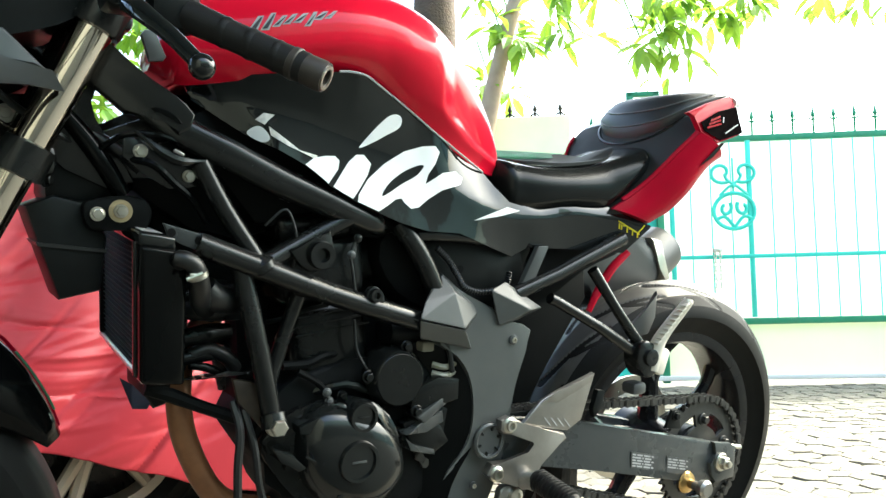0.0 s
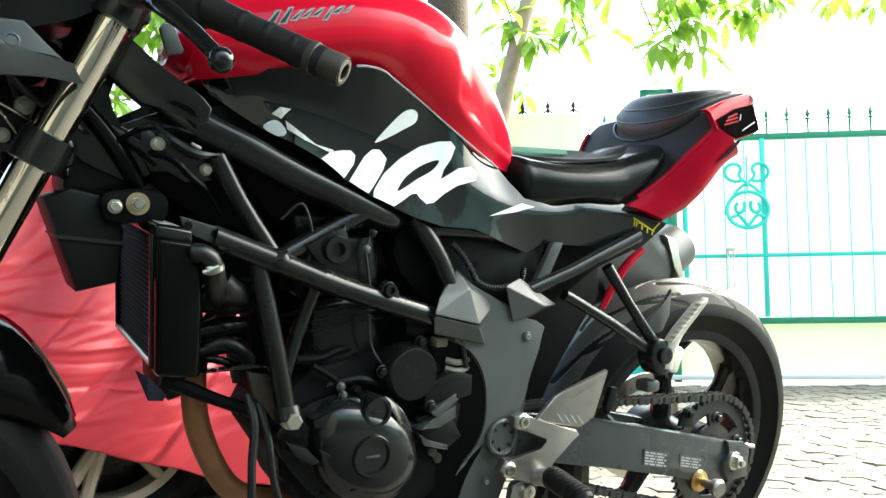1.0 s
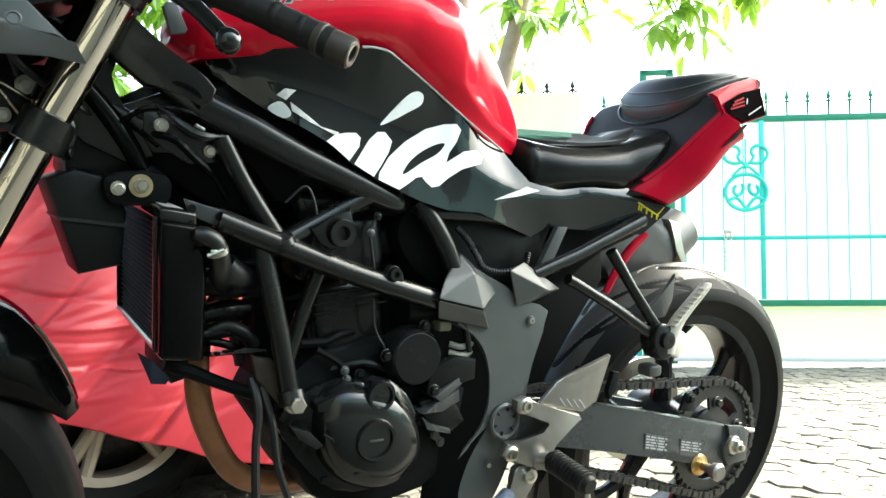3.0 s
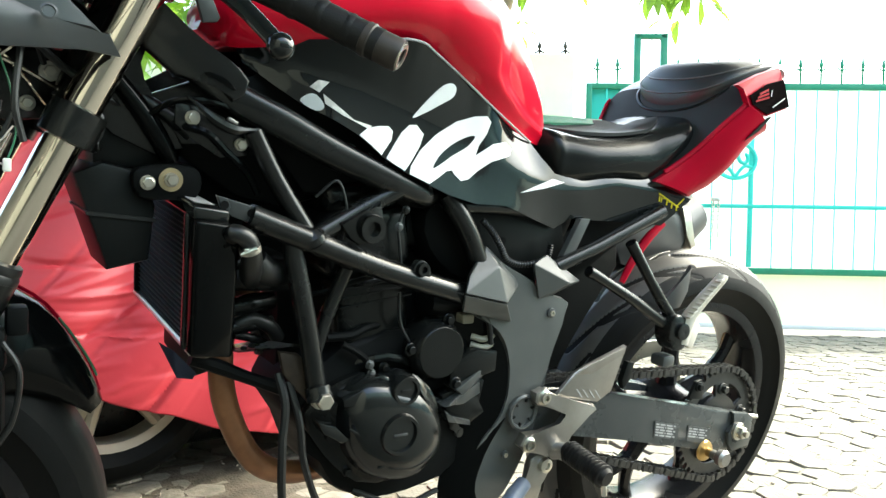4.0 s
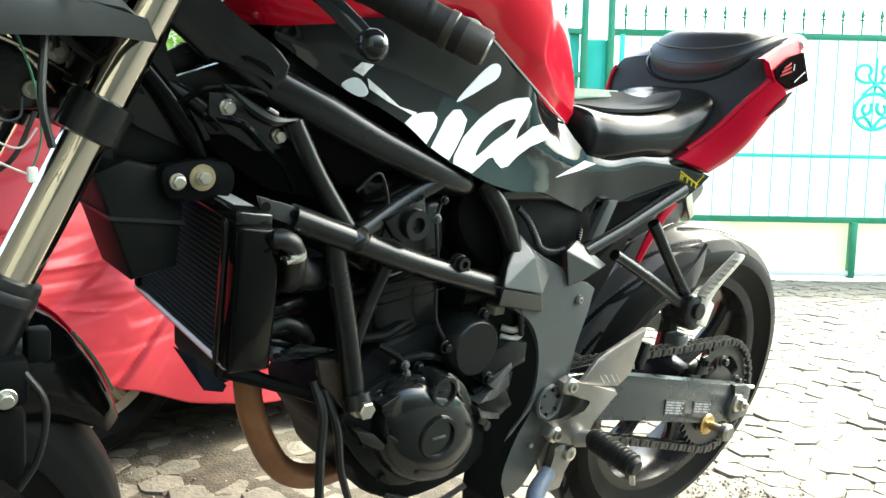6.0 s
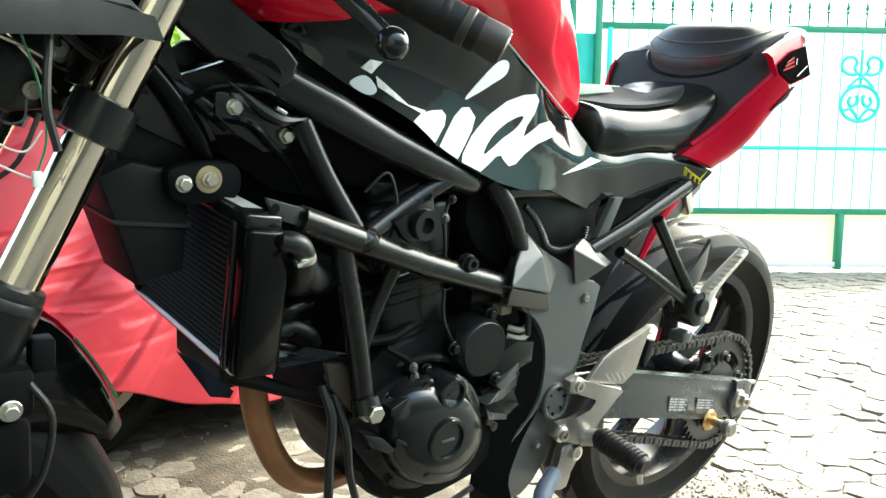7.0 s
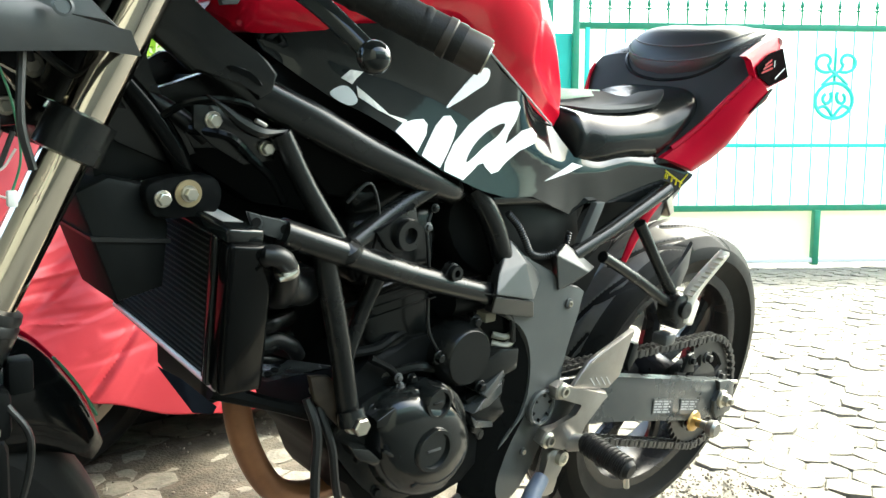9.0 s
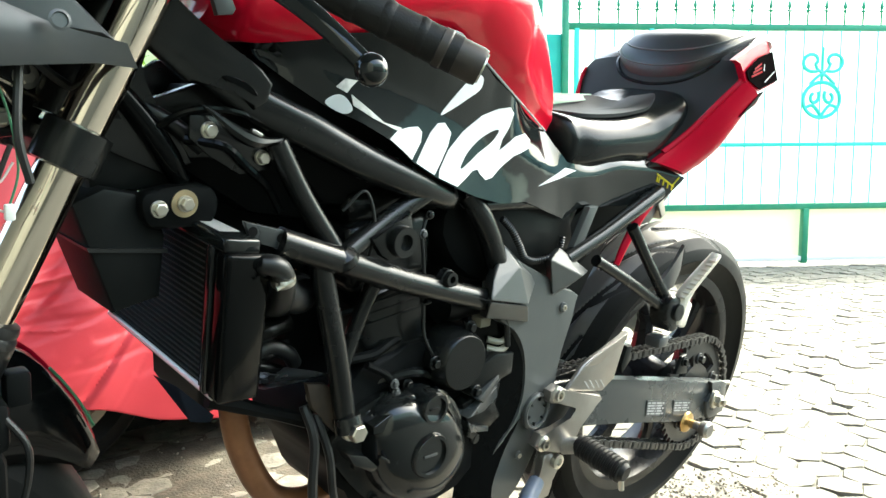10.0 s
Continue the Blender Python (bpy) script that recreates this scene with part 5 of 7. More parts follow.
def front_end():
    for y in (-0.061, 0.13):
        leg = part("fork_leg", tube(B(), [fork_at(0.63, y), fork_at(0.98, y)], 0.0195, 28), CHROME, bike, "chromed fork tube with a warm sheen")
        part("dust_seal", lathe(B(), [(0.0205, 0.014), (0.0255, 0.012), (0.027, 0.006), (0.0262, 0.003), (0.028, 0.0), (0.028, -0.012), (0.026, -0.016)], fork_at(0.635, y), FD, 28), WIREBLACK, leg)
        part("slider", tube(B(), [fork_at(0.63, y), fork_at(0.55, y), fork_at(0.4, y), fork_at(0.3, y)], [0.0285, 0.028, 0.026, 0.026], 24), SLIDERBLACK, leg)
        part("upper_stanchion", lathe(B(), [(0.026, 0), (0.027, 0.004), (0.027, 0.03), (0.026, 0.034)], fork_at(0.925, y), FD, 24), FRAMEBLACK, leg)
        # lower clamp
        part("clamp_ring", lathe(B(), [(0.021, -0.019), (0.0275, -0.017), (0.028, 0), (0.0275, 0.017), (0.021, 0.019)], fork_at(0.783, y), FD, 28), FRAMEBLACK, leg)
    part("lower_clamp", boxy(B(), fork_at(0.783, 0.035) + Vector((0.01, 0, 0)), (0.05, 0.17, 0.035), 0.01), FRAMEBLACK, bike)
    part("upper_clamp", boxy(B(), fork_at(0.94, 0.035) + Vector((0.005, 0, 0)), (0.05, 0.22, 0.026), 0.008), FRAMEBLACK, bike)
    # headlight cowl wing
    bm = B()
    top = [(-1.30, 0.885), (-1.20, 0.893), (-1.15, 0.876), (-1.098, 0.868), (-1.086, 0.85), (-1.12, 0.852), (-1.2, 0.845), (-1.31, 0.838)]
    panel(bm, top, lambda x, z: -0.128 - 0.03 * min(1, max(0, (-1.09 - x) / 0.12)) + 0.5 * abs(z - 0.867), 0.006, 0.014)
    cowl = part("headlight_cowl", bm, COWLGREY, bike, "dark grey plastic headlight cowl wing")
    part("cowl_top", prism(B(), [(-1.31, 0.9), (-1.14, 0.905), (-1.1, 0.868), (-1.15, 0.877), (-1.2, 0.893), (-1.3, 0.886)], -0.12, 0.12, 0.004), COWLGREY, cowl)
    part("cowl_oval", lathe(B(), [(0.006, 0), (0.0075, 0.0015), (0.0055, 0.002), (0.005, 0.0005)], (-1.152, -0.15, 0.879), (0, -1, 0.25), 20), CHARCOAL, cowl)
    bm = B()
    lathe(bm, [(0.055, -0.06), (0.065, 0), (0.06, 0.035), (0.025, 0.06)], (-1.28, 0, 0.85), (1, 0, 0), 28)
    part("headlight", bm, MATTEBLACK, bike, "black headlight shell")
    part("lamp_housing", prism(B(), closed([(-1.3, 0.84), (-1.3, 0.92), (-1.14, 0.925), (-1.085, 0.905), (-1.1, 0.87), (-1.16, 0.845)], 3), 0.03, 0.12, 0.012), MATTEBLACK, bike, "black rear shell of the headlight")
    # lamp stay with bolts
    st = part("lamp_stay", prism(B(), [(-1.2, 0.85), (-1.1, 0.86), (-1.105, 0.82), (-1.13, 0.785), (-1.17, 0.78), (-1.2, 0.8)], 0.014, 0.022, 0.003), FRAMEBLACK, bike)
    part("stay_bolt", hexbolt(B(), (-1.129, 0.014, 0.835), 0.0068, 0.01, washer=1.6), STEEL, st)
    part("stay_bolt", hexbolt(B(), (-1.15, 0.014, 0.80), 0.006, 0.01, washer=1.4), STEEL, st)
    # handlebar, grip, lever
    a, b = Vector((-0.879, -0.281, 0.872)), Vector((-0.976, -0.192, 0.926))
    d = (a - b).normalized()
    part("handlebar", tube(B(), [a, b, (-1.03, -0.13, 0.955), (-1.045, 0, 0.965), (-1.03, 0.13, 0.955), (-0.976, 0.192, 0.926), (-0.879, 0.281, 0.872)], 0.011, 14), FRAMEBLACK, bike)
    hb = part("grip", tube(B(), [a - d * 0.018, a - d * 0.03, a - d * 0.1, b - d * 0.01], [0.0158, 0.0156, 0.0148, 0.0165], 24), GRIPRUBBER, bike, "worn black ribbed rubber grip")
    part("end_rim", lathe(B(), [(0.009, 0.0035), (0.0125, 0.0035), (0.0125, 0.0055), (0.009, 0.0055)], a, d, 24, hollow=True), STEEL, hb)
    for i in range(3):
        p = a - d * (0.05 + 0.03 * i)
        part("grip_rib", lathe(B(), [(0.0145, -0.006), (0.0161, -0.002), (0.0161, 0.002), (0.0145, 0.006)], p, d + Vector((0.25, 0, 0.2)), 20), GRIPRUBBER, hb)
    part("bar_end", lathe(B(), [(0.013, -0.036), (0.0165, -0.034), (0.0168, -0.028), (0.0152, -0.026), (0.0158, 0.0), (0.0148, 0.004), (0.008, 0.004), (0.0075, -0.004), (0.001, -0.004)], a, d, 24), BAREND, hb, "worn brownish bar end with a bare rim")
    part("switch_housing", boxy(B(), b - d * 0.03, (0.05, 0.045, 0.05), 0.012), MATTEBLACK, bike)
    ball = Vector((-1.001, -0.302, 0.862))
    lev = part("clutch_lever", tube(B(), [(-1.04, -0.17, 0.94), (-1.04, -0.22, 0.922), (-1.02, -0.265, 0.893), ball], [0.012, 0.0105, 0.008, 0.0075], 12, smooth=4, flat=0.7), GLOSSBLACK, bike, "glossy black clutch lever with ball end")
    part("lever_ball", lathe(B(), [(0.0118 * math.sin(t), -0.0118 * math.cos(t)) for t in np.linspace(0.05, 3.09, 12)], ball, (0, -1, -0.3), 20), GLOSSBLACK, lev)
    part("lever_perch", boxy(B(), (-1.04, -0.155, 0.945), (0.04, 0.05, 0.03), 0.008), MATTEBLACK, bike)
    part("bar_flap", prism(B(), [(-1.0036, 0.9283), (-0.9995, 0.9343), (-0.9891, 0.9348), (-0.9758, 0.9074), (-0.979, 0.902), (-0.9942, 0.8996)], -0.069, -0.062, 0.002), GREYPLASTIC, bike, "dark grey rubber flap")
    part("instrument_panel", prism(B(), closed([(-1.22, 0.89), (-1.2, 0.965), (-1.09, 0.985), (-1.05, 0.975), (-1.06, 0.945), (-1.11, 0.915)], 3), -0.07, 0.07, 0.01), MATTEBLACK, bike, "black instrument panel")
    part("key_block", boxy(B(), (-1.045, 0.0, 0.985), (0.045, 0.05, 0.03), 0.008), MATTEBLACK, bike)
    part("clamp_bolt", hexbolt(B(), (-1.093, -0.034, 0.7624), 0.006, 0.008, (0.8, -0.6, 0)), FRAMEBLACK, bike)
    part("bright_bracket", prism(B(), [(-1.0755, 0.7385), (-1.0439, 0.7529), (-1.0463, 0.7321), (-1.07, 0.732)], -0.002, 0.004, 0.001), STEEL, bike, "bright bent steel bracket behind the box")
    # cables and loom
    for pts, r in (([(-1.04, -0.16, 0.94), (-1.1, -0.19, 0.96), (-1.16, -0.14, 0.93), (-1.15, -0.06, 0.86), (-1.06, -0.03, 0.8)], 0.004),
                   ([(-1.03, -0.14, 0.95), (-1.1, -0.14, 0.99), (-1.17, -0.09, 0.93), (-1.14, -0.03, 0.84)], 0.003),
                   ([(-1.17, -0.12, 0.85), (-1.175, -0.13, 0.8), (-1.168, -0.13, 0.765)], 0.0032),
                   ([(-1.175, -0.11, 0.79), (-1.19, -0.11, 0.755), (-1.21, -0.1, 0.735)], 0.002),
                   ([(-1.1, -0.01, 0.97), (-1.2, -0.03, 0.98), (-1.22, -0.02, 0.9)], 0.004),
                   ([(-1.06, -0.05, 0.965), (-1.14, -0.09, 0.985), (-1.21, -0.08, 0.93), (-1.2, -0.05, 0.86)], 0.0035)):
        part("cable", tube(B(), pts, r, 8, smooth=6), WIREBLACK, bike)
    for pts, r, m in (([(-1.189, -0.12, 0.847), (-1.178, -0.12, 0.813), (-1.173, -0.12, 0.774), (-1.18, -0.12, 0.746)], 0.0009, WIREGREEN),
                      ([(-1.225, -0.11, 0.779), (-1.21, -0.12, 0.772), (-1.198, -0.122, 0.765), (-1.186, -0.12, 0.764), (-1.175, -0.115, 0.778)], 0.0009, WIREPALE),
                      ([(-1.225, -0.11, 0.762), (-1.21, -0.12, 0.756), (-1.194, -0.122, 0.748), (-1.18, -0.12, 0.742)], 0.001, WIREPALE),
                      ([(-1.184, -0.11, 0.8), (-1.188, -0.12, 0.786), (-1.2, -0.12, 0.783), (-1.206, -0.11, 0.79)], 0.001, WIREBLACK),
                      ([(-1.2, -0.005, 0.825), (-1.17, -0.01, 0.852), (-1.15, -0.005, 0.87)], 0.0022, CHROME),
                      ([(-1.2, -0.005, 0.85), (-1.165, -0.012, 0.838), (-1.12, -0.01, 0.815)], 0.0022, CHROME),
                      ([(-1.185, -0.004, 0.86), (-1.155, -0.012, 0.825), (-1.135, -0.005, 0.8)], 0.0016, CHROME)):
        part("thin_wire", tube(B(), pts, r, 6, smooth=5), m, bike)
    part("wire_plug", boxy(B(), (-1.18, -0.121, 0.743), (0.007, 0.006, 0.012), 0.0015), WHITEPLUG, bike)
    # ignition coil and bracket plates behind the steering head
    part("coil", prism(B(), closed([(-0.99, 0.79), (-0.975, 0.812), (-0.945, 0.81), (-0.93, 0.785), (-0.95, 0.765), (-0.985, 0.77)], 3), -0.058, -0.04, 0.004), MATTEBLACK, bike)
    for pts, r in (([(-1.02, -0.06, 0.79), (-0.99, -0.078, 0.785), (-0.965, -0.075, 0.765), (-0.94, -0.07, 0.745), (-0.925, -0.07, 0.72)], 0.0045),
                   ([(-1.04, -0.05, 0.8), (-1.02, -0.065, 0.815), (-0.99, -0.075, 0.818), (-0.955, -0.075, 0.808), (-0.92, -0.07, 0.775)], 0.0035)):
        part("loom_wire", tube(B(), pts, r, 8, smooth=5), GUARDBLACK, bike)
    part("coil_plate", prism(B(), [(-1.02, 0.812), (-0.995, 0.813), (-0.955, 0.792), (-0.935, 0.785), (-0.938, 0.762), (-0.97, 0.758), (-1.0, 0.775), (-1.02, 0.792)], -0.07, -0.066, 0.001), FRAMEBLACK, bike)
    part("plate_bolt", hexbolt(B(), (-1.002, -0.07, 0.799), 0.0062, 0.008, washer=1.3), STEEL, bike)
    part("plate_bolt", hexbolt(B(), (-0.948, -0.07, 0.774), 0.0062, 0.009, washer=1.2), STEEL, bike)
    part("coil_lead", tube(B(), [(-1.009, -0.074, 0.821), (-0.998, -0.08, 0.812), (-0.982, -0.085, 0.799), (-0.963, -0.086, 0.791), (-0.942, -0.084, 0.791), (-0.918, -0.08, 0.794)], [0.0015, 0.003, 0.006, 0.0065, 0.003, 0.003], 8, smooth=4), FRAMEBLACK, bike)
    part("loom_clip", boxy(B(), (-0.965, -0.09, 0.799), (0.012, 0.005, 0.004), 0.001, Matrix.Rotation(radians(25), 4, "Y")), ALU, bike)
    part("loom_hose", tube(B(), [(-1.075, -0.035, 0.835), (-1.05, -0.04, 0.805), (-1.03, -0.045, 0.775), (-1.015, -0.04, 0.75)], [0.010, 0.011, 0.011, 0.010], 12, smooth=4), GUARDBLACK, bike)
    part("loom_hose", tube(B(), [(-1.045, -0.03, 0.815), (-1.02, -0.04, 0.80), (-0.995, -0.045, 0.78)], 0.008, 10, smooth=4), WIREBLACK, bike)
    part("regulator", boxy(B(), (-1.05, 0.02, 0.768), (0.09, 0.1, 0.06), 0.01), MATTEBLACK, bike)
    part("electrics_tray", prism(B(), [(-0.98, 0.835), (-0.88, 0.84), (-0.8, 0.78), (-0.8, 0.72), (-0.87, 0.70), (-0.93, 0.71), (-1.0, 0.755), (-1.0, 0.80)], -0.02, 0.06, 0.006), INNERBLACK, bike)
    # front mudguard
    bm = B()
    rings = []
    for t in np.linspace(0.52, 2.4, 28):
        fr = 0.331 + 0.03 * min(1, (t - 0.52) / 0.4)
        c = Vector((fr * math.cos(t), 0, fr * math.sin(t)))
        o = Vector((math.cos(t), 0, math.sin(t)))
        wv = 0.066 * min(1, 0.3 + 1.6 * (t - 0.5))
        rings.append([c + Vector((0, wv * s, 0)) + o * (-0.1 * abs(s) ** 2.6 * min(1, 0.2 + 1.8 * (t - 0.52))) for s in np.linspace(-1, 1, 11)])
    ring_loft(bm, rings, close=False)
    bm.transform(FRONT)
    ob = part("front_mudguard", bm, GUARDBLACK, bike, "gloss black front mudguard with red edge line")
    ob.modifiers.new("thickness", "SOLIDIFY").thickness = 0.003
    bm = B()
    tube(bm, [((0.332 + 0.03 * min(1, (t - 0.52) / 0.4)) * math.cos(t), 0.012, (0.332 + 0.03 * min(1, (t - 0.52) / 0.4)) * math.sin(t)) for t in np.linspace(0.53, 1.0, 10)], 0.0022, 6)
    bm.transform(FRONT)
    part("edge_stripe", bm, REDMATTE, ob)
    bm = B()
    tube(bm, [((0.3335 + 0.03 * min(1, (t - 0.52) / 0.4)) * math.cos(t), -0.012, (0.3335 + 0.03 * min(1, (t - 0.52) / 0.4)) * math.sin(t)) for t in np.linspace(0.62, 0.86, 6)], 0.0015, 6)
    bm.transform(FRONT)
    part("green_stripe", bm, WIREGREEN, ob, "thin green decal line")
    # brake caliper and bracket on the left slider
    part("caliper_mount", boxy(B(), (-1.2, -0.07, 0.56), (0.05, 0.03, 0.045), 0.008), INNERBLACK, bike)
    part("mount_bolt", hexbolt(B(), (-1.195, -0.087, 0.55), 0.006, 0.008), STEEL, bike)
    part("caliper", boxy(B(), (-1.2, -0.055, 0.5), (0.05, 0.04, 0.07), 0.012), INNERBLACK, bike)
    part("mount_block", boxy(B(), (-1.165, -0.06, 0.585), (0.02, 0.02, 0.03), 0.004), INNERBLACK, bike)
    part("brake_hose", tube(B(), [(-1.18, -0.08, 0.57), (-1.165, -0.09, 0.54), (-1.17, -0.085, 0.49), (-1.185, -0.08, 0.46)], 0.003, 8, smooth=5), WIREBLACK, bike)


front_end()


# tank, panels, seats and tail
def ring_section(x, zb, zt, wb, wm, zm, n=22):
    """Half-section from the lower edge over the widest point to the crown, mirrored."""
    left = []
    for i in range(n):
        t = i / (n - 1)
        if t < 0.4:
            s = t / 0.4
            left.append((-(wb + (wm - wb) * math.sin(s * math.pi / 2)), zb + (zm - zb) * s))
        else:
            s = (t - 0.4) / 0.6
            c = s * math.pi / 2
            left.append((-wm * max(0, math.cos(c)) ** 0.75, zm + (zt - zm) * math.sin(c) ** 0.9))
    pts = left + [(-y, z) for y, z in left[-2::-1]]
    return [Vector((x, y, z)) for y, z in pts]


def table_loft(rows, k, fn):
    """Rows of numbers, smoothed between, each turned into a section."""
    cols = [spline([(r[0], r[i], 0) for r in rows], k) for i in range(1, len(rows[0]))]
    return [fn(cols[0][j].x, *[c[j].y for c in cols]) for j in range(len(cols[0]))]


def bodywork():
    rows = [(-0.984, 0.898, 0.925, 0.012, 0.03, 0.912), (-0.968, 0.888, 0.958, 0.035, 0.062, 0.92), (-0.95, 0.88, 0.985, 0.055, 0.085, 0.92), (-0.87, 0.893, 1.01, 0.1, 0.125, 0.93), (-0.79, 0.904, 1.026, 0.112, 0.147, 0.945),
            (-0.725, 0.897, 1.03, 0.108, 0.146, 0.95), (-0.67, 0.872, 1.024, 0.1, 0.134, 0.945), (-0.615, 0.842, 1.004, 0.09, 0.112, 0.93), (-0.565, 0.82, 0.966, 0.074, 0.088, 0.9), (-0.52, 0.806, 0.913, 0.056, 0.064, 0.865), (-0.495, 0.802, 0.87, 0.044, 0.05, 0.84), (-0.472, 0.802, 0.826, 0.026, 0.03, 0.815)]
    bm = B()
    ring_loft(bm, table_loft(rows, 12, lambda *q: ring_section(*q, n=56)))
    edge_z, edge_x = [0.80, 0.812, 0.843, 0.872, 0.888, 0.93, 0.97, 1.02], [-0.47, -0.482, -0.572, -0.622, -0.636, -0.644, -0.66, -0.70]
    for v in bm.verts:          # a raised edge on each flank where it turns towards the seat
        x, y, z = v.co
        ahead = lerp_table(z, edge_z, edge_x) - x
        shoulder = 0.985 + 0.12 * (x + 0.7)
        ridge = max(0, 1 - ahead / 0.085) if ahead > 0 else max(0, 1 + ahead / 0.03)
        below = min(1, max(0, (shoulder - z) / 0.04)) * min(1, max(0, (z - lerp_table(x, [-0.8, -0.62, -0.5], [0.9, 0.845, 0.805])) / 0.03))
        v.co.y += math.copysign(0.009 * ridge * below, y) * min(1, abs(y) / 0.05)
    tank = part("fuel_tank", bm, RED, bike, "glossy red fuel tank")
    # script mark on the tank as plain slanted strokes
    tree_ = BVHTree.FromPolygons([v.co.copy() for v in tank.data.vertices], [tuple(p.vertices) for p in tank.data.polygons])

    def skin(x, z):
        h = tree_.ray_cast(Vector((x, -0.6, z)), Vector((0, 1, 0)))[0]
        return h.y if h else -0.02
    for x0, w, z0, h in ((-0.898, 0.008, 0.94, 0.02), (-0.884, 0.007, 0.944, 0.021), (-0.872, 0.006, 0.949, 0.014), (-0.861, 0.006, 0.953, 0.013), (-0.85, 0.007, 0.956, 0.012), (-0.838, 0.005, 0.953, 0.018), (-0.828, 0.008, 0.962, 0.011), (-0.815, 0.005, 0.965, 0.01)):
        for grow, mt, lift, lab in ((0.001, STICKERGREY, 0.0008, "pale outline of a script stroke"), (-0.0008, WIREBLACK, 0.0016, "black slanted script stroke")):
            pts = [(x0 - grow, z0 - grow), (x0 + w + grow, z0 + 0.001 - grow), (x0 + 0.75 * w + 0.011 + grow, z0 + h + grow), (x0 + 0.25 * w + 0.011 - grow, z0 + h - 0.001 + grow)]
            part("script_stroke", panel(B(), pts, lambda x, z: skin(x, z) - lift, 0.0006, 0.004), mt, tank, lab)
    # black side cover
    fx = [-0.97, -0.949, -0.90, -0.864, -0.82, -0.75, -0.69, -0.62, -0.56, -0.47, -0.38, -0.275, -0.19]
    fw = [0.046, 0.052, 0.080, 0.096, 0.104, 0.104, 0.101, 0.096, 0.089, 0.078, 0.075, 0.078, 0.09]
    flank = spline([(x, w, 0) for x, w in zip(fx, fw)], 8)
    fx, fw = [q.x for q in flank], [q.y for q in flank]
    TOPX, TOPZ = [-0.95, -0.89, -0.82, -0.7745, -0.75, -0.7338, -0.686, -0.621, -0.529, -0.51, -0.48, -0.45, -0.345, -0.278, -0.194], [0.883, 0.8945, 0.9035, 0.909, 0.907, 0.9005, 0.88, 0.846, 0.805, 0.78, 0.758, 0.7555, 0.7668, 0.764, 0.7364]
    BOTX, BOTZ = [-0.95, -0.91, -0.859, -0.819, -0.782, -0.7465, -0.716, -0.68, -0.636, -0.58, -0.5225, -0.47, -0.44, -0.33, -0.24, -0.194], [0.87, 0.843, 0.8146, 0.795, 0.77, 0.7525, 0.741, 0.7287, 0.7186, 0.7166, 0.6985, 0.683, 0.6976, 0.6944, 0.69, 0.72]

    def sy(x, z):
        """Side position of the cover: hollow in the middle, swelling out below and flaring out under the tank."""
        top, bot = lerp_table(x, TOPX, TOPZ), lerp_table(x, BOTX, BOTZ)
        v = (z - bot) / max(0.02, top - bot)
        flare = lerp_table(x, [-0.95, -0.88, -0.8, -0.76, -0.72, -0.66], [0.0, 0.012, 0.024, 0.026, 0.012, 0.0])
        y = lerp_table(x, fx, fw) - 0.006 * math.sin(math.pi * min(1, max(0, v))) * min(1, max(0, (-0.55 - x) / 0.1)) + flare * max(0, (v - 0.5) / 0.5) ** 1.2
        # the front lower band turns inwards below a crease
        crease = lerp_table(x, [-0.95, -0.927, -0.895, -0.866, -0.84], [0.881, 0.8776, 0.858, 0.838, 0.822])
        y -= 0.4 * max(0, crease - z) * min(1, max(0, (-0.85 - x) / 0.02))
        # the shoulder under the seat nose leans back towards the sky
        lean_in = max(0, 1 - abs(x + 0.54) / 0.1)
        y -= 0.38 * lean_in * lean_in * (3 - 2 * lean_in) * max(0, z - 0.748 + 0.3 * (x + 0.5))
        # a rounded ledge runs back under the seat, and the rear flank falls away below it
        ledge = min(1, max(0, (x + 0.56) / 0.1))
        zl = lerp_table(x, [-0.56, -0.45, -0.35, -0.25, -0.19], [0.735, 0.74, 0.752, 0.745, 0.73])
        y -= ledge * (0.16 * max(0, zl - z) + 0.55 * min(1, max(0, (x + 0.5) / 0.08)) * max(0, z - zl - 0.004))
        wave = min(1, max(0, (x + 0.66) / 0.15)) * min(1, max(0, (-0.36 - x) / 0.08))
        return -y + 0.0008 * noise.noise(Vector((9 * x, 2.0, 12 * z))) + 0.0017 * (0.6 + noise.noise(Vector((14 * x, 5.0, 9 * z)))) * math.sin(40 * (x + 0.75 * z)) * wave
    for flip in (0, 1):
        out = [(-0.9503, 0.8828), (-0.923, 0.8907), (-0.8923, 0.8945), (-0.8593, 0.8986), (-0.821, 0.9035), (-0.7745, 0.909), (-0.7535, 0.9074), (-0.7338, 0.9005), (-0.6859, 0.8801), (-0.6208, 0.846), (-0.5292, 0.8049), (-0.51, 0.785), (-0.4835, 0.764), (-0.4573, 0.7595), (-0.4075, 0.7621), (-0.3449, 0.7698), (-0.2779, 0.7648),
               (-0.1937, 0.7364), (-0.2416, 0.6904), (-0.3292, 0.6944), (-0.394, 0.6963), (-0.4393, 0.6976), (-0.4698, 0.6832), (-0.5225, 0.6985), (-0.5804, 0.7166), (-0.6359, 0.7186), (-0.6804, 0.7287), (-0.7157, 0.7409), (-0.7465, 0.7525), (-0.782, 0.7697), (-0.8188, 0.7951), (-0.8587, 0.8146), (-0.8845, 0.8264), (-0.9101, 0.8431), (-0.9418, 0.8655)]
        bm = B()
        if flip:
            panel(bm, out, lambda x, z: -sy(x, z) - 0.004, 0.004, 0.02)
        else:
            panel(bm, out, sy, 0.004, 0.0075)
        cov = part("side_cover", bm, GLOSSBLACK, bike, "glossy black side cover with white strokes and painted crease sheen")
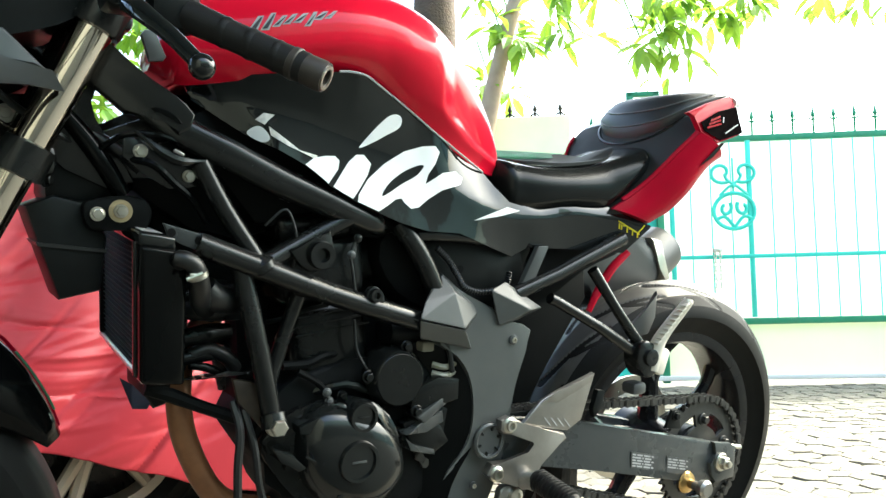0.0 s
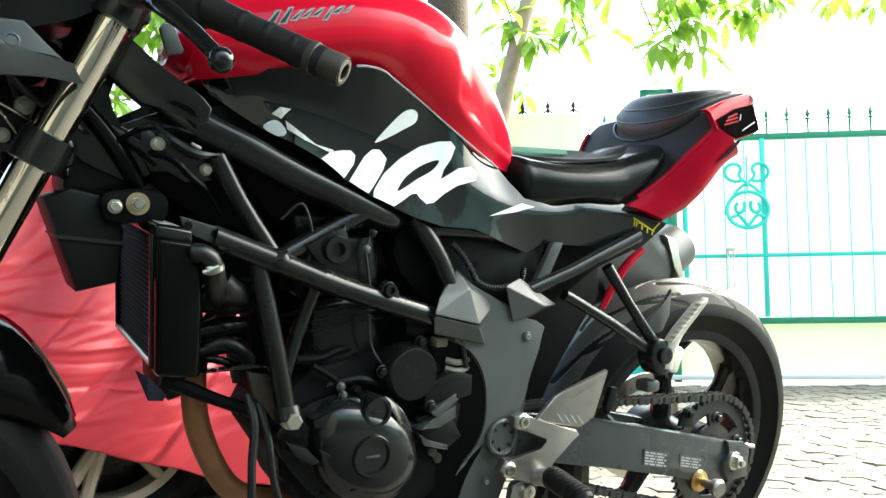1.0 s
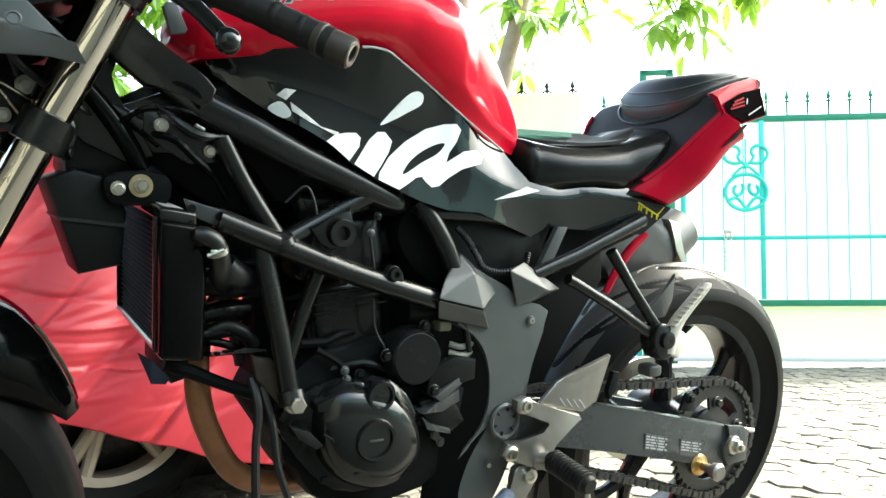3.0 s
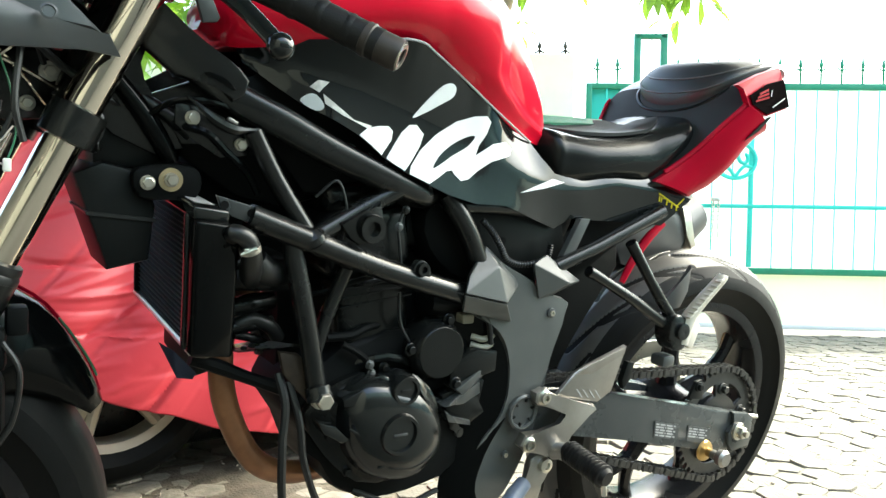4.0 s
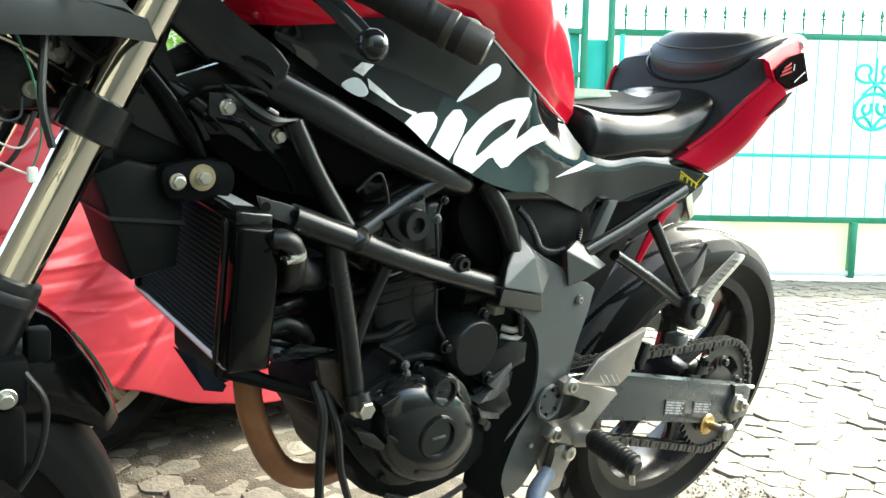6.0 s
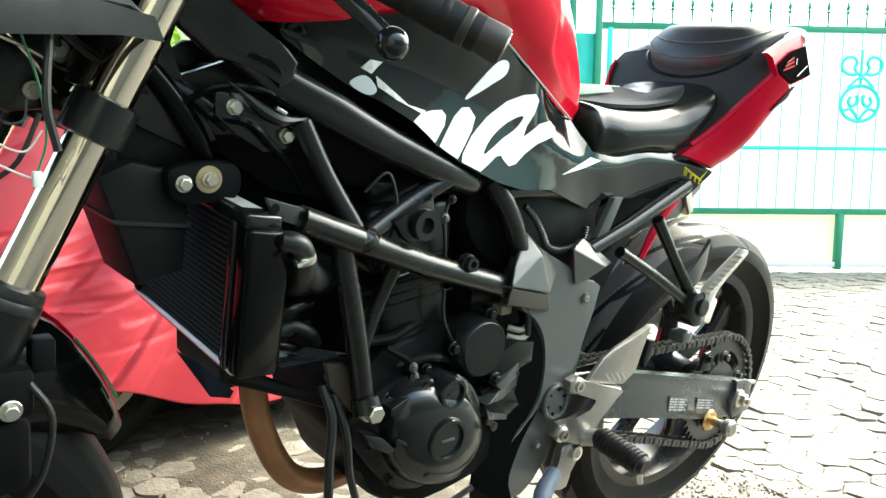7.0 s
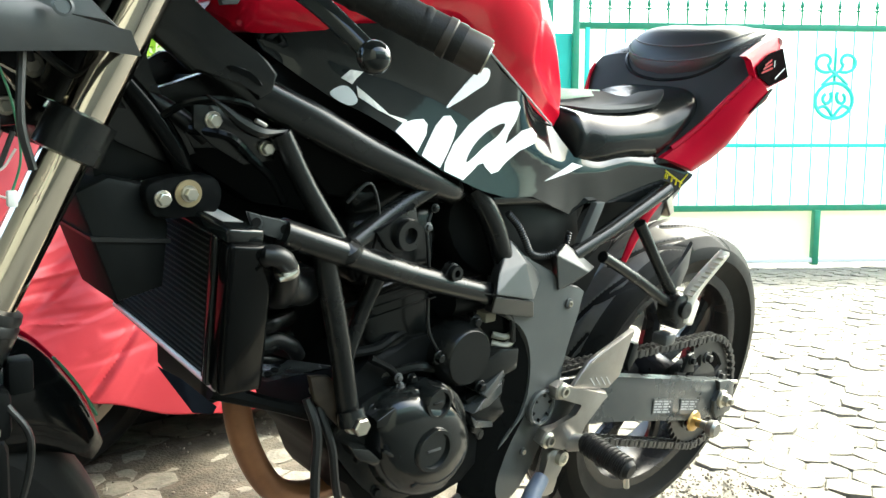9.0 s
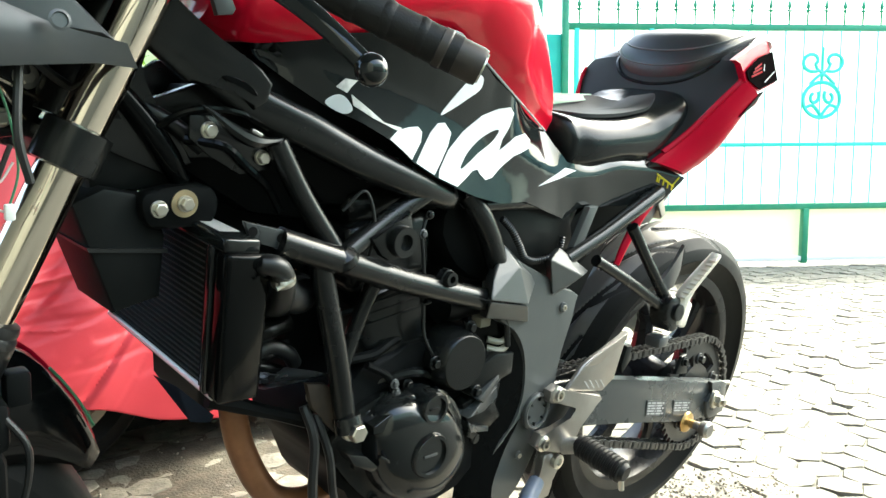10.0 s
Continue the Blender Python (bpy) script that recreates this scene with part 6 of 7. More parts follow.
        if flip:
            continue
        on = lambda x, z: sy(x, z) - 0.0012
        shapes = [closed([(-0.7441, 0.8215), (-0.7376, 0.8317), (-0.7202, 0.8526), (-0.7067, 0.8649), (-0.6953, 0.868), (-0.6872, 0.8635), (-0.6892, 0.852), (-0.7078, 0.8405), (-0.7243, 0.8307)], 4),
                  [(-0.8188, 0.7957), (-0.8069, 0.8046), (-0.7918, 0.808), (-0.7785, 0.8089), (-0.7723, 0.8035), (-0.7742, 0.7925), (-0.7832, 0.7806), (-0.788, 0.7742), (-0.8024, 0.7847)],
                  [(-0.781, 0.7707), (-0.7697, 0.7876), (-0.7593, 0.8031), (-0.7481, 0.8128), (-0.7378, 0.8135), (-0.7268, 0.8029), (-0.7319, 0.7881), (-0.7428, 0.7712), (-0.7535, 0.757), (-0.7682, 0.7638)],
                  [(-0.7465, 0.7535), (-0.7451, 0.7625), (-0.7312, 0.7829), (-0.7071, 0.804), (-0.6771, 0.8227), (-0.649, 0.8314), (-0.629, 0.8335), (-0.6205, 0.8263), (-0.6262, 0.8105), (-0.637, 0.7951), (-0.6409, 0.7816), (-0.6123, 0.7984), (-0.5883, 0.8023), (-0.5752, 0.7941), (-0.5803, 0.7843), (-0.6136, 0.7746), (-0.6357, 0.7618), (-0.6511, 0.7501), (-0.6637, 0.7478), (-0.6747, 0.7554), (-0.6794, 0.7608), (-0.6887, 0.7592), (-0.7015, 0.7507), (-0.7157, 0.7425)],
                  closed([(-0.8841, 0.8282), (-0.8786, 0.8359), (-0.871, 0.8374), (-0.8632, 0.8304), (-0.8606, 0.8229), (-0.8679, 0.819)], 3)]
        for s in shapes:
            part("mark", panel(B(), s, on, 0.001, 0.006), STICKERWHITE, cov, "white brush-like stroke")
        part("mark_hollow", panel(B(), closed([(-0.7105, 0.7628), (-0.6991, 0.7795), (-0.6778, 0.7954), (-0.6548, 0.8055), (-0.6457, 0.8052), (-0.6567, 0.7922), (-0.6802, 0.7795), (-0.6976, 0.7686)], 4), lambda x, z: sy(x, z) - 0.0022, 0.001, 0.006), GLOSSBLACK, cov)
        part("pale_wedge", panel(B(), [(-0.5545, 0.7353), (-0.5197, 0.7469), (-0.4884, 0.7564), (-0.4637, 0.7519), (-0.506, 0.7423)], on, 0.001, 0.008), STICKERWHITE, cov, "pale wedge-shaped patch below the seat nose")
        # the crease's bright streak and glints are painted on as pale patches
        part("crease_sheen", panel(B(), [(-0.8619, 0.8383), (-0.8258, 0.8125), (-0.8018, 0.8074), (-0.806, 0.8034), (-0.8394, 0.8163), (-0.8597, 0.8278)], on, 0.001, 0.006), CREASESHEEN, cov, "bright sheen painted along the scuffed crease")
        part("crease_sheen", panel(B(), [(-0.877, 0.845), (-0.8679, 0.8536), (-0.8554, 0.8524), (-0.8622, 0.8455), (-0.8666, 0.8398)], on, 0.001, 0.006), CREASESHEEN, cov)
        # pale lining along the upper edge
        tube_pts = [(x, sy(x, z) - 0.001, z) for x, z in ((-0.79, 0.9075), (-0.7745, 0.909), (-0.7535, 0.9074), (-0.7338, 0.9005), (-0.6859, 0.8801), (-0.6208, 0.846), (-0.5292, 0.8049))]
        part("pinstripe", tube(B(), tube_pts, 0.0015, 6, smooth=4), STICKERGREY, cov)
        # small yellow notice, unreadable
        for i, (u, w, h) in enumerate(((0.02, 0.05, 0.75), (0.13, 0.05, 0.7), (0.22, 0.14, 0.16), (0.4, 0.05, 0.7), (0.5, 0.12, 0.2), (0.66, 0.05, 0.75), (0.76, 0.1, 0.2), (0.9, 0.05, 0.7))):
            x, w = -0.2605 + 0.043 * u, 0.043 * w
            z = 0.7395 - 0.38 * (x + 0.2605)
            h *= 0.0125
            part("notice_bar", prism(B(), [(x, z), (x + w, z - 0.0006), (x + w + 0.001, z - h), (x + 0.001, z - h + 0.0006)], lambda x, z: sy(x, z) - 0.0012, lambda x, z: sy(x, z)), YELLOW, cov, "yellow lettered notice" if i == 0 else "")
        part("notice_line", prism(B(), [(-0.2615, 0.744), (-0.217, 0.7235), (-0.217, 0.7215), (-0.2615, 0.7418)], lambda x, z: sy(x, z) - 0.0012, lambda x, z: sy(x, z)), YELLOW, cov)
        part("notice_line", prism(B(), [(-0.219, 0.724), (-0.2085, 0.737), (-0.2095, 0.738), (-0.2205, 0.725)], lambda x, z: sy(x, z) - 0.0012, lambda x, z: sy(x, z)), YELLOW, cov)

    MID = 0.015                                        # the seat's middle line
    near_rim = [(-0.3, -0.074, 0.75), (-0.278, -0.078, 0.762), (-0.2425, -0.09, 0.787), (-0.2124, -0.105, 0.816), (-0.1785, -0.125, 0.859), (-0.15, -0.14, 0.893), (-0.115, -0.135, 0.928), (-0.06, -0.12, 0.957), (-0.01, -0.1, 0.973), (0.025, -0.075, 0.979)]
    rim = spline(near_rim, 5)
    base_z = lambda x: lerp_table(x, [p.x for p in rim], [p.z for p in rim])

    # rider seat: a thick cushion that rolls over at its sides
    def seat_section(x, zr, zt, w):
        half = spline([(0.9, 0, 0), (0.985, 0.16, 0), (1.02, 0.4, 0), (0.985, 0.64, 0), (0.84, 0.88, 0), (0.48, 0.98, 0), (0.0, 0.955, 0)], 4)
        left = [(-w * p.x, zr + (zt - zr) * p.y) for p in half]
        ring = left + [(-y, z) for y, z in left[-2::-1]]
        return [Vector((x, MID + y, z)) for y, z in ring] + [Vector((x, MID, zr - 0.012))]
    rows = [(-0.5, 0.803, 0.822, 0.045), (-0.49, 0.784, 0.83, 0.07), (-0.478, 0.763, 0.831, 0.09), (-0.46, 0.757, 0.829, 0.094), (-0.42, 0.759, 0.826, 0.099), (-0.357, 0.766, 0.828, 0.1), (-0.305, 0.766, 0.836, 0.099), (-0.28, 0.768, 0.842, 0.099), (-0.25, 0.785, 0.85, 0.1), (-0.215, 0.811, 0.86, 0.099), (-0.194, 0.832, 0.868, 0.09), (-0.18, 0.852, 0.871, 0.066), (-0.172, 0.862, 0.869, 0.03)]
    bm = B()
    ring_loft(bm, table_loft(rows, 6, seat_section))
    seat = part("rider_seat", bm, SEATVINYL, bike, "smooth black vinyl rider seat")
    tree_ = BVHTree.FromPolygons([v.co.copy() for v in seat.data.vertices], [tuple(p.vertices) for p in seat.data.polygons])

    def seat_top(x, y):
        h = tree_.ray_cast(Vector((x, y, 1.2)), Vector((0, 0, -1)))[0]
        return h.z if h else 0.83
    bm = B()
    pts = [(-0.445, -0.03), (-0.4278, -0.05), (-0.3831, -0.057), (-0.3331, -0.06), (-0.295, -0.061), (-0.272, -0.06), (-0.259, -0.055), (-0.262, -0.03), (-0.27, 0.02), (-0.29, 0.05), (-0.376, 0.06), (-0.43, 0.045), (-0.45, 0.01)]
    pts = closed(pts, 3)
    up = lambda x, y: seat_top(x, y) + 0.0035 + 0.014 * max(0, (x + 0.285) / 0.026) ** 2 * (1 if y < 0 else 0.3) + 0.014 * max(0, y / 0.055) ** 1.5 + 0.003 * max(0, -y / 0.055) ** 4
    c = bm.verts.new((-0.35, 0.0, up(-0.35, 0) + 0.001))
    top = [bm.verts.new((x, y, up(x, y))) for x, y in pts]
    inn = [bm.verts.new((-0.35 + (x + 0.35) * 0.6, y * 0.6, up(-0.35 + (x + 0.35) * 0.6, y * 0.6))) for x, y in pts]
    bot = [bm.verts.new((x, y, up(x, y) - 0.005)) for x, y in pts]
    for i in range(len(pts)):
        j = (i + 1) % len(pts)
        bm.faces.new((top[i], bot[i], bot[j], top[j]))
        bm.faces.new((top[i], top[j], inn[j], inn[i]))
        bm.faces.new((inn[i], inn[j], c))
    part("seat_patch", bm, SEATGRAIN, seat, "loose curling patch on the seat")

    bm = B()
    bm.faces.new([bm.verts.new(v) for v in ((-0.45, 0.062, 0.85), (-0.377, 0.058, 0.853), (-0.27, 0.056, 0.856), (-0.284, 0.04, 0.8475), (-0.395, 0.03, 0.837), (-0.45, 0.03, 0.838))])
    bmesh.ops.solidify(bm, geom=bm.faces[:], thickness=0.002)
    part("patch_lining", bm, GREENPAINT, seat, "green lining under the loose patch")

    # pillion base rising to the tail, with a smooth rear top
    def base_strip(a, b, sink):
        bm = B()
        rings = []
        for p in rim[a:b]:
            w = MID - p.y
            rings.append([Vector((p.x, MID + w * t, p.z + 0.006 * (1 - t * t) - 0.004 * abs(t) ** 8)) for t in np.linspace(-1, 1, 25)] + [Vector((p.x + sink * 0.7, MID + w * t, p.z - sink)) for t in (0.9, 0.0, -0.9)])
        ring_loft(bm, rings)
        return bm
    part("pillion_base", base_strip(0, 30, 0.03), SEATGRAIN, bike, "matte grained black pillion seat base")
    part("tail_top", base_strip(29, len(rim), 0.03), TAILGREY, bike, "smooth grey plastic tail top that mirrors the sky")

    # rounded pillion pad, built up from its seat in rings
    foot = closed([(-0.155, 0.015), (-0.15, -0.03), (-0.138, -0.06), (-0.118, -0.079), (-0.085, -0.086), (-0.04, -0.086), (0.005, -0.072), (0.03, -0.035), (0.038, 0.015), (0.03, 0.065), (0.005, 0.102), (-0.04, 0.116), (-0.085, 0.116), (-0.118, 0.109), (-0.138, 0.09), (-0.15, 0.06)], 4)
    cx, cy = -0.05, 0.015

    def pad_point(x, y, u, out=0.0):
        s = math.cos(u * math.pi / 2) ** 0.32 * (1 + 0.06 * math.sin(math.pi * min(1, u / 0.45))) + out
        k = math.sin(u * math.pi / 2) ** 0.85
        px, py = cx + (x - cx) * s, cy + (y - cy) * s
        low, high = base_z(px) - 0.004, min(0.98, 0.98 + 0.16 * (px + 0.05))
        return Vector((px, py, low + (high - low) * k))
    bm = B()
    levels = [0, 0.06, 0.13, 0.2, 0.25, 0.3, 0.36, 0.43, 0.5, 0.58, 0.66, 0.74, 0.82, 0.9, 0.96, 0.99]
    ring_loft(bm, [[pad_point(x, y, u) for x, y in foot] for u in levels])
    pad = part("pillion_pad", bm, PADVINYL, bike, "rounded black pillion pad with sewn seams")
    for u in (0.22, 0.4):
        pts = [pad_point(x, y, u, 0.006) for x, y in foot if x < 0.0]
        k = next(i for i, p in enumerate(pts) if (p - pts[i - 1]).length > 0.05)
        part("seam", tube(B(), pts[k:] + pts[:k], 0.0014, 6), PADPIPING, pad, "raised sewn seam")
    lip = [pad_point(x, y, 0.0) for x, y in foot if x < -0.05]
    k = next(i for i, p in enumerate(lip) if (p - lip[i - 1]).length > 0.05)
    part("pad_lip", tube(B(), [p + Vector((-0.008, 0, -0.005)) for p in lip[k:] + lip[:k]], 0.006, 8, flat=0.8), SEATVINYL, pad, "glossy bolster under the pad")

    # red tail cowl, both sides, with its lamp
    low_rim = spline([(-0.2034, -0.09, 0.741), (-0.185, -0.095, 0.752), (-0.1668, -0.1, 0.763), (-0.1428, -0.115, 0.793), (-0.107, -0.125, 0.839), (-0.0721, -0.13, 0.862)], 5)
    up_rim = spline(near_rim[1:6], 6)
    for s in (1, -1):
        side = lambda v: v if s > 0 else Vector((v.x, 2 * MID - v.y, v.z))

        def lifted(pts, d):
            return [side(Vector((x, y - d, z))) for x, y, z in pts]
        rings = []
        for a, b in zip(up_rim, low_rim):
            row = []
            for t in np.linspace(0, 1, 9):
                p = a.lerp(b, t)
                row.append(side(p + Vector((0, -0.012 * math.sin(math.pi * t) ** 0.8 - 0.003 + 0.006 * max(0, t - 0.6), 0))))
            inner = [side(a.lerp(b, t) + Vector((0.004, 0.012, 0))) for t in (1, 0.5, 0)]
            rings.append(row + inner)
        bm = B()
        ring_loft(bm, rings)
        cowl = part("tail_cowl", bm, REDMATTE, bike, "red plastic tail cowl")

        def plate(pts, d, material, name, label="", thick=0.012):
            bm = B()
            a = [bm.verts.new(p) for p in lifted(pts, d)]
            b = [bm.verts.new(p) for p in lifted([(x + 0.003, y, z) for x, y, z in pts], d - thick)]
            bm.faces.new(a)
            bm.faces.new(b[::-1])
            for i in range(len(a)):
                j = (i + 1) % len(a)
                bm.faces.new((a[i], b[i], b[j], a[j]))
            return part(name, bm, material, cowl, label, True)
        strip = [p for p in rim if (-0.26 if s > 0 else -0.23) < p.x < -0.14]
        part("cowl_rim", tube(B(), [side(p + Vector((0, 0.003, 0.001))) for p in strip], 0.0045, 8, flat=0.6), REDMATTE, cowl, "red raised rim beside the seat")
        if s < 0:
            continue
        plate([(-0.152, -0.142, 0.893), (-0.164, -0.136, 0.918), (-0.172, -0.131, 0.923), (-0.11, -0.124, 0.947), (-0.05, -0.116, 0.964), (-0.046, -0.119, 0.957), (-0.0545, -0.144, 0.897), (-0.107, -0.142, 0.879)], 0.003, REDMATTE, "lamp_surround", "red lamp surround")
        plate([(-0.146, -0.1415, 0.895), (-0.152, -0.1385, 0.909), (-0.1, -0.130, 0.932), (-0.05, -0.1265, 0.945), (-0.051, -0.143, 0.9), (-0.106, -0.142, 0.883)], 0.0055, LENSSMOKE, "tail_lens", "smoked tail lamp with red strips", 0.003)
        for i in range(3):
            t = i / 3
            plate([(-0.142 + 0.004 * i, -0.1405, 0.899 + 0.006 * i), (-0.105, -0.1385 + 0.0015 * i, 0.909 + 0.006 * i), (-0.105, -0.138 + 0.0015 * i, 0.912 + 0.006 * i), (-0.142 + 0.004 * i, -0.14, 0.902 + 0.006 * i)], 0.0085, LENSRED, "lamp_strip", "", 0.002)
        plate([(-0.098, -0.142, 0.894), (-0.062, -0.138, 0.912), (-0.062, -0.1375, 0.914), (-0.098, -0.1415, 0.896)], 0.0085, STICKERGREY, "lamp_edge", "pale edge of the lamp", 0.002)
        plate([(-0.104, -0.14, 0.912), (-0.1, -0.1375, 0.922), (-0.098, -0.1375, 0.922), (-0.102, -0.14, 0.912)], 0.0085, STICKERGREY, "lamp_edge", "", 0.002)
        plate([(-0.145, -0.13, 0.838), (-0.108, -0.14, 0.878), (-0.098, -0.14, 0.88), (-0.118, -0.134, 0.855)], 0.011, MATTEBLACK, "tail_decal", "black wedge under the lamp", 0.004)
    part("tail_light", tube(B(), [(-0.045, -0.118, 0.954), (-0.008, -0.1, 0.962), (0.026, -0.06, 0.97), (0.034, 0.015, 0.972), (0.026, 0.09, 0.97), (-0.008, 0.13, 0.962), (-0.045, 0.148, 0.954)], [0.009, 0.012, 0.012, 0.012, 0.012, 0.012, 0.009], 10, smooth=3), CLEARLENS, bike, "pale clear rear light round the tail tip")
    part("undertail", prism(B(), [(-0.3, 0.735), (-0.2, 0.735), (-0.13, 0.79), (-0.06, 0.86), (-0.02, 0.94), (-0.1, 0.9), (-0.2, 0.81)], -0.07, 0.1, 0.006), INNERBLACK, bike)


bodywork()


# sub-frame, foot rests and guards
def rear_sets():
    rail = part("subframe", tube(B(), [(-0.47, -0.08, 0.628), (-0.388, -0.08, 0.657), (-0.25, -0.08, 0.715)], 0.0115, 14), FRAMEBLACK, bike, "satin black sub-frame tubes")
    part("rail_right", tube(B(), [(-0.47, 0.08, 0.628), (-0.388, 0.08, 0.657), (-0.25, 0.08, 0.715)], 0.0115, 12), FRAMEBLACK, rail)
    part("strut", tube(B(), [(-0.316, -0.082, 0.664), (-0.271, -0.09, 0.605), (-0.21, -0.1, 0.53)], [0.0095, 0.0085, 0.01], 12), FRAMEBLACK, rail)
    part("strut", tube(B(), [(-0.4, -0.085, 0.62), (-0.308, -0.09, 0.575), (-0.215, -0.1, 0.522)], [0.008, 0.0085, 0.01], 12), FRAMEBLACK, rail)
    part("strut_tip", tube(B(), [(-0.405, -0.086, 0.621), (-0.398, -0.086, 0.618)], 0.0088, 12), FRAMEBLACK, rail)
    part("flat_stay", prism(B(), [(-0.428, 0.7), (-0.408, 0.7), (-0.442, 0.63), (-0.462, 0.635)], -0.082, -0.072, 0.002), CHARCOAL, rail)
    part("inner_fender", prism(B(), closed([(-0.45, 0.66), (-0.36, 0.7), (-0.24, 0.73), (-0.14, 0.76), (-0.2, 0.7), (-0.3, 0.66), (-0.38, 0.61), (-0.44, 0.58)], 3), -0.045, 0.06, 0.01), INNERBLACK, rail)
    part("red_splash_guard", tube(B(), [(-0.19, -0.035, 0.69), (-0.225, -0.035, 0.663), (-0.255, -0.035, 0.625), (-0.275, -0.035, 0.59)], [0.006, 0.0075, 0.007, 0.005], 8, smooth=4, flat=0.6), REDMATTE, bike, "red moulded splash guard edge")
    part("silencer_body", prism(B(), closed([(-0.2, 0.66), (-0.12, 0.695), (-0.03, 0.71), (0.02, 0.70), (0.045, 0.64), (0.0, 0.6), (-0.1, 0.59), (-0.18, 0.61)], 4), 0.09, 0.17, 0.02), SILENCER, bike, "dark silencer body")
    part("silencer_tip", prism(B(), [(0.0, 0.712), (0.03, 0.706), (0.062, 0.63), (0.045, 0.622), (0.03, 0.65)], 0.085, 0.175, 0.004), STEEL, bike, "silver silencer end cap")
    # pillion foot rest
    pp = part("pillion_rest_mount", prism(B(), closed([(-0.235, 0.545), (-0.21, 0.548), (-0.188, 0.53), (-0.195, 0.495), (-0.22, 0.49), (-0.238, 0.515)], 3), -0.118, -0.085, 0.005), FRAMEBLACK, rail)
    part("rest_pivot", lathe(B(), [(0.014, 0), (0.014, 0.006), (0.006, 0.008), (0.001, 0.006)], (-0.213, -0.118, 0.523), YL, 20), FRAMEBLACK, pp)
    bm = tube(B(), [(-0.2, -0.11, 0.5), (-0.196, -0.112, 0.53), (-0.185, -0.118, 0.56), (-0.158, -0.14, 0.612), (-0.155, -0.142, 0.618)], [0.012, 0.013, 0.011, 0.009, 0.006], 10, smooth=3)
    pr = part("pillion_rest", bm, PALEALU, bike, "folded bare aluminium pillion foot rest")
    for i in range(9):
        p = Vector((-0.193, -0.115, 0.545)).lerp(Vector((-0.16, -0.14, 0.608)), i / 8)
        part("rest_tooth", boxy(B(), p + Vector((-0.006, -0.004, 0.003)), (0.012, 0.012, 0.0035), 0.001, Matrix.Rotation(radians(-25), 4, "Y")), PALEALU, pr)
    part("rest_lug", boxy(B(), (-0.185, -0.112, 0.515), (0.03, 0.016, 0.045), 0.006, Matrix.Rotation(radians(20), 4, "Y")), PALEALU, pr, "cast aluminium pivot lug")
    part("lower_clevis", boxy(B(), (-0.222, -0.095, 0.47), (0.03, 0.03, 0.02), 0.006), CHARCOAL, pp)
    part("heel_fin", prism(B(), [(-0.24, 0.575), (-0.205, 0.6), (-0.183, 0.628), (-0.185, 0.585), (-0.2, 0.558), (-0.23, 0.553)], -0.1, -0.094, 0.002), CHARCOAL, rail, "dark grey heel guard fin")
    # frame side plate: it falls inwards towards its foot
    def plate_y(x, z):
        return -0.088 + 0.12 * max(0, -0.55 - x) * (1 if z < 0.44 else 0) + 0.2 * max(0, 0.39 - z)
    plate = part("side_plate", prism(B(), [(p.x, p.z) for p in spline([(x, 0, z) for x, z in ((-0.602, 0.56), (-0.5738, 0.5436), (-0.5538, 0.5188), (-0.5428, 0.4844), (-0.5415, 0.4421), (-0.5528, 0.4099), (-0.5752, 0.3798), (-0.5864, 0.3479), (-0.5909, 0.3059), (-0.578, 0.268), (-0.53, 0.262), (-0.5064, 0.2953), (-0.4916, 0.3462), (-0.4829, 0.398), (-0.4751, 0.4409), (-0.4665, 0.4921), (-0.4494, 0.5422))], 3)] + [(-0.441, 0.5741), (-0.4573, 0.5838), (-0.502, 0.5925), (-0.514, 0.6096), (-0.5554, 0.6278), (-0.5786, 0.6405), (-0.604, 0.63)], lambda x, z: plate_y(x, z), -0.05, 0.0025, 2), PLATELIT, bike, "grey moulded frame side plate")
    part("plate_flank", prism(B(), closed([(-0.632, 0.556), (-0.59, 0.56), (-0.56, 0.545), (-0.54, 0.515), (-0.53, 0.48), (-0.53, 0.438), (-0.54, 0.405), (-0.56, 0.375), (-0.575, 0.343), (-0.58, 0.3), (-0.57, 0.262), (-0.6215, 0.2749), (-0.618, 0.36), (-0.598, 0.4394), (-0.5948, 0.4883), (-0.6075, 0.5261)], 3), lambda x, z: -0.084 + 0.7 * max(0, -0.575 - x), -0.05, 0.004), GUARDBLACK, plate, "glossy black inner flank of the plate")

    def faceted(points, bevel=0.0015):
        bm = B()
        for p in points:
            bm.verts.new(p)
        bmesh.ops.convex_hull(bm, input=bm.verts[:])
        loose = [v for v in bm.verts if not v.link_faces]
        bmesh.ops.delete(bm, geom=loose, context="VERTS")
        bmesh.ops.dissolve_limit(bm, angle_limit=radians(4), verts=bm.verts[:], edges=bm.edges[:])
        bmesh.ops.bevel(bm, geom=bm.edges[:], offset=bevel, segments=2, affect="EDGES", profile=0.5, clamp_overlap=True)
        return bm
    g = part("upper_guard", faceted([(-0.5978, -0.0790, 0.6598), (-0.5887, -0.1000, 0.6347), (-0.5767, -0.1100, 0.5853), (-0.6527, -0.1140, 0.6024), (-0.5330, -0.0830, 0.6084), (-0.6387, -0.1020, 0.6239), (-0.5985, -0.0700, 0.6585), (-0.5297, -0.0700, 0.6058), (-0.5462, -0.0700, 0.5736), (-0.6215, -0.0700, 0.5902), (-0.6186, -0.0700, 0.6178)]), GREYPLASTIC, plate, "angular dark grey guard", True)
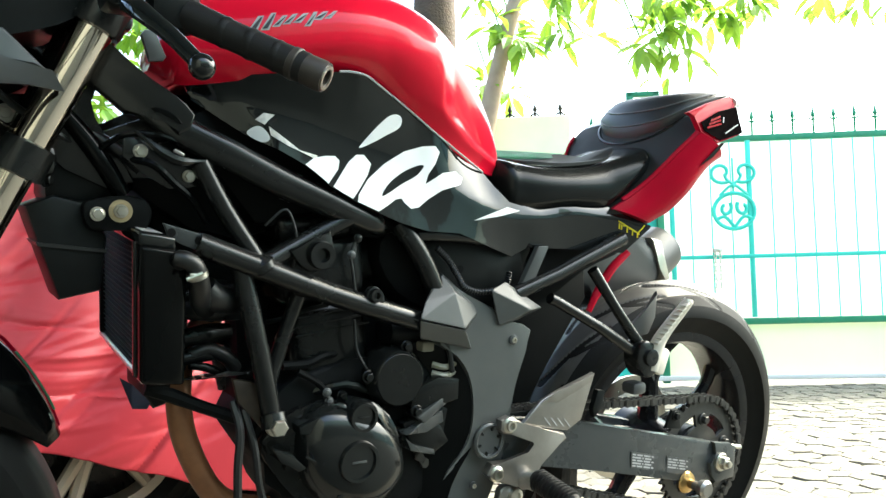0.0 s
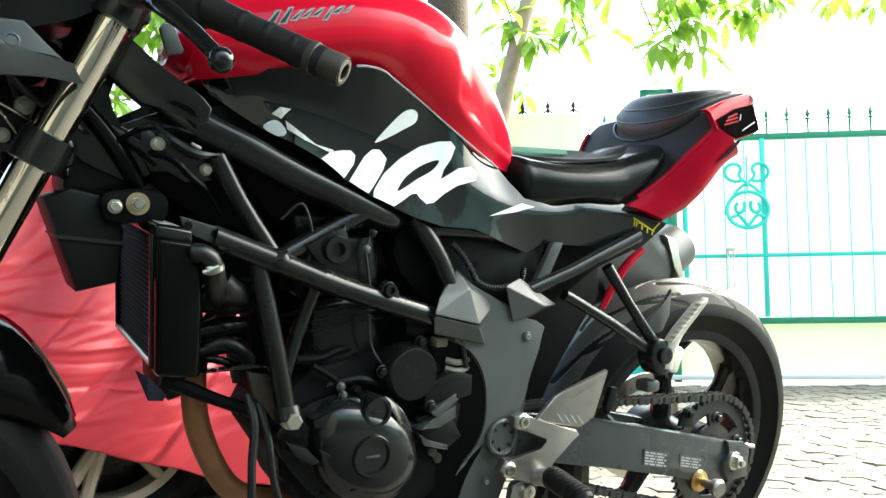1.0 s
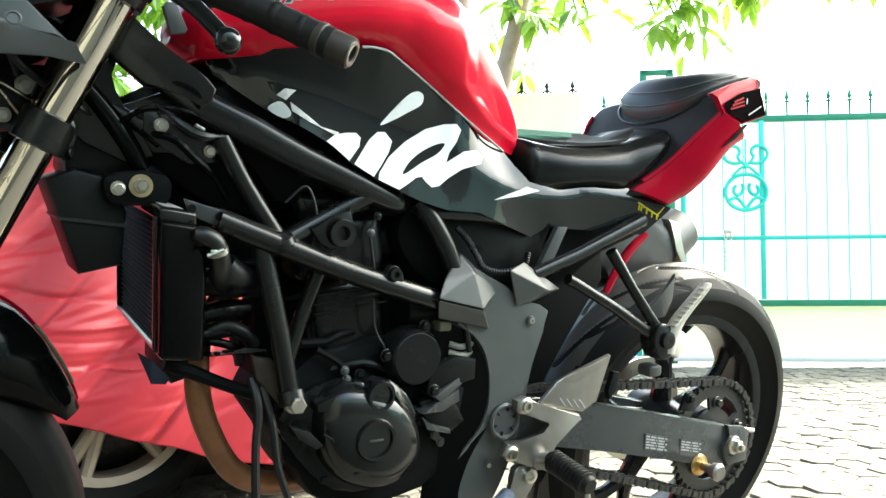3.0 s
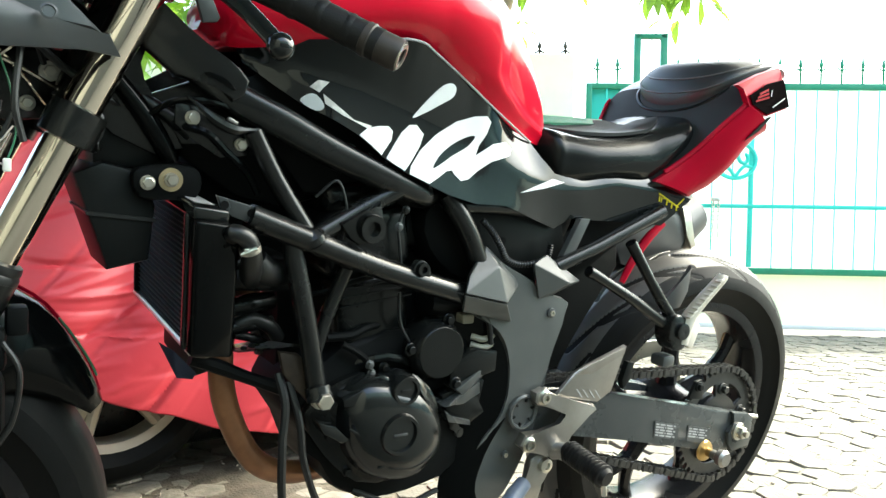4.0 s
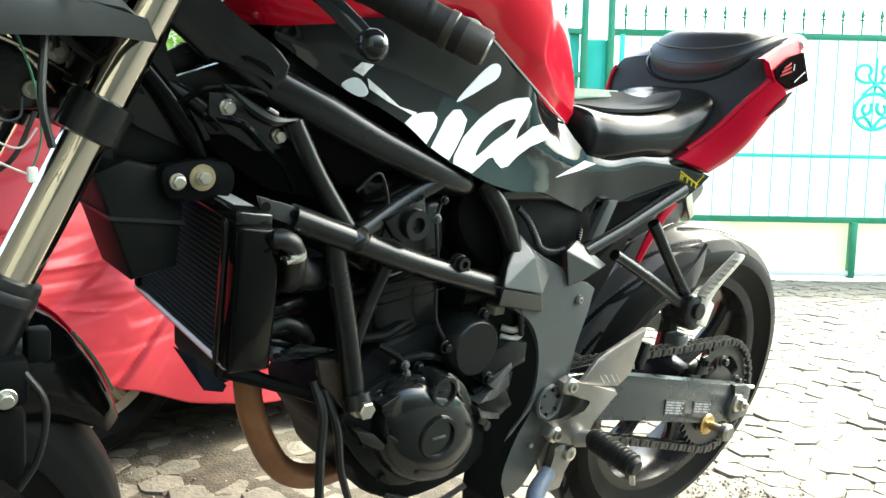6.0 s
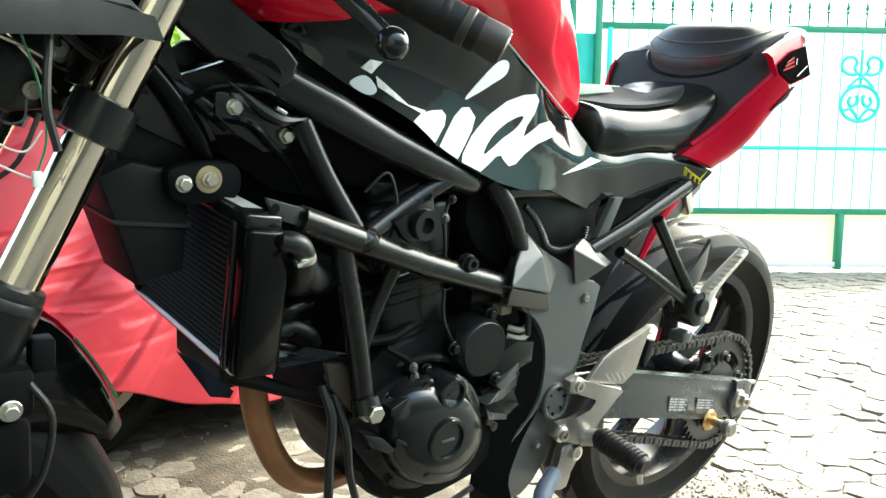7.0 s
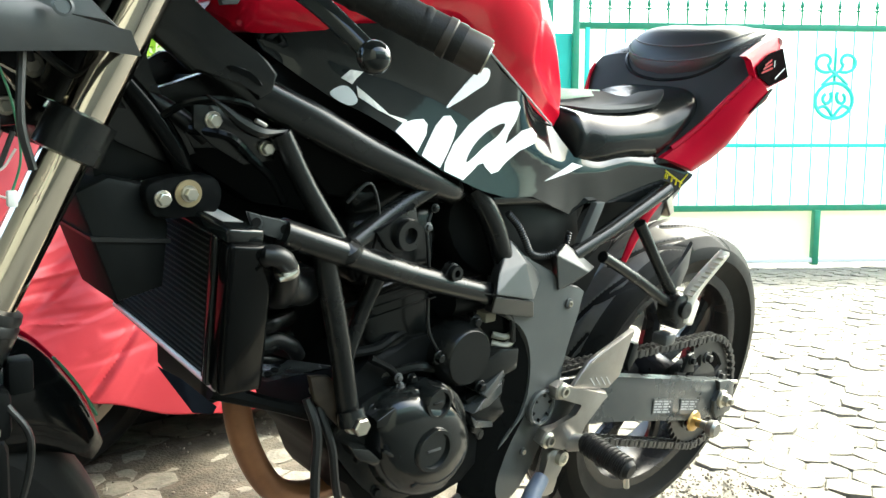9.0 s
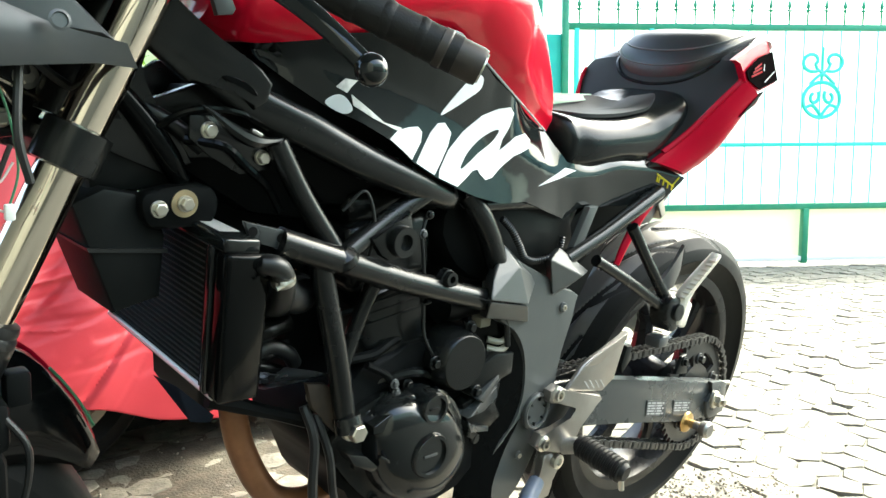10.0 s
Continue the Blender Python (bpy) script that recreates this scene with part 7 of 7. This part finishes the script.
    part("guard_lower", faceted([(-0.5763, -0.1100, 0.5830), (-0.6533, -0.1140, 0.6002), (-0.5531, -0.0940, 0.5537), (-0.6433, -0.1000, 0.5740), (-0.5460, -0.0700, 0.5728), (-0.6224, -0.0700, 0.5894), (-0.5400, -0.0700, 0.5494), (-0.6242, -0.0700, 0.5670)]), GREYPLASTIC, g, "", True)
    part("rear_guard", faceted([(-0.4914, -0.0850, 0.6475), (-0.4193, -0.0850, 0.6068), (-0.4530, -0.1000, 0.6063), (-0.5276, -0.1000, 0.6376), (-0.5055, -0.0920, 0.5844), (-0.4744, -0.0900, 0.5893), (-0.4855, -0.0720, 0.6438), (-0.4157, -0.0720, 0.6046), (-0.5062, -0.0720, 0.6315), (-0.4917, -0.0720, 0.5821)]), GREYPLASTIC, plate, "", True)
    for x, z, r in ((-0.4753, 0.5611, 0.0075), (-0.5306, 0.3486, 0.006)):
        part("plate_bolt", lathe(B(), [(r, 0), (r, 0.003), (r * 0.7, 0.004), (r * 0.5, 0.004), (r * 0.45, 0.001), (0.001, 0.001)], (x, plate_y(x, z), z), YL, 20), CHARCOAL, plate)
        part("bolt_socket", lathe(B(), [(r * 0.62, 0.003), (r * 0.6, 0.0055), (r * 0.35, 0.0055), (r * 0.3, 0.003)], (x, plate_y(x, z), z), YL, 6), STEEL, plate)
    ring = part("pivot_cap", lathe(B(), [(0.027, 0), (0.027, 0.005), (0.024, 0.007), (0.021, 0.006), (0.02, 0.003), (0.001, 0.003)], (-0.5132, -0.088, 0.4152), YL, 32), CHARCOAL, plate, "round swingarm pivot cap")
    for k in range(6):
        a = k * math.pi / 3 + 0.3
        part("cap_tooth", boxy(B(), (-0.5132 + 0.0185 * math.cos(a), -0.0925, 0.4152 + 0.0185 * math.sin(a)), (0.006, 0.004, 0.003), 0.0005, Matrix.Rotation(-a, 4, "Y")), MATTEBLACK, ring)
    # heel plate and cast foot rest carrier
    heel = part("heel_plate", prism(B(), [(-0.3185, 0.5024), (-0.3204, 0.486), (-0.3396, 0.4298), (-0.3673, 0.4153), (-0.459, 0.4337), (-0.4228, 0.4684), (-0.3993, 0.477)], -0.099, -0.093, 0.002), ALU, bike, "brushed aluminium heel plate")
    part("heel_facet", prism(B(), [(-0.3185, 0.502), (-0.3993, 0.4768), (-0.4238, 0.466), (-0.3901, 0.4633), (-0.3224, 0.489)], -0.1015, -0.099, 0.001), ALU, heel)
    for i in range(4):
        x, z = -0.405 + 0.0133 * i, 0.4275 - 0.002 * i
        part("heel_slot", prism(B(), [(x, z), (x + 0.003, z - 0.0006), (x - 0.0095, z + 0.0135), (x - 0.0125, z + 0.0142)], -0.0998, -0.0975), STICKERGREY, heel)
    car = part("foot_rest_carrier", prism(B(), [(-0.503, 0.4328), (-0.5022, 0.4471), (-0.4855, 0.4517), (-0.4431, 0.4288), (-0.38, 0.4156), (-0.3726, 0.4052), (-0.4101, 0.3866), (-0.4265, 0.374), (-0.4358, 0.3575), (-0.4207, 0.3401), (-0.4347, 0.3317), (-0.4708, 0.3498), (-0.5072, 0.357), (-0.5244, 0.3697), (-0.5154, 0.3856), (-0.4828, 0.3841), (-0.4481, 0.3904), (-0.4357, 0.4027), (-0.4373, 0.411), (-0.478, 0.4228), (-0.4961, 0.4265)], -0.106, -0.092, 0.004), ALU, bike, "cast aluminium foot rest carrier")
    for x, z in ((-0.4867, 0.4389), (-0.5068, 0.3693)):
        part("carrier_bolt", lathe(B(), [(0.012, 0), (0.012, 0.006), (0.0085, 0.008), (0.008, 0.012), (0.005, 0.012), (0.0045, 0.006), (0.001, 0.006)], (x, -0.1, z), YL, 24), STEEL, car)
    p0, p1 = Vector((-0.4453, -0.12, 0.3587)), Vector((-0.441, -0.203, 0.345))
    dd = (p1 - p0).normalized()
    peg = part("foot_rest", tube(B(), [p0, p0.lerp(p1, 0.1), p0.lerp(p1, 0.9), p1], [0.013, 0.0165, 0.0155, 0.011], 18), GRIPRUBBER, bike, "ribbed black rubber foot rest")
    for i in range(11):
        part("rest_rib", lathe(B(), [(0.0155, -0.0022), (0.0178, -0.001), (0.0178, 0.001), (0.0155, 0.0022)], p0.lerp(p1, 0.1 + 0.08 * i), dd, 16), GRIPRUBBER, peg)
    part("rest_clevis", tube(B(), [(-0.455, -0.1, 0.35), p0 + dd * 0.005], [0.013, 0.012], 12), ALU, peg)
    part("hero_peg", tube(B(), [p1 - dd * 0.01, p1 - dd * 0.008 + Vector((0.006, 0, -0.03))], 0.004, 8), STEEL, peg)
    # gear lever linkage and side stand
    st = part("stand_bracket", prism(B(), closed([(-0.5012, 0.3028), (-0.4938, 0.3415), (-0.4735, 0.3464), (-0.4543, 0.3335), (-0.456, 0.3156), (-0.4723, 0.299), (-0.473, 0.2753), (-0.5006, 0.2783), (-0.526, 0.2933)], 3), -0.1, -0.088, 0.003), ALU, bike, "scuffed stand bracket")
    part("pivot_bolt", lathe(B(), [(0.011, 0), (0.011, 0.008), (0.006, 0.009), (0.005, 0.005), (0.001, 0.005)], (-0.469, -0.1, 0.331), YL, 20), STEEL, st)
    part("side_stand", tube(B(), [(-0.5, -0.095, 0.305), (-0.545, -0.115, 0.275), (-0.57, -0.17, 0.19), (-0.585, -0.225, 0.1), (-0.6, -0.275, 0.035)], [0.012, 0.0135, 0.013, 0.012, 0.012], 14, smooth=4), BLUEGREY, bike, "scuffed blue-grey side stand")
    part("stand_foot", boxy(B(), (-0.605, -0.28, 0.036), (0.06, 0.04, 0.012), 0.004), FRAMEBLACK, bike)
    bm = B()
    way = spline([(-0.6115, -0.082, 0.6954), (-0.5941, -0.085, 0.6796), (-0.579, -0.087, 0.6588), (-0.5637, -0.086, 0.6401), (-0.5285, -0.08, 0.6326), (-0.4869, -0.078, 0.6394), (-0.4792, -0.078, 0.6613)], 14)
    part("corrugated_sleeve", tube(bm, way, [0.0052 if i % 2 else 0.0038 for i in range(len(way))], 10), WIREBLACK, bike, "black corrugated wiring sleeve")
    inner = part("inner_panel", prism(B(), [(-0.62, 0.70), (-0.544, 0.72), (-0.45, 0.70), (-0.43, 0.63), (-0.48, 0.6), (-0.6, 0.62)], -0.062, -0.056, 0.002), MATTEBLACK, bike, "black inner panel under the side cover")
    part("panel_hole", lathe(B(), [(0.0055, 0), (0.0055, 0.0008), (0.004, 0.001)], (-0.557, -0.062, 0.664), YL, 16), GROOVEBLACK, inner)
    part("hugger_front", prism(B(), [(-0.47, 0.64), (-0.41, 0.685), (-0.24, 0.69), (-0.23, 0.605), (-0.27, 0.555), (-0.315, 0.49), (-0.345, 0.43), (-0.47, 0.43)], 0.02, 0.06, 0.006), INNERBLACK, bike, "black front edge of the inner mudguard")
    rod = part("vent_rod", tube(B(), [(-0.731, -0.074, 0.707), (-0.7393, -0.076, 0.6846), (-0.7358, -0.076, 0.6622), (-0.7306, -0.076, 0.63)], 0.0022, 8, smooth=3), WIREBLACK, bike)
    for x, z, m in ((-0.731, 0.7068, FRAMEBLACK), (-0.7393, 0.6846, CHARCOAL)):
        part("rod_bolt", hexbolt(B(), (x, -0.077, z), 0.0042, 0.005, washer=1.4), m, rod)
    # breather hoses and loom near the engine
    for pts, r in (([(-0.86, -0.085, 0.72), (-0.835, -0.09, 0.74), (-0.82, -0.09, 0.70), (-0.825, -0.085, 0.66)], 0.0018),
                   ([(-0.733, -0.08, 0.6), (-0.728, -0.08, 0.56), (-0.71, -0.08, 0.53)], 0.0022),
                   ([(-0.888, -0.07, 0.505), (-0.883, -0.085, 0.47), (-0.886, -0.09, 0.42), (-0.88, -0.09, 0.34), (-0.85, -0.08, 0.28)], 0.0055),
                   ([(-0.876, -0.075, 0.495), (-0.866, -0.09, 0.45), (-0.855, -0.09, 0.39), (-0.82, -0.085, 0.32), (-0.76, -0.08, 0.3)], 0.0048),
                   ([(-0.62, -0.085, 0.575), (-0.59, -0.085, 0.56), (-0.575, -0.08, 0.52)], 0.004),
                   ([(-0.77, -0.06, 0.33), (-0.7, -0.07, 0.3), (-0.64, -0.07, 0.31)], 0.004)):
        part("hose", tube(B(), pts, r, 8, smooth=6), WIREBLACK, bike)
    bm = B()
    bm.faces.new([bm.verts.new(v) for v in ((-0.938, -0.07, 0.5345), (-0.862, -0.085, 0.5405), (-0.864, -0.07, 0.5385), (-0.885, 0.0, 0.5285), (-0.94, 0.0, 0.5225))])
    bmesh.ops.solidify(bm, geom=bm.faces[:], thickness=0.003)
    br = part("horn_bracket", bm, SWINGGREY, bike, "black pressed bracket with two holes")
    for x, y, z in ((-0.925, -0.05, 0.533), (-0.912, -0.042, 0.5325)):
        part("bracket_hole", lathe(B(), [(0.0042, 0), (0.0042, 0.0012), (0.003, 0.0014)], (x, y, z), (0, -0.2, 1), 14), GROOVEBLACK, br)
    part("lug_plate", prism(B(), [(-0.893, 0.535), (-0.868, 0.53), (-0.835, 0.494), (-0.836, 0.474), (-0.852, 0.468), (-0.885, 0.505)], -0.082, -0.075, 0.003), DIRTYSTEEL, bike, "oily brown engine mount plate")


rear_sets()


# ---- pavers: worn six-sided concrete blocks ----
def pavers():
    rng = random.Random(3)
    root = tagged(new("paving"), "uneven grey six-sided concrete paving blocks", "paving", kind="structure")
    A = 0.056                                    # corner radius
    variants = []
    for k in range(12):
        bm = B()
        out = []
        for i in range(6):
            a = radians(60 * i + 30)
            rr = A * rng.uniform(0.95, 1.02)
            for da in (-0.12, 0.12):
                out.append((rr * math.cos(a + da) + rng.uniform(-0.0045, 0.0045), rr * math.sin(a + da) + rng.uniform(-0.0045, 0.0045)))
        lo = [bm.verts.new((x, y, -0.03)) for x, y in out]
        mi = [bm.verts.new((x * 0.98, y * 0.98, -0.01)) for x, y in out]
        hi = []
        for x, y in out:
            k = rng.uniform(0.86, 0.95)
            hi.append(bm.verts.new((x * k, y * k, rng.uniform(-0.0025, 0.0008))))
        c = bm.verts.new((0, 0, 0.003))
        n = len(out)
        for i in range(n):
            j = (i + 1) % n
            bm.faces.new((lo[i], lo[j], mi[j], mi[i]))
            bm.faces.new((mi[i], mi[j], hi[j], hi[i]))
            bm.faces.new((hi[i], hi[j], c))
        me = bpy.data.meshes.new("paver")
        bm.to_mesh(me)
        bm.free()
        me.materials.append(PAVER)
        me.shade_smooth()
        me.set_sharp_from_angle(angle=radians(40))
        variants.append(me)
    cells = []
    dx, dy = A * math.sqrt(3), A * 1.5
    turn = Matrix.Rotation(radians(-12), 4, "Z")
    for i in range(-50, 100):
        for j in range(-50, 100):
            p = turn @ Vector((dx * (i + 0.5 * (j % 2)), dy * j, 0))
            if -3 < p.x < 6.5 and -0.4 < p.y < 5.0 and (p - GATE).dot(GN) < 0.0:
                cells.append(p)
    focus = Vector((0.5, 0.5, 0))
    cells.sort(key=lambda p: (p - focus).length)
    far = B()
    for n, p in enumerate(cells):
        me = variants[rng.randrange(12)]
        m = Matrix.Translation(p + Vector((0, 0, rng.uniform(-0.005, 0.001)))) @ turn @ pose(0, 0, 0, rng.gauss(0, 1.7), rng.gauss(0, 1.7), 60 * rng.randrange(6) + rng.uniform(-3, 3))
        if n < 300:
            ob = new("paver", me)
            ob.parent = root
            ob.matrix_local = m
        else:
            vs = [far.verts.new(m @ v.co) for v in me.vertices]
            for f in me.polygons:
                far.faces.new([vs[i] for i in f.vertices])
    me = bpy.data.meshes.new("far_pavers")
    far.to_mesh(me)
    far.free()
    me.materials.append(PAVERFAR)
    me.shade_smooth()
    me.set_sharp_from_angle(angle=radians(40))
    ob = new("far_pavers", me)
    ob.parent = root
    tagged(ob, kind="stuff")


def soil_height(x, y):
    n = noise.noise(Vector((x * 3.1, y * 3.1, 0.4))) + 0.55 * noise.noise(Vector((x * 9, y * 9, 4.0))) + 0.3 * noise.noise(Vector((x * 26, y * 26, 8.0)))
    return -0.002 + 0.008 * n - max(0, x + 0.25) * 0.03 - max(0, abs(y - 0.6) - 0.45) * 0.03 - max(0, ((x + 0.6) / 1.0) ** 2 + ((y - 0.6) / 0.62) ** 2 - 0.9 + 0.25 * n) * 0.06


def gravel():
    rng = random.Random(21)
    bm = B()
    for _ in range(3600):
        x, y = rng.uniform(-1.1, 0.1), rng.uniform(0.0, 1.15)
        if rng.random() < 0.3:
            x, y = rng.gauss(0.16, 0.14), rng.gauss(0.02, 0.12)
        elif noise.noise(Vector((x * 1.7, y * 1.7, 3.0))) < rng.uniform(-0.25, 0.5):
            continue
        r = rng.choice((0.0015, 0.002, 0.0025, 0.003, 0.004, 0.005)) * rng.uniform(0.7, 1.3)
        m = Matrix.Translation((x, y, max(soil_height(x, y), -0.002) + r * 0.25)) @ Euler((rng.uniform(0, 6), rng.uniform(0, 6), rng.uniform(0, 6))).to_matrix().to_4x4() @ Matrix.Diagonal((r, r * rng.uniform(0.6, 1), r * rng.uniform(0.5, 0.9), 1))
        bmesh.ops.create_icosphere(bm, subdivisions=1, radius=1.0, matrix=m)
    tagged(part("gravel", bm, GRIT, flat=True), "loose gravel and grit on the pavers", "gravel", kind="stuff")



def soil():
    """Earth lying over and between the pavers under the motorcycles; their shade is partly in its colour."""
    bm = B()
    bmesh.ops.create_grid(bm, x_segments=150, y_segments=90, size=1.0, matrix=Matrix.Translation((-0.35, 0.62, 0)) @ Matrix.Diagonal((1.35, 0.75, 1, 1)))
    for v in bm.verts:
        x, y, _ = v.co
        v.co.z = soil_height(x, y)
    tagged(part("soil", bm, SOIL), "brown earth and dead leaf crumbs over the pavers, darkened for shade", "soil", kind="stuff")


soil()
gravel()
pavers()
